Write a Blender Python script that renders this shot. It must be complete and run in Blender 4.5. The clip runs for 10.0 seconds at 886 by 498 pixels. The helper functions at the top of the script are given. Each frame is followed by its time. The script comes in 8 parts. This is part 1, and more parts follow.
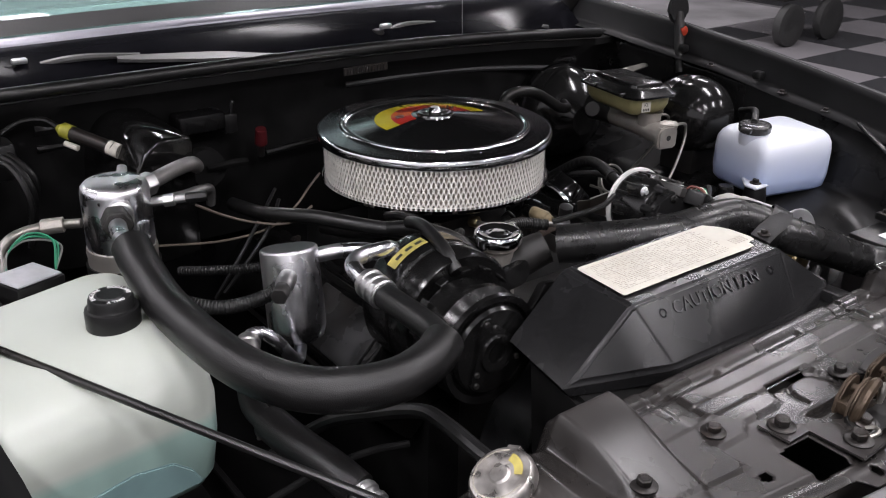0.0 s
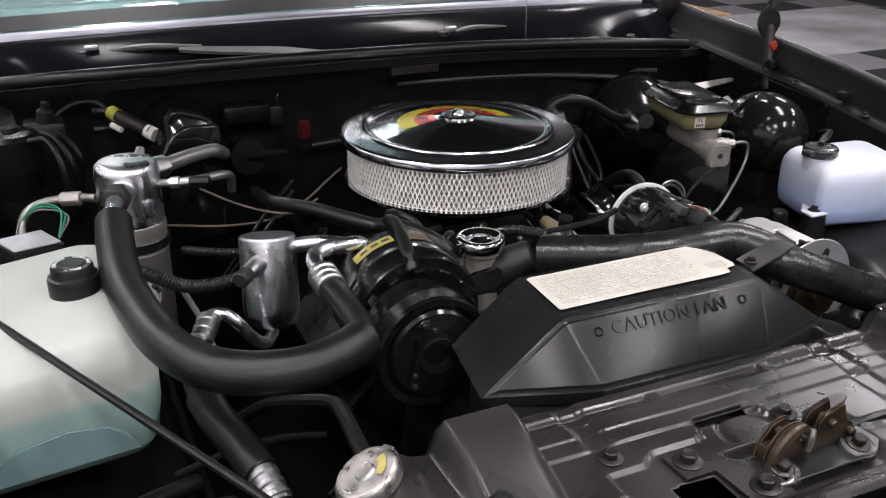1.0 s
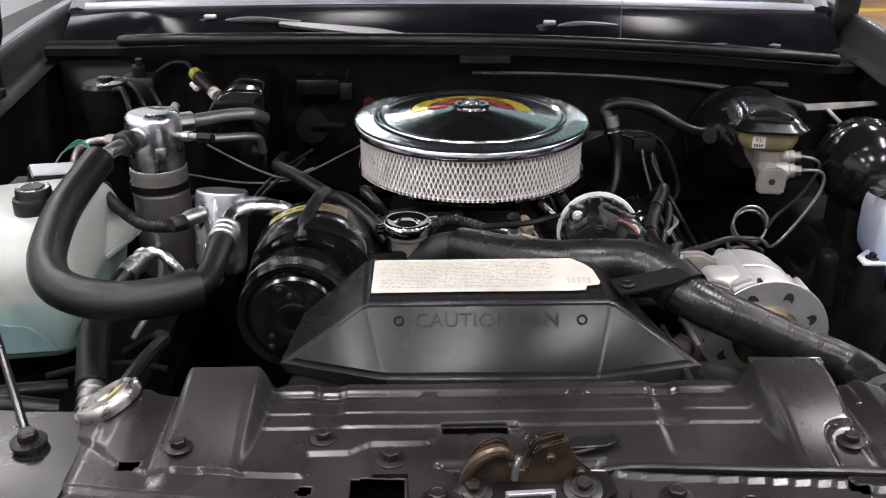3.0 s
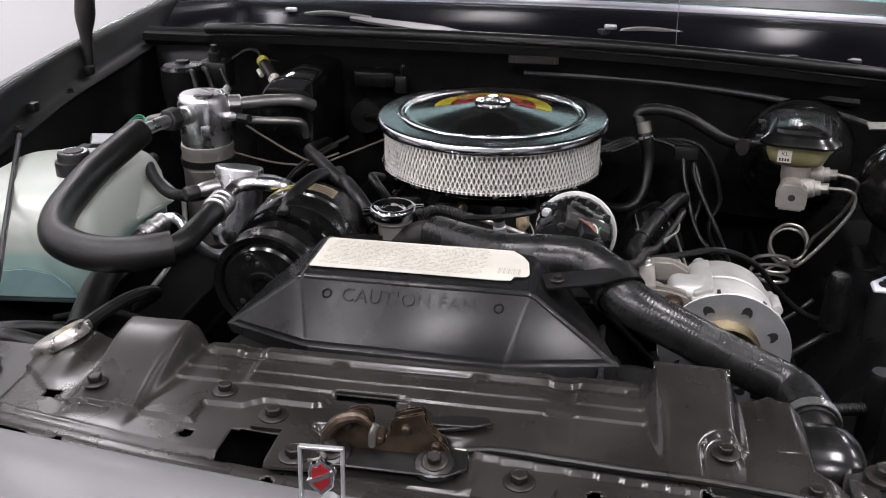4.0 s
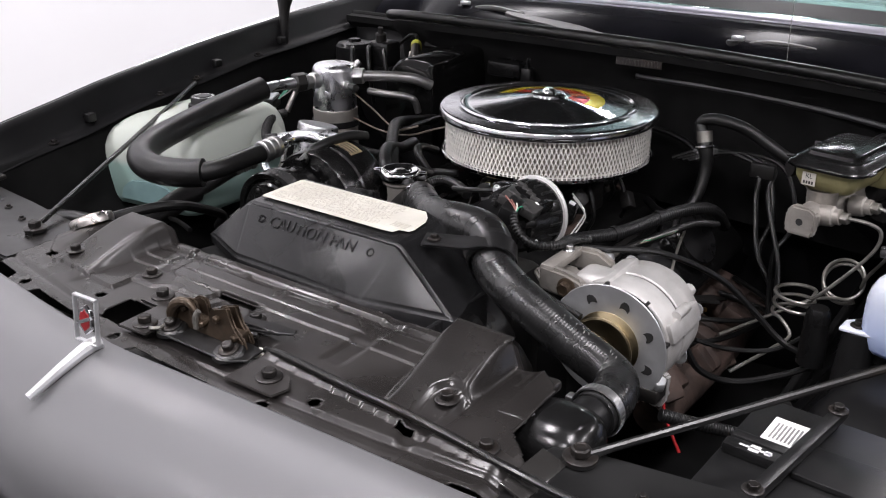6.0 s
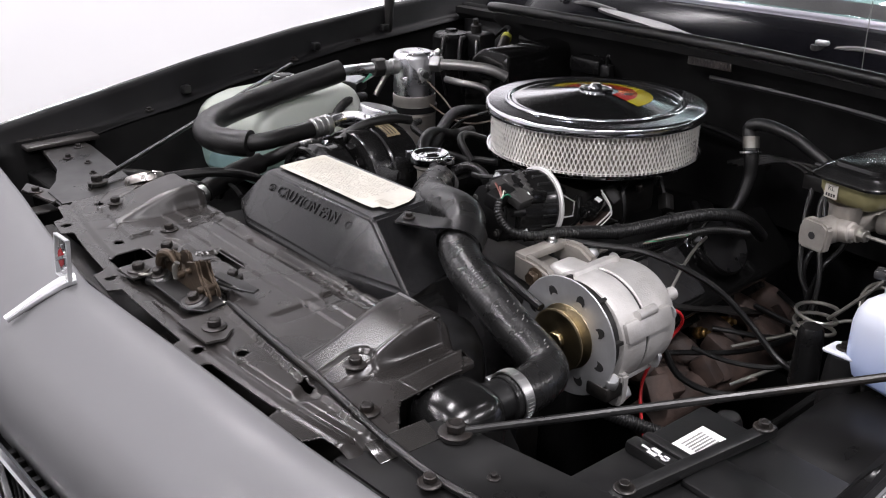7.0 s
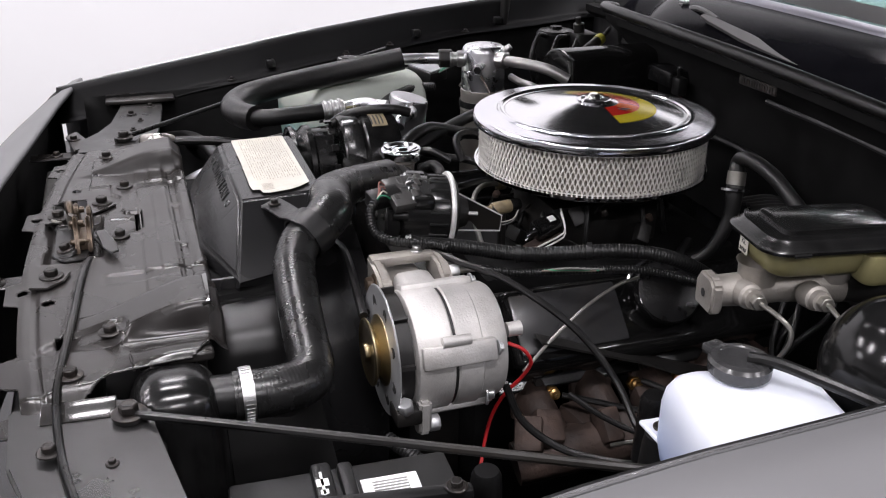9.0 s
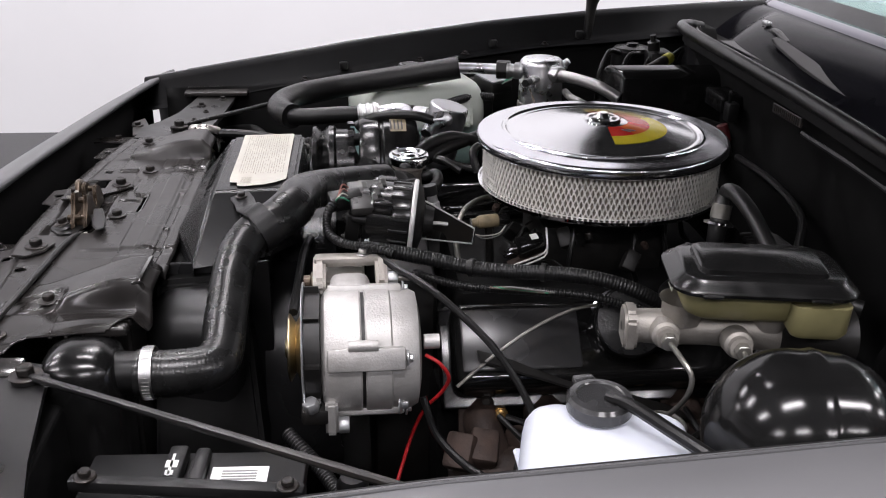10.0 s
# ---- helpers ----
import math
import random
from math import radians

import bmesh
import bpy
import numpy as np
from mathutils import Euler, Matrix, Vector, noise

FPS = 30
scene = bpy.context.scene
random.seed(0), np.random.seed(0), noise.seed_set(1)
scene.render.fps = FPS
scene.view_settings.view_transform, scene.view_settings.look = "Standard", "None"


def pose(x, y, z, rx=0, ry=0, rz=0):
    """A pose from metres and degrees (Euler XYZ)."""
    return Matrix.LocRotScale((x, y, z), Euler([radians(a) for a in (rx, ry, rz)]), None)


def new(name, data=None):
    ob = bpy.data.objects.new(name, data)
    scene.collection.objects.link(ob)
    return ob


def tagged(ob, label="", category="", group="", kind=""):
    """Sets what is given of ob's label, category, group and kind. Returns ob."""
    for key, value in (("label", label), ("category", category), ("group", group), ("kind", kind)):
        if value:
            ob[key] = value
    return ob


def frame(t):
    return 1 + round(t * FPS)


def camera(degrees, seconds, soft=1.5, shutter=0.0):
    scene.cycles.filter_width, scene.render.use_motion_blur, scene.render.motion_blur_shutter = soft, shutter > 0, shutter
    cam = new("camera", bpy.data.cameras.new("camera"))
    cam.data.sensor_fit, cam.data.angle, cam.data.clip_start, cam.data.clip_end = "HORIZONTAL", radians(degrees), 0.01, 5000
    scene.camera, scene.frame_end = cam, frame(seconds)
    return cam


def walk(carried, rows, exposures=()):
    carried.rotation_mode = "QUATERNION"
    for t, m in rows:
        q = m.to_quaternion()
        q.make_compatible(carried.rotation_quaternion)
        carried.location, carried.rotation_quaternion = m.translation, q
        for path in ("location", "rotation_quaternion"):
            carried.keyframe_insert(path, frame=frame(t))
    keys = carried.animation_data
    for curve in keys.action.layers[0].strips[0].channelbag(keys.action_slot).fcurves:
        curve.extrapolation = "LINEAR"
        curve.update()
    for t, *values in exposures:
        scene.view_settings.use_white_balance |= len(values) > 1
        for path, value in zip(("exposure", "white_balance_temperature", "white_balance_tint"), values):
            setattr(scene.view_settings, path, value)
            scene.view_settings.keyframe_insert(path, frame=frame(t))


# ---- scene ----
cam = camera(51.5, 10.0, 1.1)
METRES = 2.7349
BASE = (-0.8114, -1.0942, 1.3538, -24.154, -0.709, -36.894)
ROWS = [
    (0.0, 0.0, 0.0, 0.0, -0.0, -0.0, -0.0),
    (0.5, 0.0437, 0.0005, -0.0007, 5.77, 0.02, -2.48),
    (1.0, 0.0909, 0.0081, 0.0016, 10.99, -0.08, -4.73),
    (1.5, 0.1417, 0.0223, 0.0062, 16.92, -0.56, -7.18),
    (2.0, 0.1828, 0.0378, 0.0111, 22.26, -1.45, -9.34),
    (2.5, 0.2269, 0.0564, 0.0179, 27.32, -2.52, -11.25),
    (4.0, 0.3527, 0.1212, 0.0423, 44.55, -6.26, -17.16),
    (4.5, 0.3942, 0.1505, 0.0537, 50.75, -7.96, -18.87),
    (5.0, 0.4322, 0.1834, 0.0671, 56.67, -9.77, -20.32),
    (5.5, 0.468, 0.2183, 0.0813, 63.62, -12.0, -21.73),
    (7.0, 0.5309, 0.3449, 0.1335, 85.67, -20.68, -24.19),
    (7.5, 0.5302, 0.3893, 0.1526, 91.94, -23.32, -24.36),
    (8.0, 0.5181, 0.4383, 0.1741, 98.47, -26.15, -24.23),
    (8.5, 0.505, 0.4832, 0.194, 104.1, -28.73, -24.0),
    (9.0, 0.4892, 0.5279, 0.2146, 109.61, -30.96, -23.65),
    (9.5, 0.4703, 0.5693, 0.2339, 116.32, -33.3, -22.86),
    (10.0, 0.4451, 0.6148, 0.2546, 123.43, -35.69, -21.81),
]
walk(cam, [(t, pose(*BASE) @ pose(METRES * x, METRES * y, METRES * z, 90 + pitch, roll, yaw)) for t, x, y, z, yaw, pitch, roll in ROWS],
     [(0.0, -0.05), (1.0, -0.05), (2.0, 0.10), (2.7, 0.10), (4.5, 0.05), (5.5, 0.07), (7.5, 0.13), (8.5, 0.06), (9.5, -0.03), (10.0, -0.10)])

# ---- light: a white showroom with rows of ceiling fixtures ----
world = bpy.data.worlds.new("world")
scene.world = world
world.use_nodes = True
world.node_tree.nodes["Background"].inputs[0].default_value = (0.9, 0.88, 1.0, 1)
world.node_tree.nodes["Background"].inputs[1].default_value = 0.05
scene.view_settings.exposure = 0.0

# the last fixture is an unseen extra, added to brighten the front-left wall
LIGHTS = [(x, y) for x in (-2.3, -0.5, 1.5, 4.2) for y in (-3.4, -0.6, 2.2, 5.4)] + [(-2.3, -6.3)]
for lx, ly in LIGHTS:
    lamp = bpy.data.lights.new("tube_light", "AREA")
    lamp.shape, lamp.size, lamp.size_y, lamp.energy, lamp.color = "RECTANGLE", 0.32, 1.25, 58 if lx < -2 else 60 if lx < 0 else 70, (1.0, 0.955, 1.0)
    new("tube_light", lamp).matrix_world = pose(lx, ly, 3.58)


# ---- materials ----
def material(name, color=(0.5, 0.5, 0.5), rough=0.5, metal=0.0, vary=0.15, scale=40.0, bump=0.0, bump_scale=300.0, coat=0.0,
             dirt=0.0, dirt_color=(0.12, 0.09, 0.06), rough_vary=0.12, sub=0.0, spec=0.5):
    m = bpy.data.materials.new(name)
    m.use_nodes = True
    n, l = m.node_tree.nodes, m.node_tree.links
    b = n["Principled BSDF"]
    b.inputs["Metallic"].default_value, b.inputs["Coat Weight"].default_value = metal, coat
    b.inputs["Coat Roughness"].default_value = 0.12
    b.inputs["Specular IOR Level"].default_value = spec
    if sub:
        b.inputs["Subsurface Weight"].default_value, b.inputs["Subsurface Radius"].default_value = sub, (0.02, 0.02, 0.018)
        b.inputs["Subsurface Scale"].default_value = 0.5
    co = n.new("ShaderNodeTexCoord")
    big = n.new("ShaderNodeTexNoise")
    big.inputs["Scale"].default_value, big.inputs["Detail"].default_value = scale, 6
    l.new(co.outputs["Object"], big.inputs["Vector"])
    ramp = n.new("ShaderNodeMapRange")
    for k, v in zip(("From Min", "From Max", "To Min", "To Max"), (0.3, 0.7, 1 - vary, 1 + vary)):
        ramp.inputs[k].default_value = v
    l.new(big.outputs["Fac"], ramp.inputs["Value"])
    mul = n.new("ShaderNodeMix")
    mul.data_type, mul.blend_type = "RGBA", "MULTIPLY"
    mul.inputs["Factor"].default_value = 1
    mul.inputs["A"].default_value = (*color, 1)
    l.new(ramp.outputs["Result"], mul.inputs["B"])
    out = mul.outputs["Result"]
    if dirt:
        dn = n.new("ShaderNodeTexNoise")
        dn.inputs["Scale"].default_value, dn.inputs["Detail"].default_value, dn.inputs["Roughness"].default_value = scale * 0.45, 9, 0.7
        l.new(co.outputs["Object"], dn.inputs["Vector"])
        dr = n.new("ShaderNodeMapRange")
        for k, v in zip(("From Min", "From Max", "To Min", "To Max"), (0.5, 0.75, 0, dirt)):
            dr.inputs[k].default_value = v
        l.new(dn.outputs["Fac"], dr.inputs["Value"])
        dm = n.new("ShaderNodeMix")
        dm.data_type = "RGBA"
        dm.inputs["B"].default_value = (*dirt_color, 1)
        l.new(dr.outputs["Result"], dm.inputs["Factor"])
        l.new(out, dm.inputs["A"])
        out = dm.outputs["Result"]
    l.new(out, b.inputs["Base Color"])
    rr = n.new("ShaderNodeMapRange")
    for k, v in zip(("From Min", "From Max", "To Min", "To Max"), (0.3, 0.7, max(0.02, rough * (1 - rough_vary)), min(1, rough * (1 + rough_vary)))):
        rr.inputs[k].default_value = v
    l.new(big.outputs["Fac"], rr.inputs["Value"])
    l.new(rr.outputs["Result"], b.inputs["Roughness"])
    if bump:
        fine = n.new("ShaderNodeTexNoise")
        fine.inputs["Scale"].default_value, fine.inputs["Detail"].default_value = bump_scale, 3
        l.new(co.outputs["Object"], fine.inputs["Vector"])
        bn = n.new("ShaderNodeBump")
        bn.inputs["Strength"].default_value, bn.inputs["Distance"].default_value = bump, 0.002
        l.new(fine.outputs["Fac"], bn.inputs["Height"])
        l.new(bn.outputs["Normal"], b.inputs["Normal"])
    return m


SATIN = material("satin_black_sheet_metal", (0.007, 0.007, 0.007), 0.34, vary=0.25, scale=14, bump=0.015, bump_scale=40, dirt=0.10, rough_vary=0.3)
PRESSED = material("pressed_black_panel", (0.0200, 0.0183, 0.0174), 0.29, vary=0.3, scale=11, bump=0.008, bump_scale=40, dirt=0.3, dirt_color=(0.045, 0.037, 0.031), rough_vary=0.35, spec=0.38, coat=0.05)
BALLBLACK = material("softly_shining_black_plastic", (0.008, 0.008, 0.008), 0.15, vary=0.2, bump=0.012, bump_scale=60, spec=0.36)
GLOSS = material("gloss_black_paint", (0.007, 0.007, 0.007), 0.21, vary=0.2, bump=0.03, bump_scale=80, rough_vary=0.3)
WETBLACK = material("deep_gloss_black_enamel", (0.005, 0.005, 0.005), 0.11, vary=0.2, bump=0.02, bump_scale=80, rough_vary=0.3)
PLASTIC = material("black_moulded_plastic", (0.008, 0.008, 0.0082), 0.36, vary=0.2, scale=20, bump=0.12, bump_scale=900, spec=0.4)
BAYPAINT = material("old_black_bay_paint", (0.0060, 0.0060, 0.0062), 0.28, vary=0.5, scale=10, bump=0.05, bump_scale=30, dirt=0.25, dirt_color=(0.016, 0.015, 0.014), rough_vary=0.35, spec=0.22)
WORNBLACK = material("worn_black_compressor_paint", (0.006, 0.006, 0.006), 0.21, vary=0.4, scale=40, bump=0.08, bump_scale=180, dirt=0.12, dirt_color=(0.022, 0.019, 0.017), rough_vary=0.4)
SHROUD = material("grained_black_shroud_plastic", (0.0110, 0.0110, 0.0115), 0.26, vary=0.25, scale=9, bump=0.05, bump_scale=1200, dirt=0.08, dirt_color=(0.04, 0.037, 0.035), rough_vary=0.15, spec=0.32)
RUBBER = material("black_rubber", (0.0065, 0.0065, 0.0065), 0.36, vary=0.25, scale=30, bump=0.15, bump_scale=400, spec=0.42)
FOAM = material("matt_foam_sleeve", (0.0075, 0.0073, 0.0073), 0.36, vary=0.3, scale=30, bump=0.2, bump_scale=900, spec=0.42)
BRAID = material("ribbed_radiator_hose_rubber", (0.011, 0.011, 0.011), 0.28, vary=0.3, scale=40, bump=0.05, bump_scale=900, spec=0.5)
GRIME = material("grimy_black_metal", (0.009, 0.0085, 0.008), 0.5, vary=0.4, scale=18, bump=0.3, bump_scale=70, dirt=0.35, dirt_color=(0.026, 0.02, 0.016))
RUST = material("rusty_cast_iron", (0.044, 0.028, 0.022), 0.7, vary=0.7, scale=28, bump=0.8, bump_scale=90, dirt=0.7, dirt_color=(0.022, 0.015, 0.012))
LATCHM = material("oily_brown_zinc_steel", (0.066, 0.048, 0.033), 0.36, metal=0.6, vary=0.5, scale=60, bump=0.2, bump_scale=200, dirt=0.5, dirt_color=(0.02, 0.014, 0.01))
CHROME = material("chrome", (0.80, 0.80, 0.82), 0.035, metal=1, vary=0.03, rough_vary=0.4)
SOFTCHROME = material("slightly_hazed_chrome", (0.80, 0.80, 0.83), 0.075, metal=1, vary=0.04, rough_vary=0.3)
WORNCHROME = material("worn_chrome_with_rust", (0.46, 0.44, 0.42), 0.34, metal=0.95, vary=0.25, scale=60, dirt=0.6, dirt_color=(0.16, 0.10, 0.065), rough_vary=0.5)
POLISHED = material("polished_aluminium", (0.76, 0.76, 0.79), 0.29, metal=1, vary=0.08, scale=25, rough_vary=0.4, bump=0.02, bump_scale=120)
CANALU = material("satin_spun_aluminium", (0.60, 0.60, 0.62), 0.31, metal=1, vary=0.14, scale=16, bump=0.03, bump_scale=200, dirt=0.25, dirt_color=(0.36, 0.34, 0.33), rough_vary=0.3)
BRUSHED = material("dull_aluminium", (0.55, 0.55, 0.55), 0.36, metal=1, vary=0.15, scale=30, bump=0.08, bump_scale=300)
CASTALU = material("cast_aluminium", (0.49, 0.48, 0.465), 0.44, metal=0.45, vary=0.2, scale=24, bump=0.28, bump_scale=420, dirt=0.45, dirt_color=(0.27, 0.235, 0.20))
AGEDALU = material("aged_cast_aluminium", (0.36, 0.34, 0.31), 0.5, metal=0.6, vary=0.2, scale=24, bump=0.2, bump_scale=400, dirt=0.5, dirt_color=(0.13, 0.105, 0.08))
ZINC = material("zinc_plated_steel", (0.60, 0.61, 0.62), 0.36, metal=0.75, vary=0.12, scale=30, dirt=0.2, dirt_color=(0.25, 0.22, 0.19))
BRASS = material("gold_zinc_plating", (0.43, 0.355, 0.22), 0.32, metal=1, vary=0.2, scale=35)
BOLT = material("black_phosphate_bolt", (0.022, 0.020, 0.019), 0.38, metal=0.5, vary=0.3, scale=80, dirt=0.4, dirt_color=(0.07, 0.045, 0.03))
PAPER = material("pleated_filter_paper", (0.52, 0.485, 0.42), 0.85, vary=0.08, scale=30)
MESHM = material("filter_wire_mesh", (0.86, 0.84, 0.79), 0.30, metal=0.3, vary=0.1)
LABEL = material("aged_cream_paper_label", (0.56, 0.54, 0.48), 0.6, vary=0.12, scale=22, dirt=0.4, dirt_color=(0.38, 0.34, 0.27))
INK = material("faded_print_ink", (0.36, 0.335, 0.28), 0.7, vary=0.3, scale=90)
WHITE = material("white_paper_label", (0.80, 0.80, 0.80), 0.45, vary=0.03)
# serves black print, and the dark painted in for holes and slots
FLATBLACK = material("black_print_and_hole_dark", (0.02, 0.02, 0.02), 0.5)
YELLOW = material("yellow_decal", (0.62, 0.50, 0.02), 0.2, metal=0.35, vary=0.05)
RED = material("red_decal", (0.55, 0.02, 0.012), 0.2, metal=0.35, vary=0.05)
MAROON = material("dark_red_enamel", (0.20, 0.012, 0.015), 0.2)
ORANGE = material("orange_decal", (0.62, 0.11, 0.015), 0.2, metal=0.35, vary=0.05)
DULLYELLOW = material("dull_yellow_plastic", (0.30, 0.29, 0.035), 0.4, vary=0.3, scale=60, dirt=0.5, dirt_color=(0.06, 0.05, 0.03))
YELLOWLAB = material("worn_yellow_label", (0.40, 0.34, 0.09), 0.4, vary=0.25, scale=60, dirt=0.6, dirt_color=(0.22, 0.18, 0.09))
TAN = material("worn_tan_label", (0.22, 0.175, 0.105), 0.5, vary=0.3, scale=70)
REDWIRE = material("red_wire", (0.38, 0.015, 0.018), 0.35)
REDTAIL = material("red_plastic_cap", (0.06, 0.006, 0.008), 0.45)
GREENWIRE = material("green_wire", (0.03, 0.22, 0.12), 0.4)
TANWIRE = material("tan_wire", (0.125, 0.100, 0.080), 0.5)
GREYWIRE = material("grey_wire", (0.18, 0.18, 0.17), 0.45)
OLIVE = material("olive_nylon_reservoir", (0.235, 0.215, 0.105), 0.38, vary=0.2, scale=20, dirt=0.35, dirt_color=(0.09, 0.08, 0.04))
WASHER = material("milky_washer_bottle_plastic", (0.64, 0.67, 0.75), 0.32, vary=0.03, scale=10, sub=0.35)
STEELTUBE = material("steel_line", (0.30, 0.29, 0.265), 0.36, metal=0.8, vary=0.2, dirt=0.4, dirt_color=(0.11, 0.095, 0.075))
PATINA = material("stained_aluminium_canister", (0.44, 0.42, 0.385), 0.36, metal=0.75, vary=0.18, scale=9, dirt=0.7, dirt_color=(0.26, 0.21, 0.16), rough_vary=0.3)
PAINT = material("charcoal_metallic_car_paint", (0.118, 0.118, 0.122), 0.50, metal=0.2, vary=0.03, scale=8, coat=0.04, rough_vary=0.06)
COWLPAINT = material("worn_gloss_black_cowl", (0.005, 0.005, 0.0065), 0.16, vary=0.3, scale=8, bump=0.015, bump_scale=24, dirt=0.15, dirt_color=(0.009, 0.009, 0.010), rough_vary=0.3, spec=0.025)
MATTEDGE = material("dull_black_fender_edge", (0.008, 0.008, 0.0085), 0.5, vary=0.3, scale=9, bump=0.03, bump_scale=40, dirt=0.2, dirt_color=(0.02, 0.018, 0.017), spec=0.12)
DARKCAP = material("dull_dark_snap_cap", (0.032, 0.032, 0.033), 0.22, vary=0.25, scale=40, dirt=0.3, dirt_color=(0.02, 0.02, 0.02), spec=0.6)
DARKTUBE = material("dull_dark_tube", (0.022, 0.022, 0.023), 0.4, vary=0.3, scale=40, spec=0.35)
WIPERGREY = material("satin_grey_black_steel", (0.055, 0.054, 0.054), 0.42, vary=0.2, scale=30, dirt=0.2, dirt_color=(0.03, 0.028, 0.026))
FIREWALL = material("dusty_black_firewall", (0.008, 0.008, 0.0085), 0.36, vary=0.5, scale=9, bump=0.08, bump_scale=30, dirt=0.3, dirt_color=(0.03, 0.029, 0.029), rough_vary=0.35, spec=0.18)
PADGREY = material("dull_grey_insulation", (0.075, 0.075, 0.080), 0.6, vary=0.4, scale=14, bump=0.3, bump_scale=60, dirt=0.4, dirt_color=(0.014, 0.013, 0.013))
MOULDING = material("hazy_bright_moulding", (0.27, 0.266, 0.30), 0.38, metal=0.55, vary=0.06, scale=12)
PLUGBRASS = material("tarnished_brass", (0.52, 0.33, 0.13), 0.3, metal=0.9, vary=0.3, scale=60)
DULLPIPE = material("dull_grey_pipe", (0.30, 0.295, 0.29), 0.36, metal=0.85, vary=0.2, scale=20, dirt=0.4, dirt_color=(0.12, 0.11, 0.10))
RIMPALE = material("pale_worn_zinc_rim", (0.74, 0.735, 0.72), 0.36, metal=0.35, vary=0.12, scale=40, dirt=0.25, dirt_color=(0.30, 0.27, 0.24))
GREYPLASTIC = material("dusty_grey_moulding", (0.040, 0.039, 0.038), 0.33, vary=0.3, scale=30, dirt=0.3, dirt_color=(0.09, 0.085, 0.08))
PINKWIRE = material("faded_red_wire", (0.22, 0.085, 0.07), 0.45)
# extra gloss for edges that should show a thin highlight
EDGEGLOSS = material("high_gloss_black_edge", (0.022, 0.021, 0.020), 0.15, vary=0.2, scale=30, coat=0.6, rough_vary=0.3)
# lighter charcoal for the highlight strip added on the fender crests
CRESTPAINT = material("charcoal_highlight_edge", (0.16, 0.16, 0.165), 0.22, metal=0.5, vary=0.05, scale=12, coat=0.8)
ORANGETAB = material("orange_red_tab", (0.42, 0.045, 0.02), 0.45, vary=0.1, scale=60)
WALL = material("white_studio_wall", (0.80, 0.80, 0.81), 0.7, vary=0.015, scale=1.5, bump=0.02, bump_scale=40)
PALEWALL = material("pale_grey_wall", (0.55, 0.55, 0.56), 0.7, vary=0.04, scale=1.2)
DIMWALL = material("dim_grey_wall", (0.13, 0.13, 0.135), 0.7, vary=0.05, scale=1.2)
CEIL = material("grey_ceiling", (0.34, 0.34, 0.35), 0.8, vary=0.05, scale=1.0)
# matt near-black: deep shade of the bay put into the base colour
UNDER = material("near_black_bay_shade", (0.007, 0.007, 0.007), 0.75, vary=0.4, scale=20, bump=0.1, bump_scale=60, spec=0.10)
TYRE = material("black_tyre_rubber", (0.02, 0.02, 0.02), 0.7, bump=0.2)


def spun(name, color, rough, aniso):
    """Chrome polished on a lathe: the gloss spreads across the turning marks round the local z axis."""
    m = material(name, color, rough, metal=1, vary=0.03, rough_vary=0.2)
    n, l = m.node_tree.nodes, m.node_tree.links
    b = n["Principled BSDF"]
    t = n.new("ShaderNodeTangent")
    t.direction_type, t.axis = "RADIAL", "Z"
    b.inputs["Anisotropic"].default_value = aniso
    l.new(t.outputs["Tangent"], b.inputs["Tangent"])
    return m


def filled_bottle(name, empty_color, full_color, z0, z1):
    """Milky plastic that takes the fluid's colour below its level, between z0 and z1."""
    m = material(name, empty_color, 0.34, vary=0.04, scale=9, sub=0.35)
    n, l = m.node_tree.nodes, m.node_tree.links
    b = n["Principled BSDF"]
    src = b.inputs["Base Color"].links[0].from_socket
    co, sep, fac, mix = n.new("ShaderNodeTexCoord"), n.new("ShaderNodeSeparateXYZ"), n.new("ShaderNodeMapRange"), n.new("ShaderNodeMix")
    l.new(co.outputs["Object"], sep.inputs[0])
    l.new(sep.outputs["Z"], fac.inputs["Value"])
    for k, v in zip(("From Min", "From Max", "To Min", "To Max"), (z0, z1, 1, 0)):
        fac.inputs[k].default_value = v
    mix.data_type = "RGBA"
    l.new(fac.outputs["Result"], mix.inputs["Factor"])
    l.new(src, mix.inputs["A"])
    mix.inputs["B"].default_value = (*full_color, 1)
    l.new(mix.outputs["Result"], b.inputs["Base Color"])
    return m


WASHFLUID = filled_bottle("milky_bottle_with_blue_fluid", (0.66, 0.69, 0.76), (0.42, 0.53, 0.82), 0.775, 0.862)
TANK = filled_bottle("milky_coolant_bottle_plastic", (0.49, 0.525, 0.475), (0.31, 0.44, 0.40), 0.808, 0.822)


def glass():
    m = bpy.data.materials.new("green_tinted_windshield_glass")
    m.use_nodes = True
    b = m.node_tree.nodes["Principled BSDF"]
    b.inputs["Base Color"].default_value = (0.42, 0.58, 0.56, 1)
    b.inputs["Roughness"].default_value = 0.02
    b.inputs["Transmission Weight"].default_value = 0.85
    return m


GLASS = glass()


def checker():
    m = material("polished_checker_tile", (0.5, 0.5, 0.5), 0.18, vary=0.04, scale=3)
    n, l = m.node_tree.nodes, m.node_tree.links
    b = n["Principled BSDF"]
    co, ck = n.new("ShaderNodeTexCoord"), n.new("ShaderNodeTexChecker")
    ck.inputs["Scale"].default_value = 1 / 0.61
    ck.inputs["Color1"].default_value, ck.inputs["Color2"].default_value = (0.035, 0.035, 0.038, 1), (0.19, 0.18, 0.19, 1)
    l.new(co.outputs["Object"], ck.inputs["Vector"])
    l.new(ck.outputs["Color"], b.inputs["Base Color"])
    return m


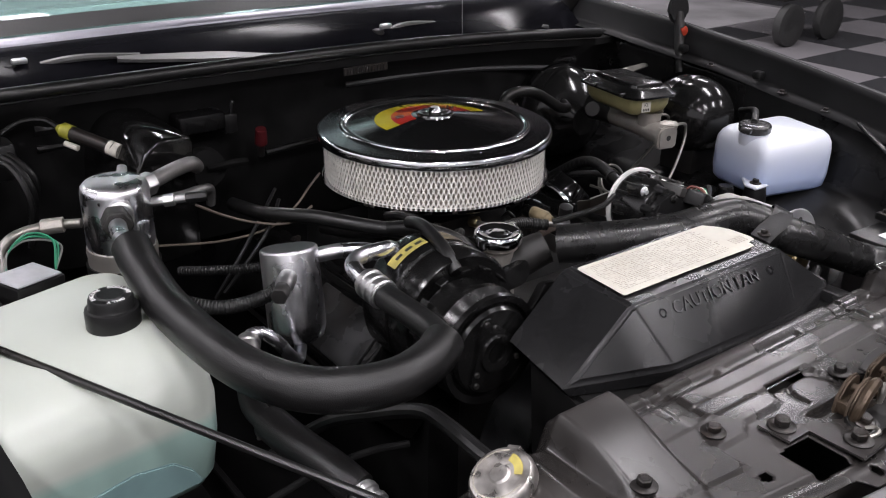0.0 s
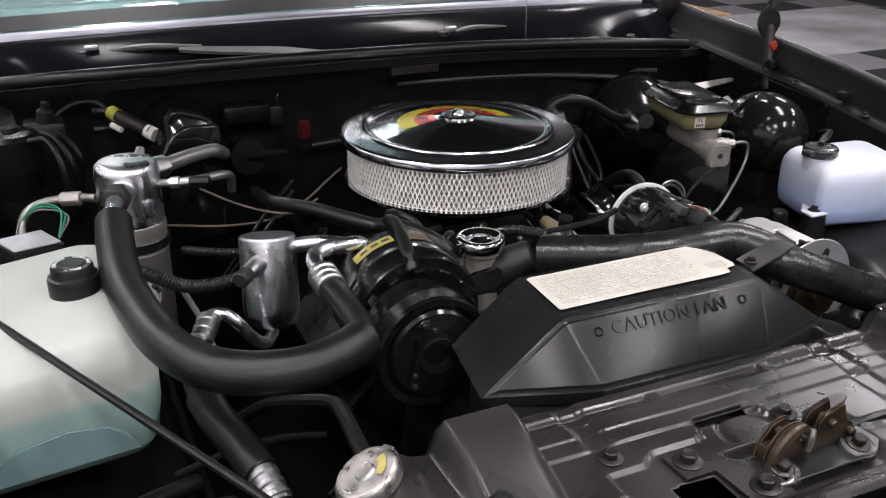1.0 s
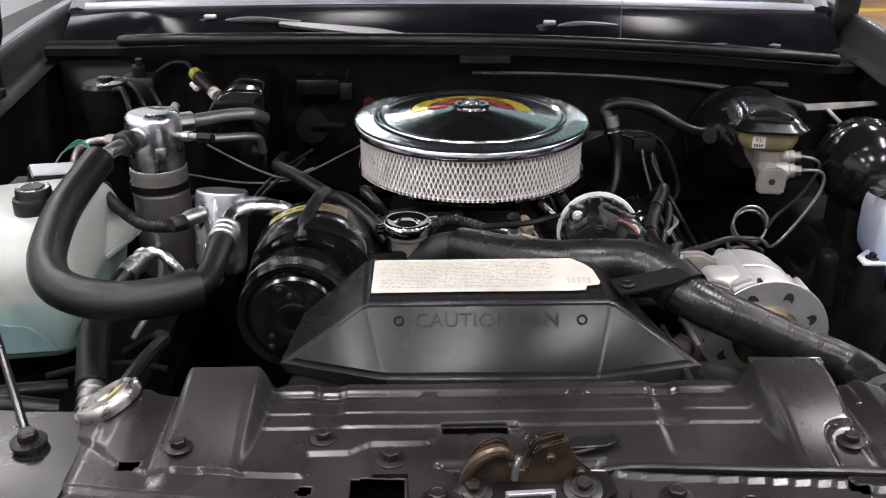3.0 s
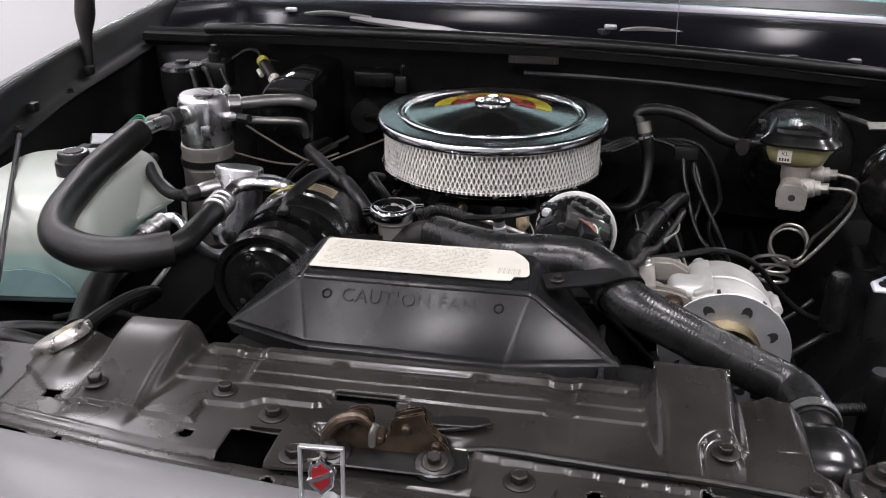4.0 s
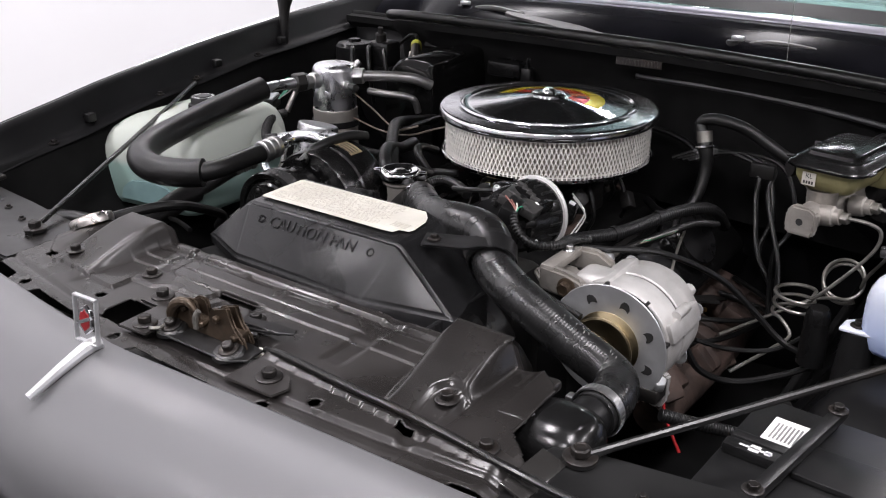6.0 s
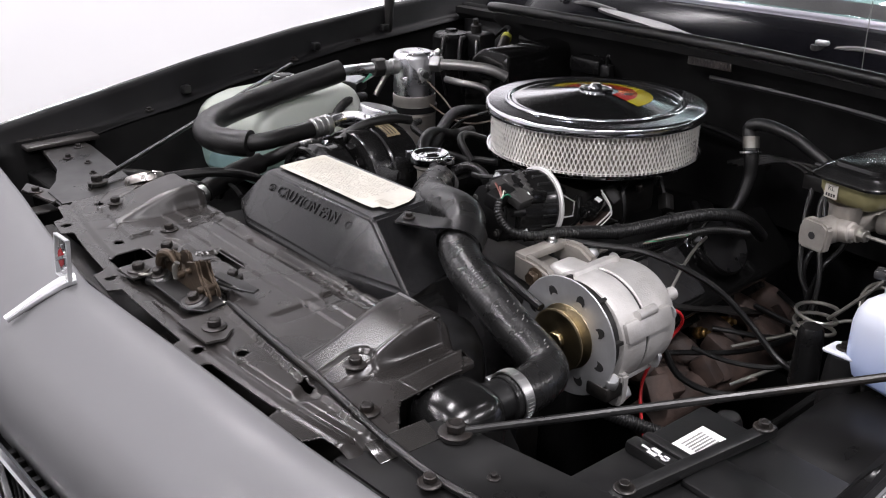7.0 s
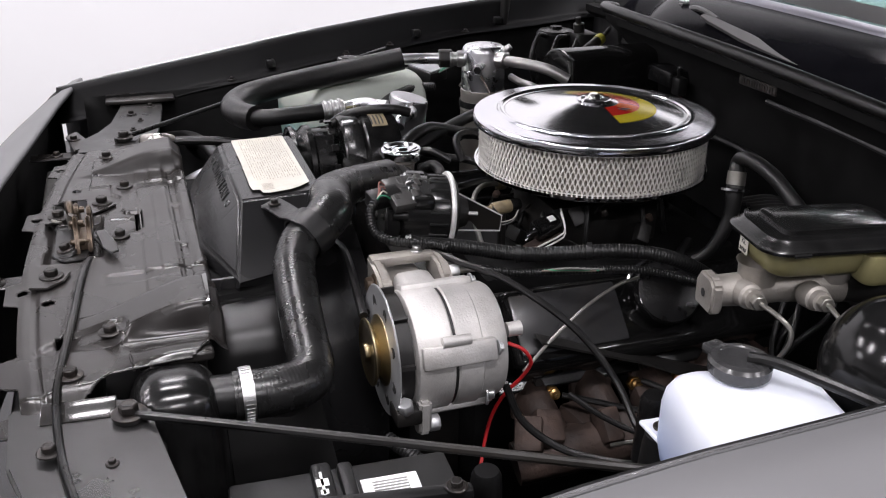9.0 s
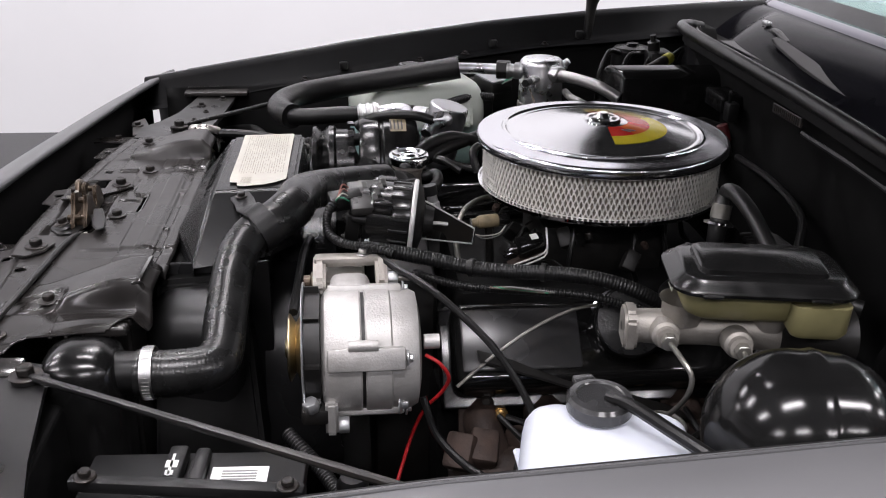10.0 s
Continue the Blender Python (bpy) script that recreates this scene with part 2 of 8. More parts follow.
# ---- mesh helpers ----
def empty(name, at=(0, 0, 0), label="", category="", group="", kind=""):
    e = new(name)
    e.empty_display_size = 0.05
    e.matrix_world = Matrix.Translation(at)
    return tagged(e, label, category, group, kind)


def part(name, bm, mat, parent=None, label="", smooth=35, category="", group="", kind=""):
    """Links a bmesh, built in world places, as one mesh under parent."""
    bmesh.ops.recalc_face_normals(bm, faces=bm.faces)
    me = bpy.data.meshes.new(name)
    bm.to_mesh(me)
    bm.free()
    for p in me.polygons:
        p.use_smooth = smooth > 0
    if smooth and smooth < 180:
        me.set_sharp_from_angle(angle=radians(smooth))
    for mt in mat if isinstance(mat, (list, tuple)) else (mat,):
        me.materials.append(mt)
    ob = new(name, me)
    if parent is not None:
        ob.parent = parent
        top = parent
        shift = Matrix()
        while top is not None:
            shift = top.matrix_basis @ shift if top.parent is None else top.matrix_parent_inverse @ top.matrix_basis @ shift
            top = top.parent
        ob.matrix_parent_inverse = shift.inverted()
    return tagged(ob, label, category, group, kind)


def B():
    return bmesh.new()


def box(bm, x0, x1, y0, y1, z0, z1, bevel=0.0, seg=2, m=None):
    vs = [bm.verts.new((x, y, z)) for x in (x0, x1) for y in (y0, y1) for z in (z0, z1)]
    fs = [bm.faces.new([vs[i] for i in f]) for f in ((0, 1, 3, 2), (4, 6, 7, 5), (0, 4, 5, 1), (2, 3, 7, 6), (0, 2, 6, 4), (1, 5, 7, 3))]
    geo = vs
    if bevel:
        es = list({e for f in fs for e in f.edges})
        r = bmesh.ops.bevel(bm, geom=es, offset=bevel, segments=seg, affect="EDGES", profile=0.5)
        geo = list({v for f in r["faces"] for v in f.verts} | {v for v in vs if v.is_valid})
    if m is not None:
        bmesh.ops.transform(bm, matrix=m, verts=geo)
    return bm


def lathe(bm, profile, m=None, seg=40, start=0.0, sweep=360.0, smooth_close=True):
    """Turns (r, z) points round the z axis of m."""
    m = m or Matrix()
    full = abs(sweep - 360) < 1e-6
    cols = seg if full else seg + 1
    rings = []
    for r, z in profile:
        if r < 1e-6:
            rings.append([bm.verts.new(m @ Vector((0, 0, z)))])
        else:
            rings.append([bm.verts.new(m @ Vector((r * math.cos(a), r * math.sin(a), z)))
                          for a in (radians(start + sweep * k / seg) for k in range(cols))])
    for a, b in zip(rings, rings[1:]):
        for k in range(seg):
            q = (k + 1) % cols if full else k + 1
            if len(a) == 1 and len(b) == 1:
                continue
            if len(a) == 1:
                bm.faces.new((a[0], b[k], b[q]))
            elif len(b) == 1:
                bm.faces.new((a[k], b[0], a[q]))
            else:
                bm.faces.new((a[k], b[k], b[q], a[q]))
    return bm


def axis(at, to=(0, 0, 1), turn=0.0):
    """A pose at a point whose z looks along to."""
    q = Vector(to).to_track_quat("Z", "Y")
    return Matrix.Translation(at) @ q.to_matrix().to_4x4() @ Matrix.Rotation(radians(turn), 4, "Z")


def glide(points, steps=10):
    """A Catmull-Rom line through points."""
    p = [Vector(q) for q in points]
    p = [2 * p[0] - p[1]] + p + [2 * p[-1] - p[-2]]
    out = []
    for i in range(1, len(p) - 2):
        a, b, c, d = p[i - 1:i + 3]
        for k in range(steps):
            t = k / steps
            out.append(0.5 * (2 * b + (c - a) * t + (2 * a - 5 * b + 4 * c - d) * t * t + (3 * b - a - 3 * c + d) * t ** 3))
    return out + [p[-2]]


def tube(bm, points, r, seg=12, steps=10, caps=True, ribs=0.0, pitch=0.004):
    """A hose along points; ribs: depth of the corrugation."""
    line = glide(points, steps) if steps > 1 else [Vector(q) for q in points]
    if ribs:
        fine = [line[0]]
        gap = pitch / 4
        for q in line[1:]:
            while (q - fine[-1]).length > gap:
                fine.append(fine[-1] + (q - fine[-1]).normalized() * gap)
        line = fine
    n = len(line)
    radii = r if isinstance(r, (list, tuple)) else None
    rings = []
    side = None
    for i, q in enumerate(line):
        way = (line[min(i + 1, n - 1)] - line[max(i - 1, 0)]).normalized()
        if side is None:
            side = way.orthogonal().normalized()
        side = (side - way * side.dot(way)).normalized()
        up = way.cross(side)
        if radii:
            f = i / (n - 1) * (len(radii) - 1)
            k = min(int(f), len(radii) - 2)
            rad = radii[k] + (radii[k + 1] - radii[k]) * (f - k)
        else:
            rad = r
        if ribs:
            rad -= ribs * (1 if i % 4 in (0, 1) else 0)
        rings.append([bm.verts.new(q + (side * math.cos(a) + up * math.sin(a)) * rad) for a in (2 * math.pi * k / seg for k in range(seg))])
    for a, b in zip(rings, rings[1:]):
        for k in range(seg):
            q = (k + 1) % seg
            bm.faces.new((a[k], a[q], b[q], b[k]))
    if caps:
        bm.faces.new(rings[0])
        bm.faces.new(rings[-1][::-1])
    return bm


def prism(bm, outline, depth, m=None, bevel=0.0, seg=2):
    """An outline in the xy plane of m, pushed depth along its z."""
    m = m or Matrix()
    lo = [bm.verts.new((x, y, 0)) for x, y in outline]
    hi = [bm.verts.new((x, y, depth)) for x, y in outline]
    n = len(lo)
    fs = [bm.faces.new(lo[::-1]), bm.faces.new(hi)]
    fs += [bm.faces.new((lo[i], lo[(i + 1) % n], hi[(i + 1) % n], hi[i])) for i in range(n)]
    geo = lo + hi
    if bevel:
        r = bmesh.ops.bevel(bm, geom=list({e for f in fs for e in f.edges}), offset=bevel, segments=seg, affect="EDGES")
        geo = list({v for f in r["faces"] for v in f.verts} | {v for v in geo if v.is_valid})
    bmesh.ops.transform(bm, matrix=m, verts=geo)
    return bm


def ring_of(r, n, start=0.0):
    return [(r * math.cos(2 * math.pi * k / n + start), r * math.sin(2 * math.pi * k / n + start)) for k in range(n)]


def solid(bm, verts, faces, bevel=0.0, seg=2):
    vs = [bm.verts.new(v) for v in verts]
    fs = [bm.faces.new([vs[i] for i in f]) for f in faces]
    if bevel:
        bmesh.ops.recalc_face_normals(bm, faces=fs)
        bmesh.ops.bevel(bm, geom=list({e for f in fs for e in f.edges}), offset=bevel, segments=seg, affect="EDGES")
    return bm


def sheet(bm, xs, ys, height, skip=None):
    """A pressed sheet over a grid; height(x, y) gives z or a whole point."""
    rows = []
    for y in ys:
        row = []
        for x in xs:
            h = height(x, y)
            row.append(bm.verts.new(h if not isinstance(h, float) else (x, y, h)))
        rows.append(row)
    for j in range(len(ys) - 1):
        for i in range(len(xs) - 1):
            if skip and skip((xs[i] + xs[i + 1]) / 2, (ys[j] + ys[j + 1]) / 2):
                continue
            bm.faces.new((rows[j][i], rows[j][i + 1], rows[j + 1][i + 1], rows[j + 1][i]))
    loose = [v for v in bm.verts if not v.link_faces]
    bmesh.ops.delete(bm, geom=loose, context="VERTS")
    return bm


def thick(ob, t, offset=-1):
    md = ob.modifiers.new("thickness", "SOLIDIFY")
    md.thickness, md.offset = t, offset
    return ob


def loft(bm, levels, m=None, corner=6, tilt=(0.0, 0.0)):
    """Stacks rounded rectangles (x0, x1, y0, y1, radius, z, share of the tilt) into one closed body."""
    m = m or Matrix()
    rings = []
    for x0, x1, y0, y1, r, z, lean in levels:
        ring = []
        for cx, cy, a0 in ((x1 - r, y1 - r, 0), (x0 + r, y1 - r, 90), (x0 + r, y0 + r, 180), (x1 - r, y0 + r, 270)):
            for k in range(corner + 1):
                a = radians(a0 + 90 * k / corner)
                x, y = cx + r * math.cos(a), cy + r * math.sin(a)
                ring.append(bm.verts.new(m @ Vector((x, y, z + lean * (tilt[0] * x + tilt[1] * y)))))
        rings.append(ring)
    n = len(rings[0])
    for a, b in zip(rings, rings[1:]):
        for k in range(n):
            q = (k + 1) % n
            bm.faces.new((a[k], a[q], b[q], b[k]))
    bm.faces.new(rings[0][::-1])
    bm.faces.new(rings[-1])
    return bm


def steps_of(a, b, gap):
    n = max(1, round((b - a) / gap))
    return [a + (b - a) * k / n for k in range(n + 1)]


def smoothstep(a, b, x):
    t = min(1.0, max(0.0, (x - a) / (b - a)))
    return t * t * (3 - 2 * t)


def bolt(name, at, parent, r=0.0075, up=(0, 0, 1), mat=None, washer=1.7):
    bm = B()
    m = axis(at, up, (at[0] * 977 + at[1] * 661) % 60)
    if washer:
        lathe(bm, [(0, 0), (r * washer, 0), (r * washer, 0.0012), (r * washer * 0.85, 0.0022), (0, 0.0022)], m, 20)
    prism(bm, ring_of(r, 6), r * 0.95, m @ Matrix.Translation((0, 0, 0.002)), bevel=r * 0.14, seg=1)
    lathe(bm, [(r * 0.6, r + 0.002), (r * 0.45, r + 0.0012), (0, r + 0.0012)], m, 12)
    return part(name, bm, mat or BOLT, parent, smooth=30)


def text(name, words, size, m, mat, parent, depth=0.0008, align="CENTER", label="", spacing=1.0):
    cu = bpy.data.curves.new(name, "FONT")
    cu.body, cu.size, cu.extrude, cu.align_x, cu.align_y, cu.resolution_u, cu.space_character = words, size, depth, align, "CENTER", 2, spacing
    tmp = bpy.data.objects.new(name, cu)
    scene.collection.objects.link(tmp)
    me = bpy.data.meshes.new_from_object(tmp.evaluated_get(bpy.context.evaluated_depsgraph_get()))
    bpy.data.objects.remove(tmp)
    bm = B()
    bm.from_mesh(me)
    bpy.data.meshes.remove(me)
    bmesh.ops.transform(bm, matrix=m, verts=bm.verts)
    return part(name, bm, mat, parent, label, smooth=0)


def clamp_band(name, at, way, r, parent, width=0.012, mat=None):
    bm = B()
    m = axis(at, way)
    lathe(bm, [(r, -width / 2), (r + 0.0016, -width / 2), (r + 0.0016, width / 2), (r, width / 2)], m, 40)
    for k in range(40):
        a = 2 * math.pi * k / 40
        box(bm, -0.0004, 0.0004, -width * 0.33, width * 0.33, 0, 0.0006, m=m @ Matrix.Rotation(a, 4, "Z") @ Matrix.Translation((r + 0.0016, 0, 0)) @ Matrix.Rotation(radians(90), 4, "Y") @ Matrix.Rotation(radians(90), 4, "Z"))
    box(bm, -0.006, 0.006, -0.008, 0.008, r, r + 0.009, 0.0015, m=m @ Matrix.Rotation(radians(90), 4, "Y") @ Matrix.Rotation(radians(0), 4, "Z"))
    return part(name, bm, mat or BRUSHED, parent, "ribbed zinc hose clamp", smooth=30)


def crimp(name, a, b, r, parent, mat=None, rings=3):
    """A crimped ferrule between two points."""
    a, b = Vector(a), Vector(b)
    n = (b - a).length
    prof = [(0, 0), (r, 0)]
    for k in range(rings):
        z0, z1 = n * (k + 0.15) / rings, n * (k + 0.75) / rings
        prof += [(r, z0), (r * 1.12, z0 + n * 0.04), (r * 1.12, z1 - n * 0.04), (r, z1)]
    prof += [(r, n), (0, n)]
    return part(name, lathe(B(), prof, axis(a, b - a), 24), mat or BRUSHED, parent, "crimped aluminium ferrule")


def hexnut(name, a, b, r, parent, mat=None):
    a, b = Vector(a), Vector(b)
    return part(name, prism(B(), ring_of(r, 6), (b - a).length, axis(a, b - a), bevel=r * 0.1, seg=1), mat or BRUSHED, parent, smooth=30)

# ---- the room ----
def room():
    f = part("floor", box(B(), -3.6, 2.0, -8, 10, -0.1, 0), material("dark_sealed_floor", (0.02, 0.02, 0.021), 0.25, vary=0.2, scale=2), None,
             "dark sealed showroom floor under the car", category="floor", kind="structure")
    part("floor", box(B(), 2.0, 12, -8, 10, -0.1, 0), checker(), None,
         "black and pale grey checkered floor tiles", category="floor", kind="structure")
    part("floor", box(B(), 3.7, 6.6, 3.5, 5.05, -0.05, 0.004), material("worn_pale_floor_tile", (0.33, 0.32, 0.33), 0.22, vary=0.35, scale=1.6), None,
         "worn pale grey floor beyond the tiles", category="floor", kind="structure")
    planks = material("tan_wooden_boards", (0.36, 0.23, 0.125), 0.4, vary=0.3, scale=3, bump=0.05, bump_scale=30, dirt=0.3, dirt_color=(0.18, 0.10, 0.05))
    boards = part("floor", box(B(), 2.6, 5.1, 5.06, 8.0, -0.05, 0.002), planks, None, "tan wooden boards on the showroom floor", category="floor", kind="structure")
    for k in range(12):
        y = 5.07 + 0.244 * k
        part("plank", box(B(), 2.6, 5.1, y, y + 0.238, 0.002, 0.012, 0.002, 1), planks, boards, smooth=0)
    part("trim", box(B(), 2.6, 5.1, 6.42, 6.54, 0.012, 0.030, 0.004), material("yellow_edge_strip", (0.62, 0.42, 0.08), 0.4, vary=0.1), None, "yellow strip across the boards", category="trim", kind="structure")
    part("wall_west", box(B(), -3.6, -3.4, -8, 10, 0, 3.7), WALL, None, "bright white studio wall beside the car", category="wall", kind="structure")
    part("wall_north", box(B(), -3.4, 12, 10, 10.2, 0, 3.7), DIMWALL, None, "dim grey showroom wall far behind the car", category="wall", kind="structure")
    part("wall_south", box(B(), -3.4, 12, -8.2, -8, 0, 3.7), PALEWALL, None, "pale grey showroom wall in front of the car", category="wall", kind="structure")
    part("wall_east", box(B(), 12, 12.2, -8, 10, 0, 3.7), DIMWALL, None, "grey far showroom wall", category="wall", kind="structure")
    part("ceiling", box(B(), -3.6, 12.2, -8.2, 10.2, 3.7, 3.8), CEIL, None, "grey showroom ceiling", category="ceiling", kind="structure")
    for x, y in LIGHTS:
        e = empty("ceiling_light", (x, y, 3.6), "white metal fluorescent fixture under the ceiling", "ceiling light", "ceiling lights")
        bm = B()
        for s in (-1, 1):
            box(bm, x + s * 0.19, x + s * 0.2, y - 0.66, y + 0.66, 3.56, 3.7)
        box(bm, x - 0.2, x + 0.2, y - 0.66, y + 0.66, 3.66, 3.7)
        part("housing", bm, WALL, e, smooth=0)


room()


def tool_cart():
    e = empty("wheeled_dolly", (5.5, 2.75, 0), "small dark trolley with black rubber wheels on the tiles", "dolly")
    bm = B()
    box(bm, 5.1, 5.9, 2.75, 3.3, 0.32, 0.36, 0.01)
    box(bm, 5.12, 5.16, 3.2, 3.24, 0.36, 0.95, 0.005)
    box(bm, 5.84, 5.88, 3.2, 3.24, 0.36, 0.95, 0.005)
    box(bm, 5.12, 5.88, 3.2, 3.24, 0.95, 0.99, 0.005)
    part("frame", bm, GRIME, e)
    for x in (5.2, 5.7):
        part("wheel", lathe(B(), [(0, -0.04), (0.11, -0.04), (0.15, -0.03), (0.15, 0.03), (0.11, 0.04), (0.05, 0.03), (0, 0.03)], axis((x, 2.75, 0.15), (0, -1, 0)), 28), TYRE, e)


tool_cart()

# ---- the car body ----
car = empty("car", (0, 0, 0), "charcoal grey coupe with its hood open, standing on the floor", "car")
CREST = [(-0.80, 0.866), (-0.75, 0.874), (-0.56, 0.905), (-0.32, 0.944), (-0.05, 0.976), (0.22, 1.000), (0.56, 1.020), (0.9, 1.03)]
CRESTX = [(-0.80, 0.752), (-0.75, 0.757), (-0.4, 0.768), (-0.2, 0.786), (0.0, 0.803), (0.3, 0.812), (0.9, 0.82)]


def along(table, v):
    if v <= table[0][0]:
        return table[0][1]
    for (a, p), (b, q) in zip(table, table[1:]):
        if v <= b:
            return p + (q - p) * (v - a) / (b - a)
    return table[-1][1]


def fender(side):
    prof = [(-0.052, -0.062), (-0.030, -0.058), (-0.022, -0.050), (-0.016, -0.012), (-0.012, -0.004), (-0.005, 0.0), (0.004, 0.0), (0.025, -0.008),
            (0.055, -0.022), (0.085, -0.045), (0.106, -0.078), (0.116, -0.12), (0.118, -0.2), (0.112, -0.34), (0.10, -0.46)]
    bm = B()
    ys = steps_of(-0.79, 0.85, 0.03)

    def place(k, y):
        dx, dz = prof[int(round(k))]
        bow = 0.0018 * math.sin(y * 21) * (1 if k < 2 else 0)
        return (side * (along(CRESTX, y) + dx), y, along(CREST, y) + dz + bow)

    sheet(bm, [float(k) for k in range(len(prof))], ys, place)
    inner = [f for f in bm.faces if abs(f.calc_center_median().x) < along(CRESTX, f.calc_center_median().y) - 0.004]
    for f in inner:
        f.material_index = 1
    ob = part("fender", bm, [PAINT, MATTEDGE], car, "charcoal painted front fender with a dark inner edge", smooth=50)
    thick(ob, 0.0012)
    # thin tube added in a lighter, glossier charcoal as the crest's highlight line
    part("crest_highlight", tube(B(), [(side * (along(CRESTX, y) - 0.001), y, along(CREST, y) - 0.0006) for y in steps_of(-0.70, 0.56, 0.09)], 0.0022, 8, 4), CRESTPAINT, ob, "lighter glossy strip added for the crest's highlight")
    for y in (-0.366, -0.037, 0.16):
        c, cx = along(CREST, y), along(CRESTX, y)
        bm = B()
        box(bm, -0.008, 0.008, -0.009, 0.009, 0, 0.016, 0.003, m=Matrix.Translation((side * (cx - 0.032), y, c - 0.052)))
        part("hood_bumper", bm, PLASTIC, ob, "small black rubber hood stop")
    for y in (-0.6, -0.45, -0.2, -0.1, 0.08):
        c, cx = along(CREST, y), along(CRESTX, y)
        bolt("bolt", (side * (cx - 0.036), y, c - 0.058), ob, 0.005)
    return ob


for side in (-1, 1):
    fender(side)


def inner_fender(side):
    """Wheelhouse panel, from under the fender's edge down into the bay."""
    bm = B()
    xs = [k / 24 for k in range(25)]

    def place(u, y):
        c = along(CREST, y) - 0.062
        cx = along(CRESTX, y) - 0.035
        if side < 0:
            line = [(cx, c), (cx - 0.012, 0.86), (cx - 0.03, 0.74), (0.66, 0.66), (0.58, 0.62), (0.46, 0.58)]
        else:
            hump = 0.05 * smoothstep(-0.42, -0.3, y)
            line = [(cx, c), (cx - 0.012, 0.86), (cx - 0.035, 0.78), (0.66, 0.715 + hump), (0.56, 0.70 + hump), (0.47, 0.60)]
        f = u * (len(line) - 1)
        k = min(int(f), len(line) - 2)
        x = line[k][0] + (line[k + 1][0] - line[k][0]) * (f - k)
        z = line[k][1] + (line[k + 1][1] - line[k][1]) * (f - k)
        z += 0.004 * noise.noise((x * 9, y * 9, side * 3.0))
        return (side * x, y, z)

    sheet(bm, xs, steps_of(-0.74, 0.44, 0.03), place)
    # passenger side takes the near-black, its shade painted in
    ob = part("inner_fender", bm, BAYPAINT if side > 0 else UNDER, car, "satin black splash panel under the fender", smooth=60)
    thick(ob, 0.002)
    return ob


inner_l = inner_fender(-1)
inner_r = inner_fender(1)
for x, y, z0, z1 in ((0.507, -0.18, 0.72, 0.80), (0.522, -0.371, 0.66, 0.762)):
    part("rubber_post", lathe(B(), [(0, z1), (0.012, z1), (0.015, z1 - 0.006), (0.016, z1 - 0.02), (0.018, z0), (0, z0)], Matrix.Translation((x, y, 0)), 24), BAYPAINT, inner_r)


EDGE = [(-0.86, -0.738), (-0.80, -0.750), (-0.60, -0.778), (-0.36, -0.806), (-0.15, -0.834), (0.0, -0.850), (0.20, -0.840), (0.40, -0.832), (0.52, -0.822), (0.66, -0.796), (0.80, -0.755), (0.86, -0.742)]


def header():
    """The painted nose panel between bay and grille, with a folded rear edge over an open gap."""
    bm = B()
    prof = [(-0.030, -0.016), (-0.004, -0.012), (0.0, -0.007), (-0.001, -0.002), (-0.005, 0.0), (-0.03, -0.005), (-0.06, -0.018), (-0.09, -0.038), (-0.11, -0.058), (-0.122, -0.085), (-0.125, -0.115), (-0.120, -0.15)]
    xs = steps_of(-0.84, 0.84, 0.02)

    def place(x, k):
        dy, dz = prof[int(round(k))]
        s = (x / 0.80) ** 2
        crease = 0.003 * max(0.0, 1 - abs(x) / 0.06) * (1 if 3 < k < 10 else 0)
        return (x, along(EDGE, x) + dy * (1 - 0.3 * s), 0.882 - 0.015 * s + dz + crease)

    sheet(bm, xs, [float(k) for k in range(len(prof))], place)
    for f in bm.faces:
        c = f.calc_center_median()
        # faces under the fold go near-black for the shade of the gap
        f.material_index = 1 if c.y > along(EDGE, c.x) - 0.034 and c.z < 0.872 - 0.015 * (c.x / 0.80) ** 2 else 0
    ob = part("header_panel", bm, [PAINT, UNDER], car, "charcoal metallic nose panel in front of the bay", smooth=60)
    thick(ob, 0.0012)
    # black wall under the fold, and the tabs that tie the nose to the radiator panel
    bm = B()
    sheet(bm, xs, [0.0, 1.0], lambda x, k: (x * 0.97, along(EDGE, x) - 0.055, 0.845 - 0.30 * k))
    thick(part("nose_inner_wall", bm, UNDER, ob, "black inner side of the nose", smooth=60), 0.003)
    for x in (-0.44, 0.07, 0.40):
        y0, y1 = along(EDGE, x) - 0.03, along(EDGE, x) + 0.055
        tab = part("header_tab", box(B(), x - 0.016, x + 0.016, y0, y1, 0.818, 0.822, 0.0015, 1), PRESSED, ob, "black steel tab behind the nose")
        bolt("bolt", (x, (y0 + y1) / 2, 0.822), tab, 0.006)
    for s in (-1, 1):
        bm = B()
        x0, x1, y, z0, z1 = s * 0.035, s * 0.42, -0.985, 0.42, 0.745
        tube(bm, [(x0, y, z1), (x1, y + 0.022, z1 - 0.01), (x1, y + 0.04, z0), (x0, y + 0.02, z0), (x0, y, z1)], 0.006, 8, 1)
        frame_ob = part("grille", bm, CHROME, car, "chrome framed grille with dark vertical bars")
        for k in range(18):
            x = x0 + (x1 - x0) * (k + 0.5) / 18
            part("grille_bar", box(B(), x - 0.004, x + 0.004, y + 0.006, y + 0.045, z0, z1 - 0.006, 0.001, 1), GLOSS, frame_ob)
    return ob


header_ob = header()


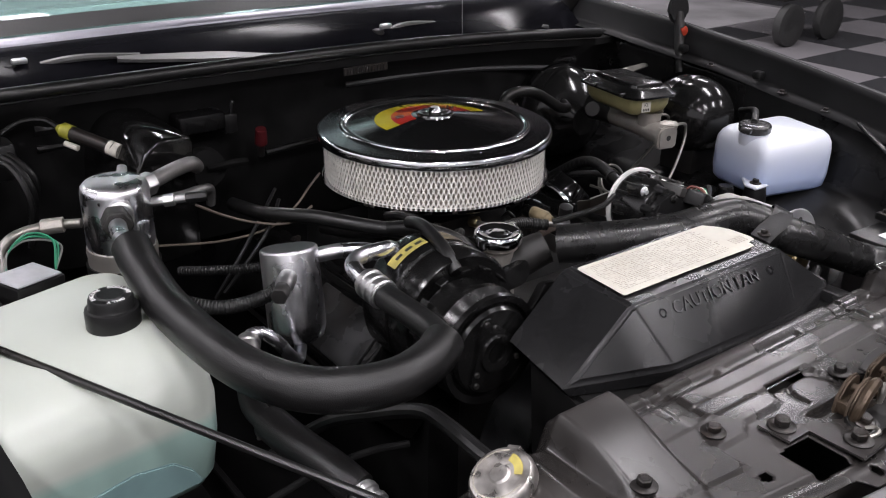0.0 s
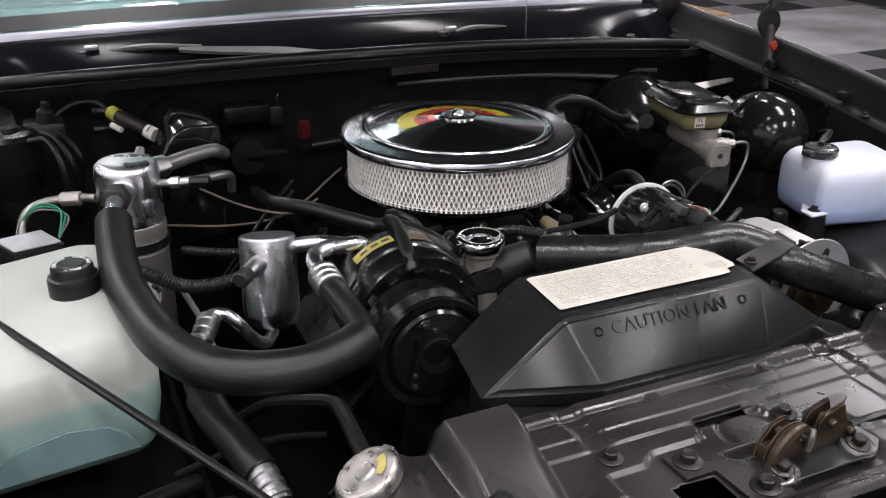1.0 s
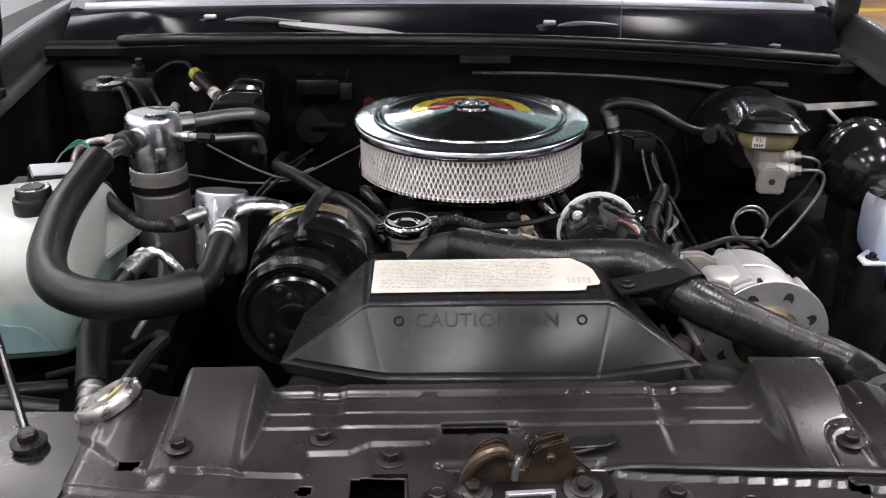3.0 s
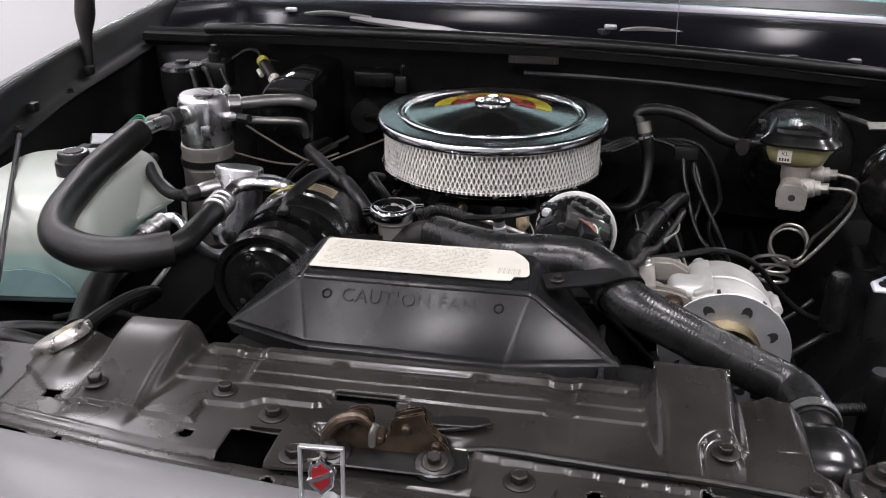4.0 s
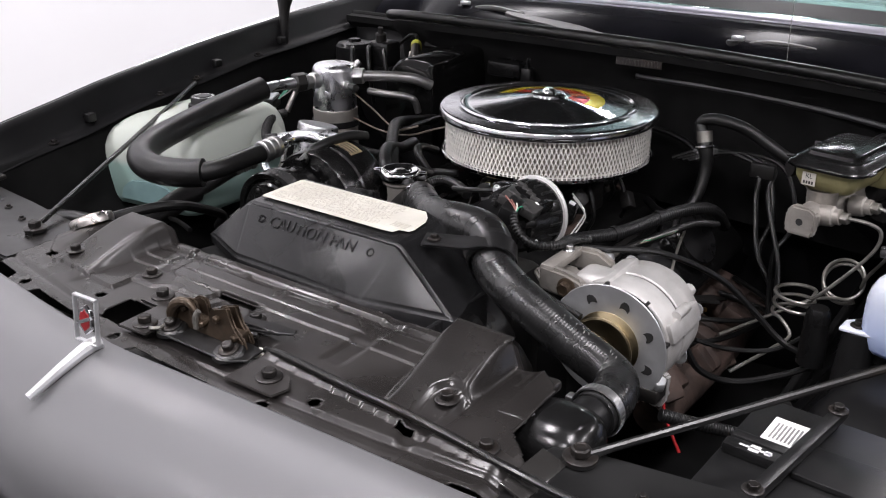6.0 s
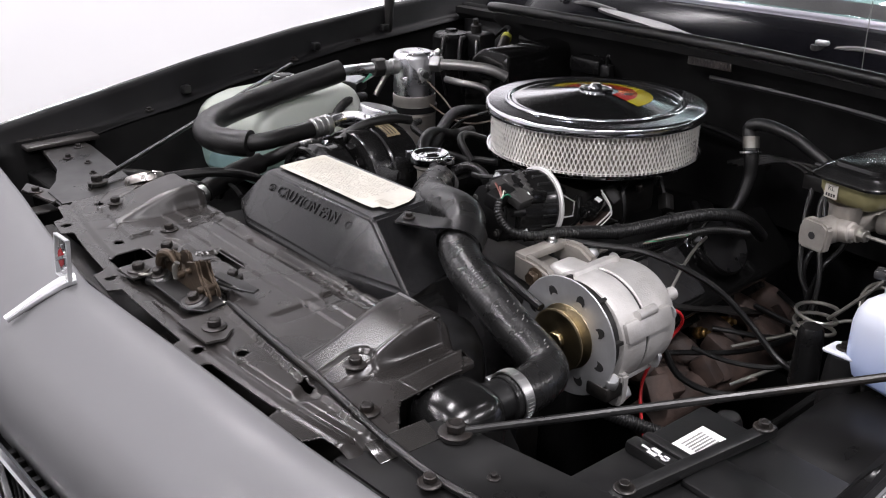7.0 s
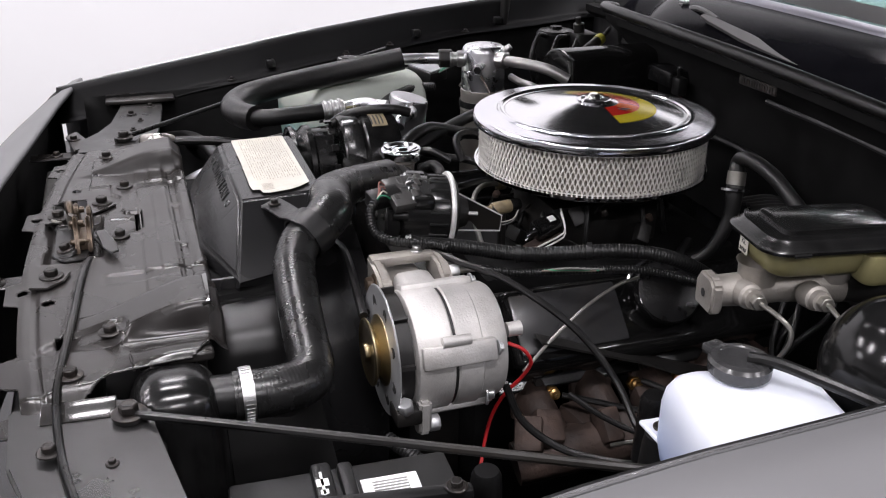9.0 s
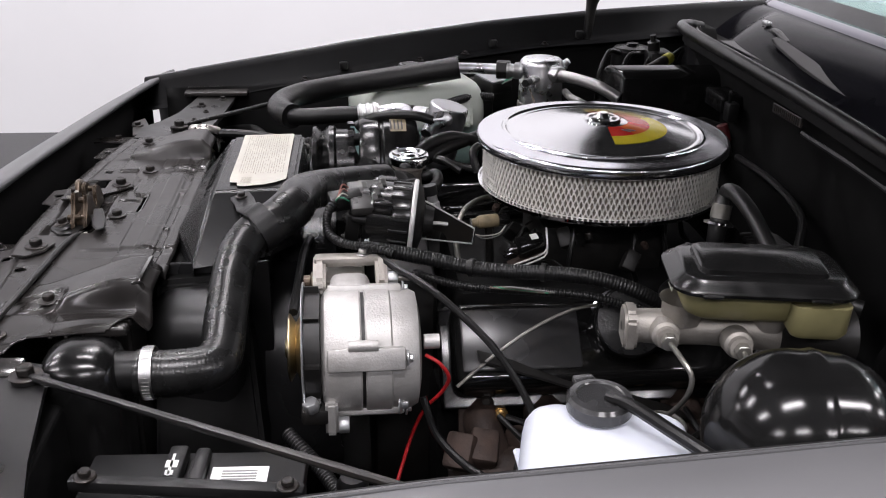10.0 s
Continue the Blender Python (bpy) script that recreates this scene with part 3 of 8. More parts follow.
def ornament():
    """Stand-up hood ornament: a square chrome frame with a red shield on a flat chrome spear."""
    e = empty("hood_ornament", (-0.01, -0.872, 0.88), "chrome stand-up ornament with a red shield on the nose panel", "ornament")
    m = axis((-0.0125, -0.870, 0.9135), (0.05, -1, 0.10))
    bm = B()
    w, h, t = 0.0170, 0.0245, 0.0024
    for x0, x1, y0, y1 in ((-w, w, h - t, h), (-w, w, -h, -h + t), (-w, -w + t, -h, h), (w - t, w, -h, h)):
        box(bm, x0, x1, y0, y1, -0.0025, 0.0025, 0.0006, 1, m=m)
    part("frame", bm, ZINC, e, "bright silver frame")
    shield = [(0, -0.016), (0.009, -0.008), (0.010, 0.004), (0.0075, 0.011), (0.0035, 0.010), (0, 0.016), (-0.0035, 0.010), (-0.0075, 0.011), (-0.010, 0.004), (-0.009, -0.008)]
    part("shield", prism(B(), shield, 0.004, m @ Matrix.Translation((0, 0, -0.002)), 0.0008, 1), CHROME, e)
    small = [(x * 0.72, y * 0.72) for x, y in shield]
    part("enamel", prism(B(), small, 0.0055, m @ Matrix.Translation((0, 0, -0.00275)), 0.0004, 1), MAROON, e, "dark red enamel shield field")
    part("bar", box(B(), -0.011, 0.011, -0.0018, 0.0018, -0.0035, 0.0035, m=m @ Matrix.Rotation(radians(25), 4, "Z")), CHROME, e)
    bm = B()
    tube(bm, [(-0.008, -0.862, 0.887), (-0.010, -0.874, 0.886), (-0.013, -0.90, 0.876), (-0.018, -0.938, 0.858)], [0.007, 0.0075, 0.006, 0.0045], 10)
    part("spear", bm, ZINC, e)


ornament()


def inside(poly, x, y):
    hit = False
    for (x0, y0), (x1, y1) in zip(poly, poly[1:] + poly[:1]):
        if (y0 > y) != (y1 > y) and x < (x1 - x0) * (y - y0) / (y1 - y0) + x0:
            hit = not hit
    return hit


COVER = [(-0.410, -0.59), (-0.400, -0.66), (-0.345, -0.708), (-0.321, -0.719), (-0.186, -0.726), (-0.188, -0.695), (-0.148, -0.695), (-0.133, -0.685), (-0.072, -0.682),
         (-0.066, -0.656), (0.004, -0.656), (0.015, -0.690), (0.09, -0.735), (0.202, -0.744), (0.270, -0.751), (0.368, -0.758), (0.404, -0.752), (0.402, -0.59)]


def tie_panel():
    """The pressed panel over the radiator, from the header back to the fan shroud."""
    bm = B()
    xs = steps_of(-0.41, 0.41, 0.0027)
    ys = steps_of(-0.838, -0.677, 0.0027) + steps_of(-0.6755, -0.596, 0.0014) + [-0.592, -0.588]

    def groove(x):
        return -0.782 + 0.20 * (x - 0.10) ** 2

    def rim(x):
        tabs = max(smoothstep(0.034, 0.026, abs(x - c)) for c in (-0.30, -0.085, 0.145, 0.33))
        return groove(x) - 0.019 - 0.016 * tabs

    def warp(x, y):
        """Bends the rows near the front so that they run along the groove."""
        return y + 0.20 * (x - 0.10) ** 2 * smoothstep(-0.68, -0.775, y)

    def height(x, y):
        a = abs(x)
        z = 0.8425 + 0.0012 * noise.noise((x * 11, y * 11, 0))
        if inside(COVER, x, y):
            z += 0.0035
        # front strip below the long groove
        g = groove(x)
        z -= 0.0028 * smoothstep(g + 0.003, g - 0.003, y) + 0.0028 * max(0.0, 1 - abs(y - g) / 0.005)
        z -= 0.0012 * smoothstep(g - 0.013, g - 0.019, y)
        # bar along the back edge, two steps up, notched near the ends
        bar = 1 - smoothstep(0.226, 0.240, a)
        notch = max([smoothstep(0.016, 0.008, abs(x - c)) for c in (-0.172, 0.152)])
        z += bar * (0.0022 * smoothstep(-0.6620, -0.6596, y) * (1 - 0.7 * notch) + 0.0016 * smoothstep(-0.6420, -0.6396, y) * (1 - 0.7 * notch) - 0.0020 * smoothstep(-0.6225, -0.6185, y) + 0.0015 * smoothstep(-0.6045, -0.6020, y))
        for c0, c1 in ((-0.222, -0.082), (-0.070, 0.062), (0.074, 0.216)):
            z -= 0.0030 * smoothstep(c0, c0 + 0.004, x) * smoothstep(c1, c1 - 0.004, x) * smoothstep(-0.6170, -0.6140, y) * smoothstep(-0.6050, -0.6080, y)
        # shallow channel that runs forward from the notch
        z -= 0.0022 * (smoothstep(0.136, 0.140, x) - smoothstep(0.162, 0.166, x)) * smoothstep(-0.712, -0.695, y) * smoothstep(-0.650, -0.660, y)
        # shoulders over the radiator's tanks
        rise = smoothstep(-0.752 + 0.10 * smoothstep(0.25, 0.22, a), -0.612, y)
        flat = smoothstep(0.226, 0.240, a) - smoothstep(0.302, 0.320, a)
        z += 0.033 * flat * rise
        outer = smoothstep(0.318, 0.345, a)
        z += outer * (0.004 * rise + 0.005 * smoothstep(0.020, 0.006, abs(a - 0.355)) * smoothstep(-0.700, -0.640, y) - 0.010 * smoothstep(0.380, 0.408, a))
        z -= 0.014 * smoothstep(0.215, 0.25, a) * smoothstep(-0.605, -0.590, y)
        # pocket round the bolt on the driver's side
        z -= 0.0045 * smoothstep(0.0225, 0.0185, math.hypot(x - 0.297, max(0.0, y + 0.704) + min(0.0, y + 0.704) * 0.3))
        # pressed ring and latch well
        r = math.hypot(x + 0.022, y + 0.690)
        z -= 0.0028 * max(0.0, 1 - abs(r - 0.029) / 0.004) * (y > -0.70)
        z -= 0.010 * smoothstep(0.080, 0.066, abs(x - 0.002)) * smoothstep(-0.780, -0.772, y) * smoothstep(-0.706, -0.714, y)
        return (x, max(y, rim(x)), z)

    def hole(x, y):
        if -0.147 < x < -0.100 and -0.775 < y < -0.730:
            return True
        if -0.064 < x < -0.006 and -0.667 < y < -0.657:
            return True
        if -0.348 < x < -0.330 and -0.713 < y < -0.705 or 0.274 < x < 0.293 and -0.757 < y < -0.748:
            return True
        if y < rim(x) - 0.0020 or y > -0.736 and x > 0.372 + 0.03 * smoothstep(-0.70, -0.735, y) - 0.028 * smoothstep(-0.628, -0.60, y):
            return True
        return any(math.hypot(x - a, y - b) < 0.0064 for a, b in ((-0.184, -0.744), (0.187, -0.768), (-0.089, -0.795), (0.145, -0.797), (-0.30, -0.772)))

    sheet(bm, xs, ys, lambda x, y: height(x, warp(x, y)), lambda x, y: hole(x, warp(x, y)))
    ob = part("radiator_panel", bm, PRESSED, car, "pressed satin black steel panel over the radiator, dusty", smooth=75)
    thick(ob, 0.0015)
    for x, y in ((-0.296, -0.700), (-0.173, -0.677), (0.297, -0.702), (0.022, -0.687), (0.366, -0.739)):
        bolt("bolt", (x, y, height(x, y)[2] + 0.0008), ob, 0.0072)
    # glossy beads added to draw highlights along the bar's steps, broken at the notches
    for y, z, r in ((-0.6600, 0.8443, 0.0013), (-0.6400, 0.8458, 0.0013), (-0.6315, 0.8458, 0.0010), (-0.6240, 0.8460, 0.0022)):
        for x0, x1 in ((-0.222, -0.184), (-0.160, 0.140), (0.164, 0.224)):
            part("bead", tube(B(), [(x0, y, z - 0.0015), (x0 + 0.004, y, z), ((x0 + x1) / 2, y, z + 0.0003), (x1 - 0.004, y, z), (x1, y, z - 0.0015)], r, 10, 4), EDGEGLOSS, ob, "glossy bead added for an edge highlight")
    # rear lips and pressed ribs at the driver's end
    part("shoulder_lip", box(B(), -0.036, 0.036, -0.005, 0.005, -0.002, 0.002, 0.0015, m=pose(0.272, -0.6025, 0.8755, 12, 0, -2)), EDGEGLOSS, ob, "folded rear lip")
    for x0, x1, y0, y1, z in ((0.330, 0.343, -0.640, -0.604, 0.8500), (0.352, 0.368, -0.650, -0.604, 0.8520)):
        part("end_rib", box(B(), x0, x1, y0, y1, z - 0.012, z, 0.004, 3), PRESSED, ob)
    for y in (-0.668, -0.684):
        part("end_rib", tube(B(), [(0.340, y, 0.8445), (0.346, y, 0.8475), (0.366, y + 0.002, 0.8475), (0.371, y + 0.002, 0.8440)], 0.0022, 10, 3), PRESSED, ob)
    # doubler plates that follow the panel
    for pts, bolts in (([(-0.128, -0.730), (-0.130, -0.694), (-0.104, -0.690), (-0.085, -0.705), (-0.074, -0.722), (-0.050, -0.738), (-0.052, -0.782), (-0.096, -0.785), (-0.096, -0.728)], ((-0.112, -0.709), (-0.073, -0.765))),
                       ([(0.085, -0.792), (0.150, -0.790), (0.156, -0.770), (0.140, -0.752), (0.115, -0.745), (0.088, -0.755)], ((0.124, -0.766),))):
        pl = part("doubler_plate", prism(B(), pts, 0.0028, Matrix.Translation((0, 0, 0.8440)), 0.001, 2), PRESSED, ob)
        for x, y in bolts:
            bolt("bolt", (x, y, 0.8470), pl, 0.0082)
    # side arms out to the fenders
    outline = [(0.385, -0.748), (0.385, -0.615), (0.46, -0.616), (0.55, -0.605), (0.655, -0.596), (0.745, -0.594), (0.745, -0.668), (0.657, -0.676), (0.56, -0.692), (0.50, -0.712), (0.46, -0.745)]
    driver = [(0.386, -0.795), (0.386, -0.742), (0.400, -0.702), (0.404, -0.668), (0.448, -0.668), (0.570, -0.648), (0.655, -0.628), (0.745, -0.612), (0.745, -0.700), (0.620, -0.745), (0.480, -0.790)]
    for s in (-1, 1):
        pts = driver if s > 0 else [(-x, y) for x, y in outline[::-1]]
        arm = part("support_arm", prism(B(), pts, 0.008, Matrix.Translation((0, 0, 0.832 if s < 0 else 0.824)), 0.003, 2), SATIN, ob, "black steel arm between panel and fender", smooth=40)
        bm = B()
        prism(bm, [(s * x, y) for x, y in ((0.43, -0.720), (0.41, -0.752), (0.50, -0.770), (0.53, -0.752))][::s], 0.005, Matrix.Translation((0, 0, 0.833)), 0.0015, 2)
        if s < 0:
            part("stub_flange", bm, PRESSED, arm)
        else:
            bm.free()
        for x, y, r in ((0.50, -0.655, 0.0035), (0.56, -0.640, 0.0035), (0.61, -0.655, 0.0055), (0.66, -0.618, 0.0050), (0.475, -0.755, 0.0065)):
            bolt("bolt", (s * x, y - (0.05 if s > 0 and y > -0.75 else 0.0), (0.8400 if s < 0 else 0.8322) if y > -0.75 else 0.838), arm, r)
        if s > 0:
            # tilted glossy plate added for the bright slope of the arm
            part("glossy_fold", box(B(), -0.0135, 0.0135, -0.033, 0.033, -0.0018, 0.0018, 0.0012, m=pose(0.4115, -0.733, 0.8350, 0, 14, -4)), EDGEGLOSS, arm, "glossy fold of the arm")
        part("fender_flange", box(B(), min(s * 0.68, s * 0.75), max(s * 0.68, s * 0.75), -0.70, -0.57, 0.842, 0.850, 0.003), PRESSED, arm)
    return ob


panel = tie_panel()
# the frame under the panel; near-black sheets are added for the bay's deep shade
part("bay_dark_sheet", box(B(), -0.74, 0.74, -0.78, 0.42, 0.38, 0.39, 0.003, 1), UNDER, car, "near-black sheet added to close the bay below", smooth=0)
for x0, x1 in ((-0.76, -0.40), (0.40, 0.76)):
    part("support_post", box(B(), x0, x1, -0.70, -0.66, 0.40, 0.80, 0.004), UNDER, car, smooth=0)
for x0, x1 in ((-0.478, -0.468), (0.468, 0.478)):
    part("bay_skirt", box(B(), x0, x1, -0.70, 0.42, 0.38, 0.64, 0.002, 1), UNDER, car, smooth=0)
part("condenser", box(B(), -0.40, 0.40, -0.80, -0.76, 0.35, 0.81, 0.004), GRIME, car, smooth=0)


def cowl():
    """Cowl below the glass: rubber seal, sunken plenum behind it, glossy strip and bright moulding."""
    seal = [(-0.632, 0.385, 0.984), (-0.60, 0.342, 0.994), (-0.48, 0.293, 1.006), (-0.2, 0.272, 1.010), (0.1, 0.262, 1.008), (0.35, 0.262, 0.997), (0.55, 0.285, 0.978), (0.72, 0.36, 0.950)]
    xs = steps_of(-0.78, 0.78, 0.03)
    line = glide(seal, 12)

    def front(x):
        if x <= line[0].x:
            return line[0].y, line[0].z
        for a, b in zip(line, line[1:]):
            if x <= b.x:
                t = (x - a.x) / (b.x - a.x)
                return a.y + (b.y - a.y) * t, a.z + (b.z - a.z) * t
        return line[-1].y, line[-1].z

    def glass_foot(x):
        return 0.490 + 0.165 * x * x, 1.0438 - 0.050 * x * x - 0.004 * x

    bm = B()
    prof = [(0.05, -0.30), (0.04, -0.10), (0.03, -0.045), (0.0, -0.02), (0.0, -0.006), (0.020, -0.004), (0.024, 0.002), (0.030, 0.003), (0.034, -0.002), (0.038, -0.024), (0.046, -0.028), (0.085, -0.030)]

    def place(x, k):
        dy, dz = prof[int(round(k))]
        y, z = front(x)
        return (x, y + dy, z + dz)

    sheet(bm, xs, [float(k) for k in range(len(prof))], place)
    ob = part("cowl", bm, UNDER, car, "satin black cowl panel below the windshield", smooth=50)
    part("cowl_seal", tube(B(), [(x, y - 0.004, z + 0.008) for x, y, z in seal], 0.0105, 14, 12), RUBBER, ob, "black rubber hood seal")
    part("cowl_lip", tube(B(), [(x, front(x)[0] + 0.027, front(x)[1] + 0.003) for x in steps_of(-0.60, 0.66, 0.06)], 0.0016, 6, 4), GLOSS, ob, "thin bright-edged lip behind the seal")
    # glossy strip that climbs from the plenum to the glass
    bm = B()
    rows = []
    for x in xs:
        y, z = front(x)
        y1, z1 = glass_foot(x)
        y0, z0 = y + 0.085, z - 0.030
        rows.append([bm.verts.new((x, y0 + (y1 - y0) * u, z0 + (z1 - z0) * (1 - (1 - u) ** 1.9))) for u in [k / 10 for k in range(11)]])
    for a, b in zip(rows, rows[1:]):
        for k in range(10):
            bm.faces.new((a[k], b[k], b[k + 1], a[k + 1]))
    part("cowl_panel", bm, COWLPAINT, ob, "dark painted strip below the glass")
    bm = B()
    rows = []
    for x in steps_of(-0.76, 0.76, 0.04):
        y, z = glass_foot(x)
        rows.append([bm.verts.new((x, y + dy, z + dz)) for dy, dz in ((-0.006, -0.004), (-0.006, 0.002), (-0.002, 0.006), (0.005, 0.010), (0.010, 0.011), (0.013, 0.009))])
    for a, b in zip(rows, rows[1:]):
        for k in range(5):
            bm.faces.new((a[k], b[k], b[k + 1], a[k + 1]))
    part("reveal_moulding", bm, MOULDING, ob, "bright moulding along the glass", smooth=60)
    # slotted plate on the face below the seal
    plate = part("slotted_plate", box(B(), -0.005, 0.085, 0.2555, 0.2585, 0.976, 0.990, 0.001, 1), BOLT, ob, "small dark slotted plate")
    for k in range(13):
        part("plate_rib", box(B(), 0.001 + 0.0062 * k, 0.0035 + 0.0062 * k, 0.2545, 0.2556, 0.978, 0.988), BOLT, plate, smooth=0)
    return ob


cowl_ob = cowl()


def windshield():
    bm = B()
    xs = steps_of(-0.74, 0.74, 0.04)

    def place(x, k):
        y, z = 0.500 + 0.165 * x * x, 1.052 - 0.050 * x * x - 0.004 * x
        return (x * (1 - 0.12 * k), y + 0.62 * k, z + 0.42 * k)

    sheet(bm, xs, steps_of(0.0, 1.0, 0.1), place)
    ob = part("windshield", bm, GLASS, car, "green tinted windshield glass", smooth=180)
    ob.visible_shadow = False
    thick(ob, 0.004)
    bm = B()
    rows = []
    for x in xs:
        y, z = 0.502 + 0.165 * x * x, 1.0575 - 0.050 * x * x - 0.004 * x
        rows.append([bm.verts.new((x, y, z)), bm.verts.new((x * 0.995, y + 0.030, z + 0.0205))])
    for a, b in zip(rows, rows[1:]):
        bm.faces.new((a[0], b[0], b[1], a[1]))
    part("frit_band", bm, PLASTIC, ob, "black edge band of the glass")
    # dashboard top behind the glass
    bm = B()
    box(bm, -0.70, 0.70, 0.62, 1.15, 0.90, 1.00, 0.03)
    part("dashboard", bm, material("pale_dash_cover", (0.34, 0.40, 0.40), 0.7, vary=0.1), car, "pale dashboard top")
    # pillars and roof
    for s in (-1, 1):
        part("pillar", tube(B(), [(s * 0.775, 0.60, 1.0), (s * 0.74, 0.85, 1.2), (s * 0.66, 1.16, 1.45)], 0.028, 10), PAINT, car, "charcoal windshield pillar")


windshield()


def rear_body():
    """Plain closed body behind the glass."""
    bm = B()
    solid(bm, [(-0.93, 0.86, 0.30), (0.93, 0.86, 0.30), (0.90, 3.70, 0.36), (-0.90, 3.70, 0.36), (-0.93, 0.86, 0.78), (0.93, 0.86, 0.78), (0.90, 3.70, 0.80), (-0.90, 3.70, 0.80)],
          [(3, 2, 1, 0), (0, 1, 5, 4), (1, 2, 6, 5), (2, 3, 7, 6), (3, 0, 4, 7), (4, 5, 6, 7)], 0.03, 3)
    solid(bm, [(-0.90, 1.20, 0.77), (0.90, 1.20, 0.77), (0.86, 3.66, 0.79), (-0.86, 3.66, 0.79), (-0.82, 1.22, 0.97), (0.82, 1.22, 0.97), (0.80, 3.60, 0.95), (-0.80, 3.60, 0.95)],
          [(3, 2, 1, 0), (0, 1, 5, 4), (1, 2, 6, 5), (2, 3, 7, 6), (3, 0, 4, 7), (4, 5, 6, 7)], 0.03, 3)
    part("body_side", bm, PAINT, car, "plain charcoal body behind the windshield", smooth=40)
    bm = B()
    solid(bm, [(-0.66, 1.14, 1.43), (0.66, 1.14, 1.43), (0.64, 2.25, 1.43), (-0.64, 2.25, 1.43), (-0.60, 1.22, 1.47), (0.60, 1.22, 1.47), (0.58, 2.15, 1.47), (-0.58, 2.15, 1.47)],
          [(3, 2, 1, 0), (0, 1, 5, 4), (1, 2, 6, 5), (2, 3, 7, 6), (3, 0, 4, 7), (4, 5, 6, 7)], 0.02, 3)
    part("roof", bm, PAINT, car, "charcoal roof panel", smooth=40)
    for s in (-1, 1):
        bm = B()
        solid(bm, [(s * 0.80, 1.95, 0.95), (s * 0.78, 2.62, 0.95), (s * 0.62, 2.22, 1.45), (s * 0.64, 1.95, 1.45), (s * 0.76, 1.95, 0.95), (s * 0.74, 2.62, 0.95), (s * 0.58, 2.22, 1.45), (s * 0.60, 1.95, 1.45)],
              [(0, 1, 2, 3), (7, 6, 5, 4), (0, 4, 5, 1), (1, 5, 6, 2), (2, 6, 7, 3), (3, 7, 4, 0)], 0.01, 2)
        part("rear_pillar", bm, PAINT, car, "broad charcoal rear pillar", smooth=40)


rear_body()


def firewall():
    bm = B()
    sheet(bm, steps_of(-0.76, 0.76, 0.04), [0.0, 0.1, 0.2, 0.3, 0.4, 0.5, 0.62],
          lambda x, k: (x, 0.40 - 0.07 * max(0.0, 1 - abs(x) / 0.45) + 0.006 * noise.noise((x * 8, k * 8, 1)), 0.98 - k * 1.0 - 0.03 * (abs(x) / 0.76) ** 2))
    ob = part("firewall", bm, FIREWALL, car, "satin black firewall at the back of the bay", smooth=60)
    thick(ob, 0.003)
    bm = B()
    sheet(bm, steps_of(0.10, 0.40, 0.03), steps_of(0.80, 0.945, 0.029), lambda x, z: (x, 0.322 + 0.02 * (x / 0.4) ** 2 + 0.008 * noise.noise((x * 14, z * 14, 3)), z + 0.012 * noise.noise((x * 9, z * 9, 5))))
    thick(part("insulation_pad", bm, PADGREY, ob, "dull dark grey insulation pad", smooth=60), 0.008)
    for z, w in ((0.945, 0.010), (0.915, 0.006)):
        part("firewall_seam", tube(B(), [(-0.5, 0.335, z), (0.0, 0.312, z + 0.004), (0.35, 0.318, z - 0.008), (0.62, 0.33, z - 0.03)], w, 8), BAYPAINT, ob)
    return ob


fire = firewall()


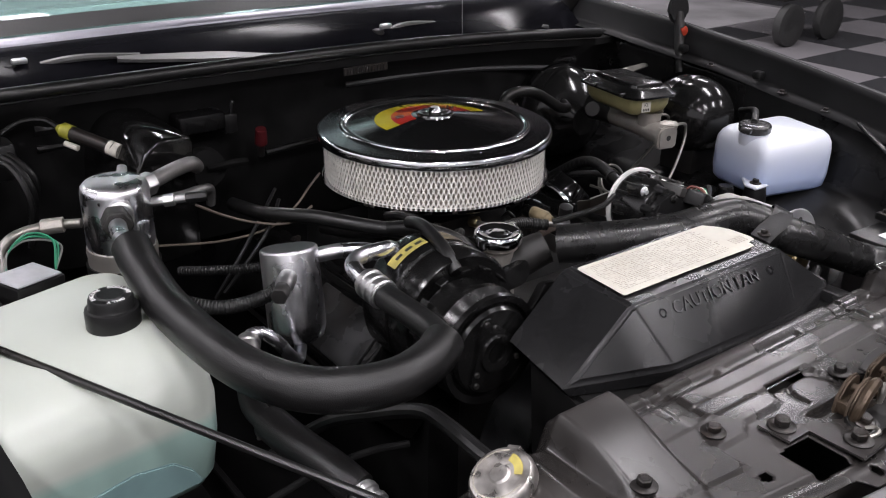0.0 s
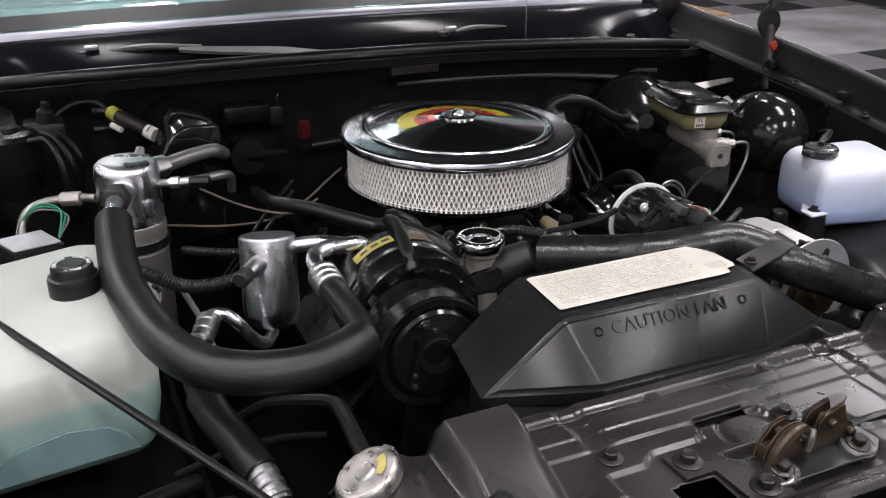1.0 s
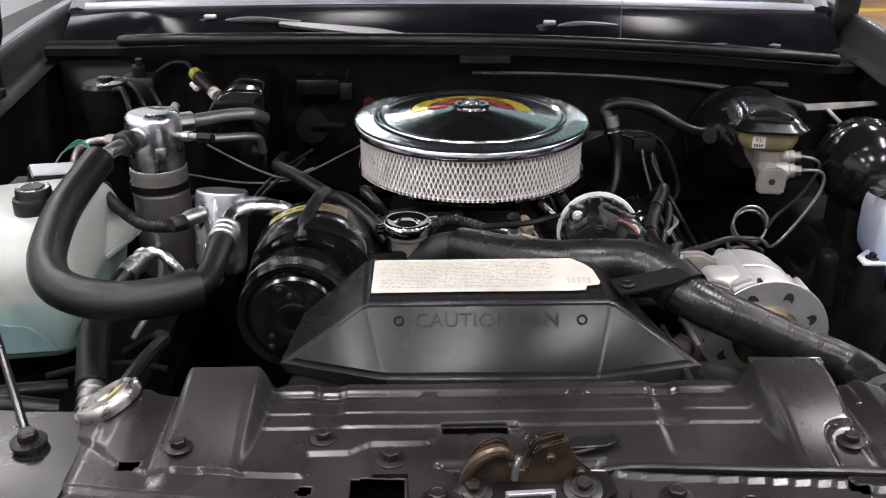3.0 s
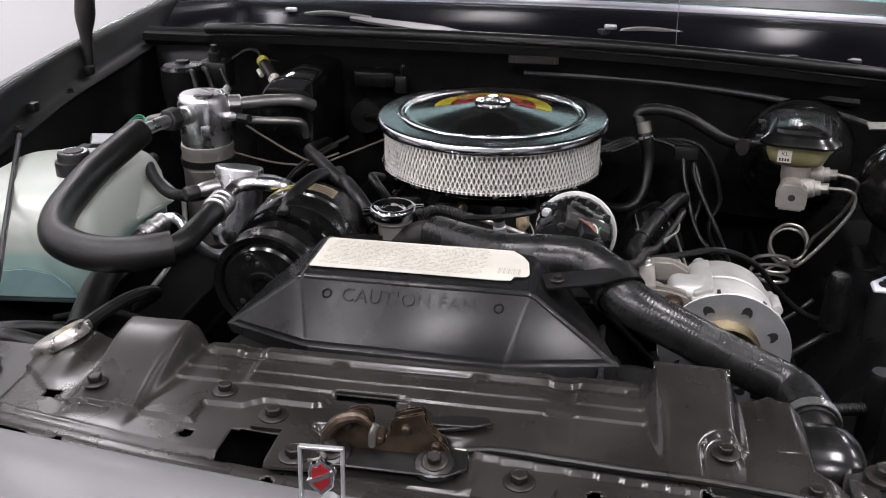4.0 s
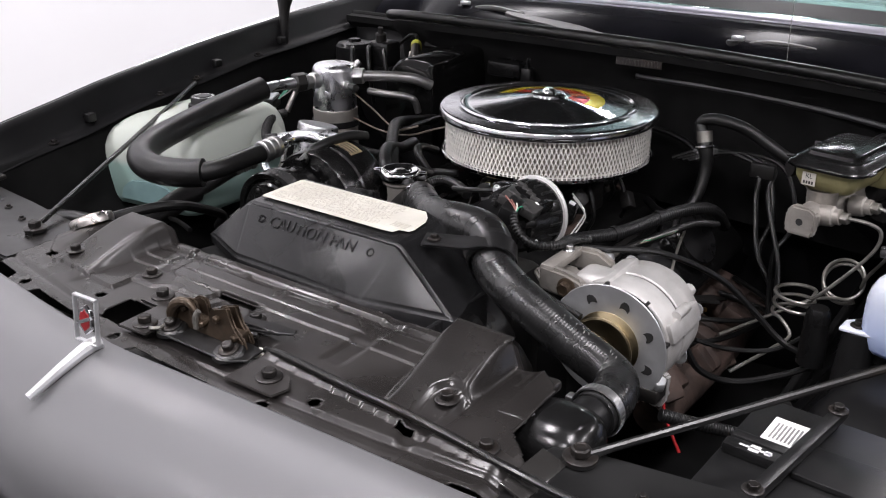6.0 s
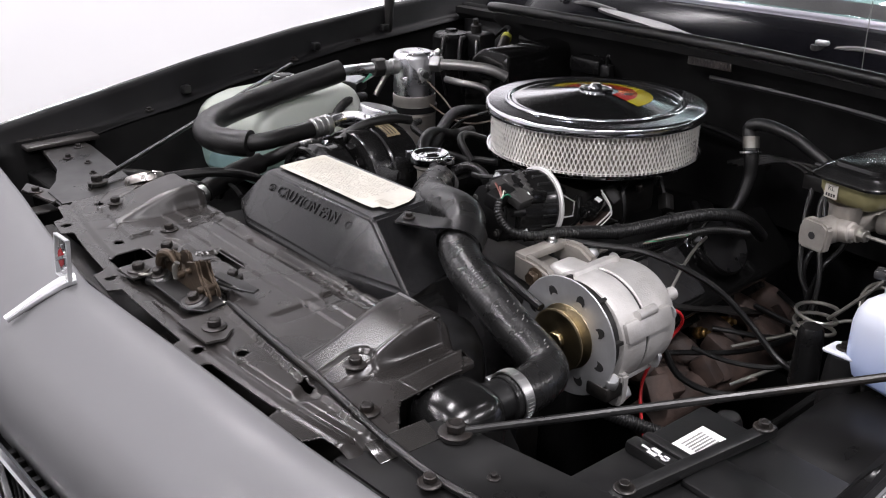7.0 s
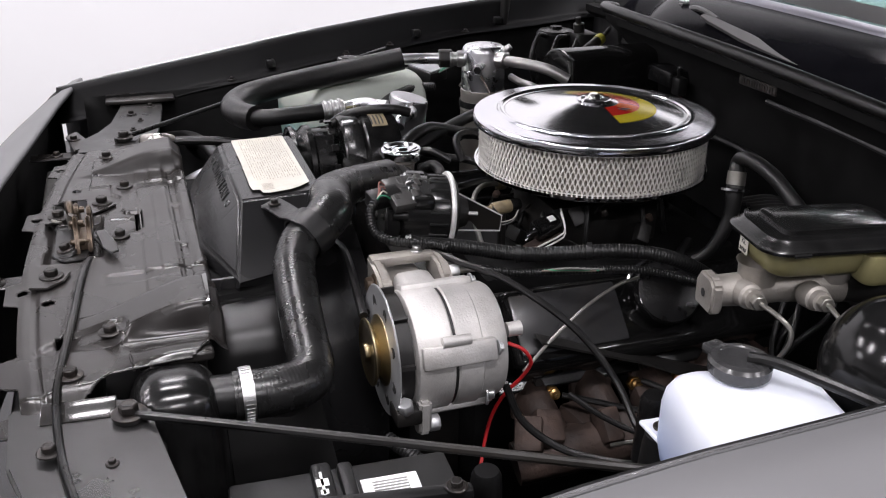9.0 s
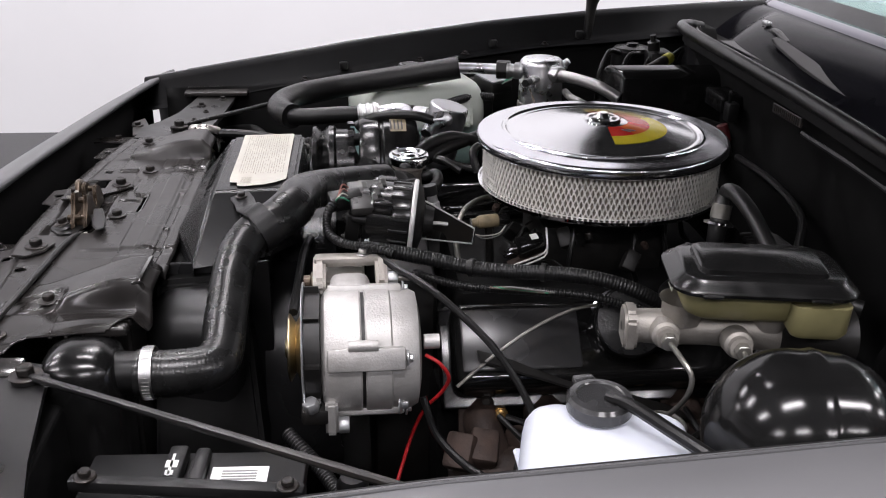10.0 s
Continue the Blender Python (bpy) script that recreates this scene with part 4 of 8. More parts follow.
def hood():
    """The open hood, hinged at the cowl, leaning up over the bay."""
    bm = B()
    m = pose(0, 0.45, 1.165, -47)
    sheet(bm, steps_of(-0.74, 0.74, 0.06), steps_of(-1.34, 0.0, 0.067),
          lambda x, y: m @ Vector((x, y, 0.02 - 0.03 * (x / 0.74) ** 4 - 0.04 * (y / 1.16) ** 4)))
    ob = part("hood", bm, PAINT, car, "raised charcoal hood, opened over the bay", smooth=60)
    thick(ob, 0.003)
    bm = B()
    for x0, x1, y0, y1 in ((-0.7, 0.7, -0.09, -0.01), (-0.7, 0.7, -1.27, -1.17), (-0.7, -0.6, -1.19, -0.05), (0.6, 0.7, -1.19, -0.05)):
        box(bm, x0, x1, y0, y1, -0.035, -0.01, 0.01, m=m)
    part("hood_frame", bm, SATIN, ob, "satin black inner hood frame", smooth=40)
    part("hood_liner", box(B(), -0.6, 0.6, -1.17, -0.09, -0.022, -0.010, 0.004, m=m), material("black_felt_liner", (0.012, 0.012, 0.012), 0.95), ob, "matt black hood liner")
    bm = B()
    tube(bm, [(-0.787, 0.18, 0.94), (-0.787, 0.185, 1.01), (-0.785, 0.19, 1.05), (-0.775, 0.20, 1.16)], [0.009, 0.012, 0.019, 0.016], 12)
    part("hood_hinge", bm, GRIME, ob, "black spring hood hinge")
    for s in (1,):
        # front arm with a rounded paddle and a coloured tab
        bm = B()
        prism(bm, [(-0.012, -0.05), (0.014, -0.05), (0.016, 0.0), (0.012, 0.06), (-0.010, 0.06), (-0.014, 0.0)], 0.006, m=pose(s * 0.787, 0.18, 0.915, 90, 0, 90))
        tube(bm, [(s * 0.772, 0.158, 0.90), (s * 0.780, 0.172, 0.94), (s * 0.790, 0.188, 0.985), (s * 0.795, 0.198, 1.02)], [0.010, 0.011, 0.011, 0.010], 12)
        tube(bm, [(s * 0.796, 0.200, 1.05), (s * 0.800, 0.203, 1.077), (s * 0.805, 0.212, 1.13), (s * 0.80, 0.22, 1.20)], [0.009, 0.010, 0.011, 0.011], 12)
        hinge = part("hood_hinge", bm, GRIME, ob, "black spring hood hinge")
        pad = [(0.021 * math.cos(a) * (1 - 0.12 * math.sin(a)), 0.033 * math.sin(a)) for a in [2 * math.pi * k / 28 for k in range(28)]]
        part("paddle", prism(B(), pad, 0.014, pose(s * 0.795, 0.205, 1.027, 90, 0, s * -30), 0.005, 3), PLASTIC, hinge, "rounded black paddle")
        part("tab", box(B(), -0.007, 0.007, -0.003, 0.003, -0.009, 0.009, 0.002, m=pose(s * 0.788, 0.172, 0.984, 10, s * -30, s * -30)), ORANGETAB, hinge, "small orange-red tab")
        # rear arm by the windshield's corner
        part("hood_hinge", tube(B(), [(s * 0.79, 0.56, 0.945), (s * 0.795, 0.54, 0.98), (s * 0.80, 0.525, 1.012), (s * 0.80, 0.52, 1.06), (s * 0.79, 0.50, 1.14)], [0.013, 0.018, 0.024, 0.025, 0.024], 16), GRIME, ob, "black rear hood hinge arm")
    return ob


hood()
# ---- engine and its fittings ----
def air_cleaner():
    e = empty("air_cleaner", (0, 0, 0.87), "round chrome air cleaner with a white pleated filter on the engine", "air cleaner")
    rim = [(0.1760, 0.9372), (0.1788, 0.9378), (0.1800, 0.9395), (0.1803, 0.9425), (0.1799, 0.9475), (0.1792, 0.9500), (0.1778, 0.9516), (0.1760, 0.9521)]
    rim += [(0.1745, 0.9522), (0.1680, 0.9524), (0.1600, 0.9527), (0.1520, 0.9530), (0.1462, 0.9533), (0.1450, 0.9538), (0.1440, 0.9550), (0.1432, 0.9566)]
    lid = [(0.1432, 0.9566), (0.1422, 0.9571), (0.1408, 0.9573), (0.1394, 0.9566), (0.1382, 0.9550), (0.1362, 0.9541), (0.131, 0.9543), (0.129, 0.9545), (0.09, 0.9600), (0.05, 0.9657), (0.022, 0.9696), (0.020, 0.9698), (0, 0.970)]
    SPUN = spun("spun_chrome", (0.78, 0.78, 0.80), 0.10, 0.75)
    RIMCHROME = spun("spun_chrome_rim", (0.76, 0.76, 0.80), 0.14, 0.6)
    lid_ob = part("lid", lathe(B(), lid, None, 128), SPUN, e, "chrome lid with a stepped rim", smooth=60)
    part("lid_rim", lathe(B(), rim, None, 128), RIMCHROME, lid_ob, "broad chrome rim", smooth=60)

    def z_at(r):
        return along(sorted(lid), r) if r < 0.13 else 0.956

    table = sorted([(r, z) for r, z in lid if r < 0.132])

    def band(name, r0, r1, a0, a1, mat, label=""):
        bm = B()
        n = max(2, int((a1 - a0) / 3))
        rs = [r0 + (r1 - r0) * k / 4 for k in range(5)]
        sheet(bm, [a0 + (a1 - a0) * k / n for k in range(n + 1)], rs,
              lambda a, r: (r * math.cos(radians(a)), r * math.sin(radians(a)), along(table, r) + 0.0006))
        part(name, bm, mat, lid_ob, label, smooth=180)

    band("decal_band", 0.067, 0.092, -4, 184, YELLOW, "yellow arc of the lid decal")
    for k, m in enumerate((RED, ORANGE, RED, ORANGE, RED, ORANGE)):
        a = -4 + 188 * k / 6
        band("decal_block", 0.036, 0.067, a, a + 188 / 6, RED if k in (0, 2, 3, 5) else ORANGE)
    for a in (22, 30, 150, 158):
        bm = B()
        box(bm, -0.0018, 0.0018, -0.009, 0.009, 0, 0.0004, m=axis((0.052 * math.cos(radians(a)), 0.052 * math.sin(radians(a)), along(table, 0.052) + 0.0009), (0, 0, 1), a - 70))
        part("decal_mark", bm, FLATBLACK, lid_ob)
    bm = B()
    lathe(bm, [(0, 0.980), (0.007, 0.980), (0.010, 0.977), (0.012, 0.9735), (0.022, 0.9725), (0.026, 0.9730), (0.0285, 0.9715), (0.029, 0.967), (0, 0.967)], Matrix.Diagonal((1, 0.92, 1, 1)), 32)
    nut = part("wing_nut", bm, CHROME, e, "chrome centre nut with dark recesses")
    # thin black pads paint the shade of the recesses on the nut
    for a in range(0, 360, 60):
        box_bm = box(B(), -0.0055, 0.0055, -0.0030, 0.0030, 0, 0.0006, m=axis((0.0175 * math.cos(radians(a)), 0.0161 * math.sin(radians(a)), 0.9728), (0, 0, 1), a + 90))
        part("recess", box_bm, FLATBLACK, nut)
    # pleated paper
    bm = B()
    n = 210
    lo, hi = [], []
    for k in range(2 * n):
        a, r = math.pi * k / n, 0.1668 if k % 2 else 0.1615
        lo.append(bm.verts.new((r * math.cos(a), r * math.sin(a), 0.880)))
        hi.append(bm.verts.new((r * math.cos(a), r * math.sin(a), 0.9395)))
    for k in range(2 * n):
        q = (k + 1) % (2 * n)
        bm.faces.new((lo[k], lo[q], hi[q], hi[k]))
    element = part("filter_element", bm, PAPER, e, "white pleated paper filter", smooth=0)
    # expanded metal cage
    cols, rows = 152, 7
    verts, faces = [], []

    def strand(p, q, w=0.00100):
        p, q = Vector(p), Vector(q)
        rad = Vector((p.x, p.y, 0)).normalized()
        s = (q - p).normalized().cross(rad) * w
        o = rad * 0.0014
        i = len(verts)
        verts.extend([p - s, p + s, q + s, q - s, p - s + o, p + s + o, q + s + o, q - s + o])
        faces.extend([(i + 4, i + 5, i + 6, i + 7), (i, i + 4, i + 7, i + 3), (i + 1, i + 2, i + 6, i + 5)])

    def node(k, j):
        a = 2 * math.pi * k / (2 * cols)
        return (0.1680 * math.cos(a), 0.1680 * math.sin(a), 0.8805 + 0.0585 * j / rows)

    for j in range(rows):
        for k in range(2 * cols):
            if (k + j) % 2 == 0:
                strand(node(k, j), node(k + 1, j + 1))
                strand(node(k, j), node(k - 1, j + 1))
    # the bonds between the diamonds lean out at the foot and catch the light
    for j in range(rows + 1):
        for k in range(2 * cols):
            if (k + j) % 2 == 0:
                p = Vector(node(k, j))
                rad = Vector((p.x, p.y, 0)).normalized()
                side = Vector((-rad.y, rad.x, 0)) * 0.0012
                lo, hi = p + rad * 0.0030 - Vector((0, 0, 0.0030)), p + rad * 0.0012 + Vector((0, 0, 0.0030))
                i = len(verts)
                verts.extend([lo - side, lo + side, hi + side, hi - side])
                faces.append((i, i + 1, i + 2, i + 3))
    me = bpy.data.meshes.new("filter_cage")
    me.from_pydata([tuple(v) for v in verts], [], faces)
    me.materials.append(MESHM)
    cage = new("filter_cage", me)
    cage.parent, cage.matrix_parent_inverse = e, e.matrix_world.inverted()
    tagged(cage, "diamond expanded metal cage", kind="stuff")
    for z in (0.8795, 0.9385):
        part("end_ring", lathe(B(), [(0.160, z - 0.001), (0.1685, z - 0.001), (0.1685, z + 0.001), (0.160, z + 0.001)], None, 96), MESHM, element)
    part("base_tray", lathe(B(), [(0, 0.862), (0.08, 0.862), (0.13, 0.868), (0.172, 0.871), (0.1765, 0.8745), (0.1765, 0.8785), (0.174, 0.8785), (0.173, 0.876), (0.16, 0.876), (0, 0.87)], None, 96), CHROME, e, "chrome base tray", smooth=50)
    part("throat", lathe(B(), [(0, 0.80), (0.066, 0.80), (0.066, 0.863), (0, 0.863)], None, 32), UNDER, e)


air_cleaner()


def fan_shroud():
    e = empty("fan_shroud", (-0.015, -0.48, 0.84), "black moulded fan shroud with a raised warning", "fan shroud")
    V = [(-0.122, -0.587, 0.855), (0.091, -0.591, 0.855),            # front foot
         (-0.140, -0.538, 0.911), (0.112, -0.541, 0.912),            # top front edge
         (-0.140, -0.432, 0.914), (0.110, -0.436, 0.915),            # top back edge
         (-0.224, -0.538, 0.846), (0.200, -0.560, 0.850),            # tips
         (-0.215, -0.430, 0.846), (0.178, -0.470, 0.846),            # side feet at the back
         (-0.140, -0.425, 0.84), (0.110, -0.43, 0.84),
         (-0.224, -0.538, 0.832), (0.200, -0.560, 0.832),
         (-0.122, -0.585, 0.836), (0.091, -0.599, 0.836)]           # skirt
    F = [(0, 1, 3, 2), (2, 3, 5, 4), (0, 2, 6), (1, 7, 3), (6, 2, 4, 8), (3, 7, 9, 5), (8, 4, 10), (5, 9, 11), (4, 5, 11, 10), (0, 6, 12, 14), (1, 15, 13, 7), (14, 15, 1, 0)]
    bm = B()
    solid(bm, V, F)
    bmesh.ops.bevel(bm, geom=[ed for ed in bm.edges if len(ed.link_faces) == 2 and all((v.co - Vector(V[2])).length < 1 for v in ed.verts)], offset=0.004, segments=3, affect="EDGES", clamp_overlap=True)
    cover = part("cover", bm, SHROUD, e, "grained black cover with sloping sides", smooth=25)
    # label on top
    q = [Vector(p) for p in ((-0.1345, -0.521, 0.9142), (0.1055, -0.523, 0.9152), (0.1065, -0.447, 0.9172), (-0.1325, -0.446, 0.9162))]
    bm = B()
    edge = [(0.0, 0.02), (0.012, 0.0), (0.45, 0.012), (0.86, 0.0), (0.925, 0.02), (0.935, 0.14), (0.99, 0.17), (1.0, 0.26), (0.985, 0.62), (0.955, 0.80), (0.90, 0.985), (0.5, 0.99), (0.015, 1.0), (0.0, 0.97)]
    lay = [q[0].lerp(q[1], u).lerp(q[3].lerp(q[2], u), v) for u, v in edge]
    lo, hi = [bm.verts.new(p) for p in lay], [bm.verts.new(p + Vector((0, 0, 0.0006))) for p in lay]
    bm.faces.new(hi)
    for k in range(len(lay)):
        bm.faces.new((lo[k], lo[k - 1], hi[k - 1], hi[k]))
    lab = part("label", bm, LABEL, e, "aged cream paper sticker with faded print", smooth=0)
    rnd = random.Random(4)
    for row in range(19):
        bm = B()
        v = 0.09 + 0.043 * row
        u = 0.03 + 0.02 * rnd.random()
        while u < 0.78:
            w = rnd.uniform(0.006, 0.028)
            if rnd.random() < 0.86:
                pts = []
                for uu, vv in ((u, v), (min(u + w, 0.82), v), (min(u + w, 0.82), v + 0.017), (u, v + 0.017)):
                    a, b = q[0].lerp(q[1], uu), q[3].lerp(q[2], uu)
                    pts.append(a.lerp(b, 1 - vv) + Vector((0, 0, 0.0009)))
                bm.faces.new([bm.verts.new(p) for p in pts])
            u += w + rnd.uniform(0.003, 0.009)
        part("print_line", bm, INK, lab, smooth=0, kind="stuff")
    bm = B()
    for k in range(14):
        u = 0.858 + 0.0075 * k
        w = 0.0025 if k % 3 else 0.005
        pts = []
        for uu, vv in ((u, 0.62), (u + w, 0.62), (u + w, 0.80), (u, 0.80)):
            a, b = q[0].lerp(q[1], uu), q[3].lerp(q[2], uu)
            pts.append(a.lerp(b, 1 - vv) + Vector((0, 0, 0.0009)))
        bm.faces.new([bm.verts.new(p) for p in pts])
    part("bar_mark", bm, INK, lab, smooth=0, kind="stuff")
    # raised words on the sloping front
    up = (Vector(V[2]) + Vector(V[3]) - Vector(V[0]) - Vector(V[1])).normalized()
    right = (Vector(V[1]) + Vector(V[3]) - Vector(V[0]) - Vector(V[2])).normalized()
    out = right.cross(up).normalized()
    up = out.cross(right)
    at = (Vector(V[2]) * 0.38 + Vector(V[3]) * 0.37 + Vector(V[0]) * 0.13 + Vector(V[1]) * 0.12) + out * 0.0010
    m = Matrix(((right.x, up.x, out.x, at.x), (right.y, up.y, out.y, at.y), (right.z, up.z, out.z, at.z), (0, 0, 0, 1)))
    text("raised_warning", "CAUTION FAN", 0.0212, m, SHROUD, e, 0.0007, label="raised moulded warning words", spacing=1.04)
    for x in (-0.102, 0.083):
        bm = B()
        lathe(bm, [(0.0035, 0), (0.0045, 0.0012), (0.0055, 0)], m @ Matrix.Translation((x + 0.013, 0, -0.0003)), 14)
        part("raised_mark", bm, SHROUD, e)
    # flange under the cover, down towards the radiator
    bm = B()
    solid(bm, [(-0.232, -0.600, 0.832), (0.215, -0.602, 0.832), (0.200, -0.50, 0.832), (-0.20, -0.448, 0.830),
               (-0.24, -0.60, 0.62), (0.36, -0.60, 0.62), (0.34, -0.47, 0.62), (-0.23, -0.50, 0.62)],
          [(0, 1, 2, 3), (0, 4, 5, 1), (1, 5, 6, 2), (2, 6, 7, 3), (3, 7, 4, 0)], 0.006)
    part("flange", bm, UNDER, e, smooth=30)
    bm = B()
    lathe(bm, [(0.215, -0.02), (0.215, 0.07), (0.222, 0.075), (0.222, 0.0)], axis((0.0, -0.46, 0.62), (0, 1, 0)), 64)
    part("fan_ring", bm, SHROUD, e)
    # rounded side lobe beside the radiator hose
    bm = B()
    loft(bm, [(0.19, 0.288, -0.612, -0.496, 0.03, 0.64, 0), (0.19, 0.290, -0.614, -0.492, 0.035, 0.72, 0), (0.19, 0.286, -0.612, -0.494, 0.036, 0.790, 0), (0.19, 0.274, -0.606, -0.500, 0.034, 0.812, 0), (0.19, 0.252, -0.592, -0.512, 0.03, 0.822, 0), (0.19, 0.230, -0.579, -0.523, 0.019, 0.825, 0)])
    part("side_lobe", bm, PLASTIC, e, "rounded gloss black lobe of the shroud", smooth=60)
    part("side_plate", box(B(), 0.184, 0.191, -0.600, -0.468, 0.60, 0.846, 0.003, 2), SHROUD, e, "flat side plate of the shroud", smooth=30)
    return e


fan_shroud()


def radiator():
    e = empty("radiator", (0, -0.64, 0.60), "black radiator behind the pressed panel", "radiator")
    part("core", box(B(), -0.33, 0.33, -0.665, -0.61, 0.40, 0.83, 0.004), GRIME, e, smooth=0)
    for s in (-1, 1):
        bm = B()
        box(bm, s * 0.388 - 0.044, s * 0.388 + 0.044, -0.690, -0.604, 0.42, 0.846 if s > 0 else 0.82, 0.032, 5)
        part("end_tank", bm, GLOSS, e, "gloss black radiator tank", smooth=60)
    bm = B()
    tube(bm, [(0.388, -0.64, 0.813), (0.393, -0.61, 0.813), (0.396, -0.575, 0.813)], 0.0225, 20)
    part("outlet", bm, PLASTIC, e)
    # pressure cap on the passenger tank
    c = Vector((-0.380, -0.618, 0.848))
    m = axis(c, (-0.46, 0.09, 0.88))
    part("cap_neck", lathe(B(), [(0, -0.03), (0.022, -0.03), (0.022, 0.0), (0.026, 0.002), (0, 0.002)], m, 28), BRASS, e)
    cap = part("cap", lathe(B(), [(0, 0.012), (0.008, 0.0125), (0.010, 0.0105), (0.022, 0.0115), (0.028, 0.011), (0.0305, 0.008), (0.031, 0.002), (0.0305, -0.003), (0.028, -0.003), (0.028, 0.004), (0, 0.005)], m, 40),
               WORNCHROME, e, "worn silver pressure cap with a yellow patch")
    bm = B()
    sheet(bm, [float(k) for k in range(9)], [0.014, 0.022], lambda a, r: m @ Vector((r * math.cos(radians(40 + a * 9)), r * math.sin(radians(40 + a * 9)), 0.0123)))
    part("warning_patch", bm, YELLOWLAB, cap, smooth=0)
    for k in range(22):
        a = radians(130 + k * 11.5)
        bm = B()
        box(bm, -0.0022, 0.0022, -0.0007, 0.0007, 0, 0.0003, m=m @ Matrix.Rotation(a, 4, "Z") @ Matrix.Translation((0.0245, 0, 0.0114)) @ Matrix.Rotation(radians(90), 4, "Z"))
        part("print_mark", bm, INK, cap, smooth=0)
    for k in (0, 3.14):
        part("cap_ear", box(B(), -0.007, 0.007, -0.004, 0.004, -0.002, 0.009, 0.002, m=m @ Matrix.Rotation(k + 0.6, 4, "Z") @ Matrix.Translation((0, 0.029, 0))), WORNCHROME, cap)
    part("brass_tab", box(B(), -0.006, 0.006, -0.012, 0.012, 0, 0.004, 0.001, m=axis((-0.345, -0.632, 0.842), (0.2, 0.1, 1), 30)), BRASS, e, "small brass drain tab")
    part("overflow_hose", tube(B(), [(-0.372, -0.605, 0.850), (-0.373, -0.576, 0.850), (-0.368, -0.52, 0.846), (-0.366, -0.475, 0.836), (-0.385, -0.42, 0.810), (-0.41, -0.36, 0.775), (-0.46, -0.33, 0.735)], 0.0078, 10), RUBBER, e, "thin black overflow hose")


radiator()


def radiator_hose():
    e = empty("upper_radiator_hose", (0.2, -0.48, 0.88), "thick black upper radiator hose with printed white marks", "radiator hose")
    pts = [(0.396, -0.592, 0.813), (0.396, -0.548, 0.812), (0.380, -0.512, 0.814), (0.325, -0.507, 0.837), (0.276, -0.504, 0.860), (0.236, -0.498, 0.877), (0.206, -0.483, 0.889), (0.187, -0.456, 0.899), (0.158, -0.437, 0.905), (0.118, -0.430, 0.904), (0.074, -0.414, 0.897), (0.025, -0.373, 0.886), (-0.03, -0.313, 0.872)]
    hose = part("hose", tube(B(), pts, [0.0250, 0.0248, 0.0240, 0.0238, 0.0238, 0.0240, 0.0250, 0.0270, 0.0272, 0.0260, 0.0255, 0.0255, 0.0255], 28, 14, ribs=0.00011, pitch=0.0038), BRAID, e, "ribbed black rubber")
    clamp_band("hose_clamp", (0.396, -0.579, 0.813), (0, 1, 0), 0.0262, e)
    # worn white weave marks along the top of the hose
    line = glide(pts, 14)
    rnd = random.Random(8)
    tick = B()
    box(tick, -0.0022, 0.0022, -0.0006, 0.0006, -0.0002, 0.0004)
    for i in range(30, 52):
        p, q = line[i], line[i + 1]
        w = (q - p).normalized()
        side = w.cross(Vector((0.25, -0.55, 0.8))).normalized()
        up = side.cross(w).normalized()
        for k in (-1, 1):
            if rnd.random() < 0.72:
                continue
            a = 0.30 * k + 0.25 + rnd.uniform(-0.12, 0.12)
            at = p + (up * math.cos(a) + side * math.sin(a)) * 0.0241 + w * rnd.uniform(-0.002, 0.002)
            bm = tick.copy()
            bm.transform(Matrix.Translation(at) @ Matrix((side, w, up)).transposed().to_4x4() @ Matrix.Rotation(radians(28 * k + rnd.uniform(-14, 14)), 4, "Z") @ Matrix.Diagonal((rnd.uniform(0.4, 1.0), 0.8, 1, 1)))
            part("print_tick", bm, GREYWIRE, hose, smooth=0)
    # support strap from the shroud, clamped round the bend
    bm = B()
    strip = [Vector(p) for p in ((0.122, -0.506, 0.9085), (0.150, -0.497, 0.9095), (0.178, -0.492, 0.9125), (0.196, -0.487, 0.918), (0.212, -0.476, 0.916), (0.224, -0.466, 0.902))]
    for z0, flip in ((0.0, False), (0.0022, True)):
        edge = []
        for k, p in enumerate(strip):
            d = (strip[min(k + 1, 5)] - strip[max(k - 1, 0)]).normalized()
            s = Vector((-d.y, d.x, 0.25)).normalized() * 0.0125
            edge.append((bm.verts.new(p - s + Vector((0, 0, z0))), bm.verts.new(p + s + Vector((0, 0, z0)))))
        for a, c in zip(edge, edge[1:]):
            bm.faces.new((a[0], c[0], c[1], a[1]) if flip else (a[1], c[1], c[0], a[0]))
    st = part("strap", bm, PLASTIC, e, "black steel strap that holds the hose")
    bolt("bolt", (0.135, -0.502, 0.9115), st, 0.0048)
    part("strap_loop", lathe(B(), [(0.0275, -0.012), (0.0295, -0.012), (0.0295, 0.012), (0.0275, 0.012)], axis((0.198, -0.472, 0.894), (-0.45, 0.75, 0.35)), 40), PLASTIC, e)


radiator_hose()


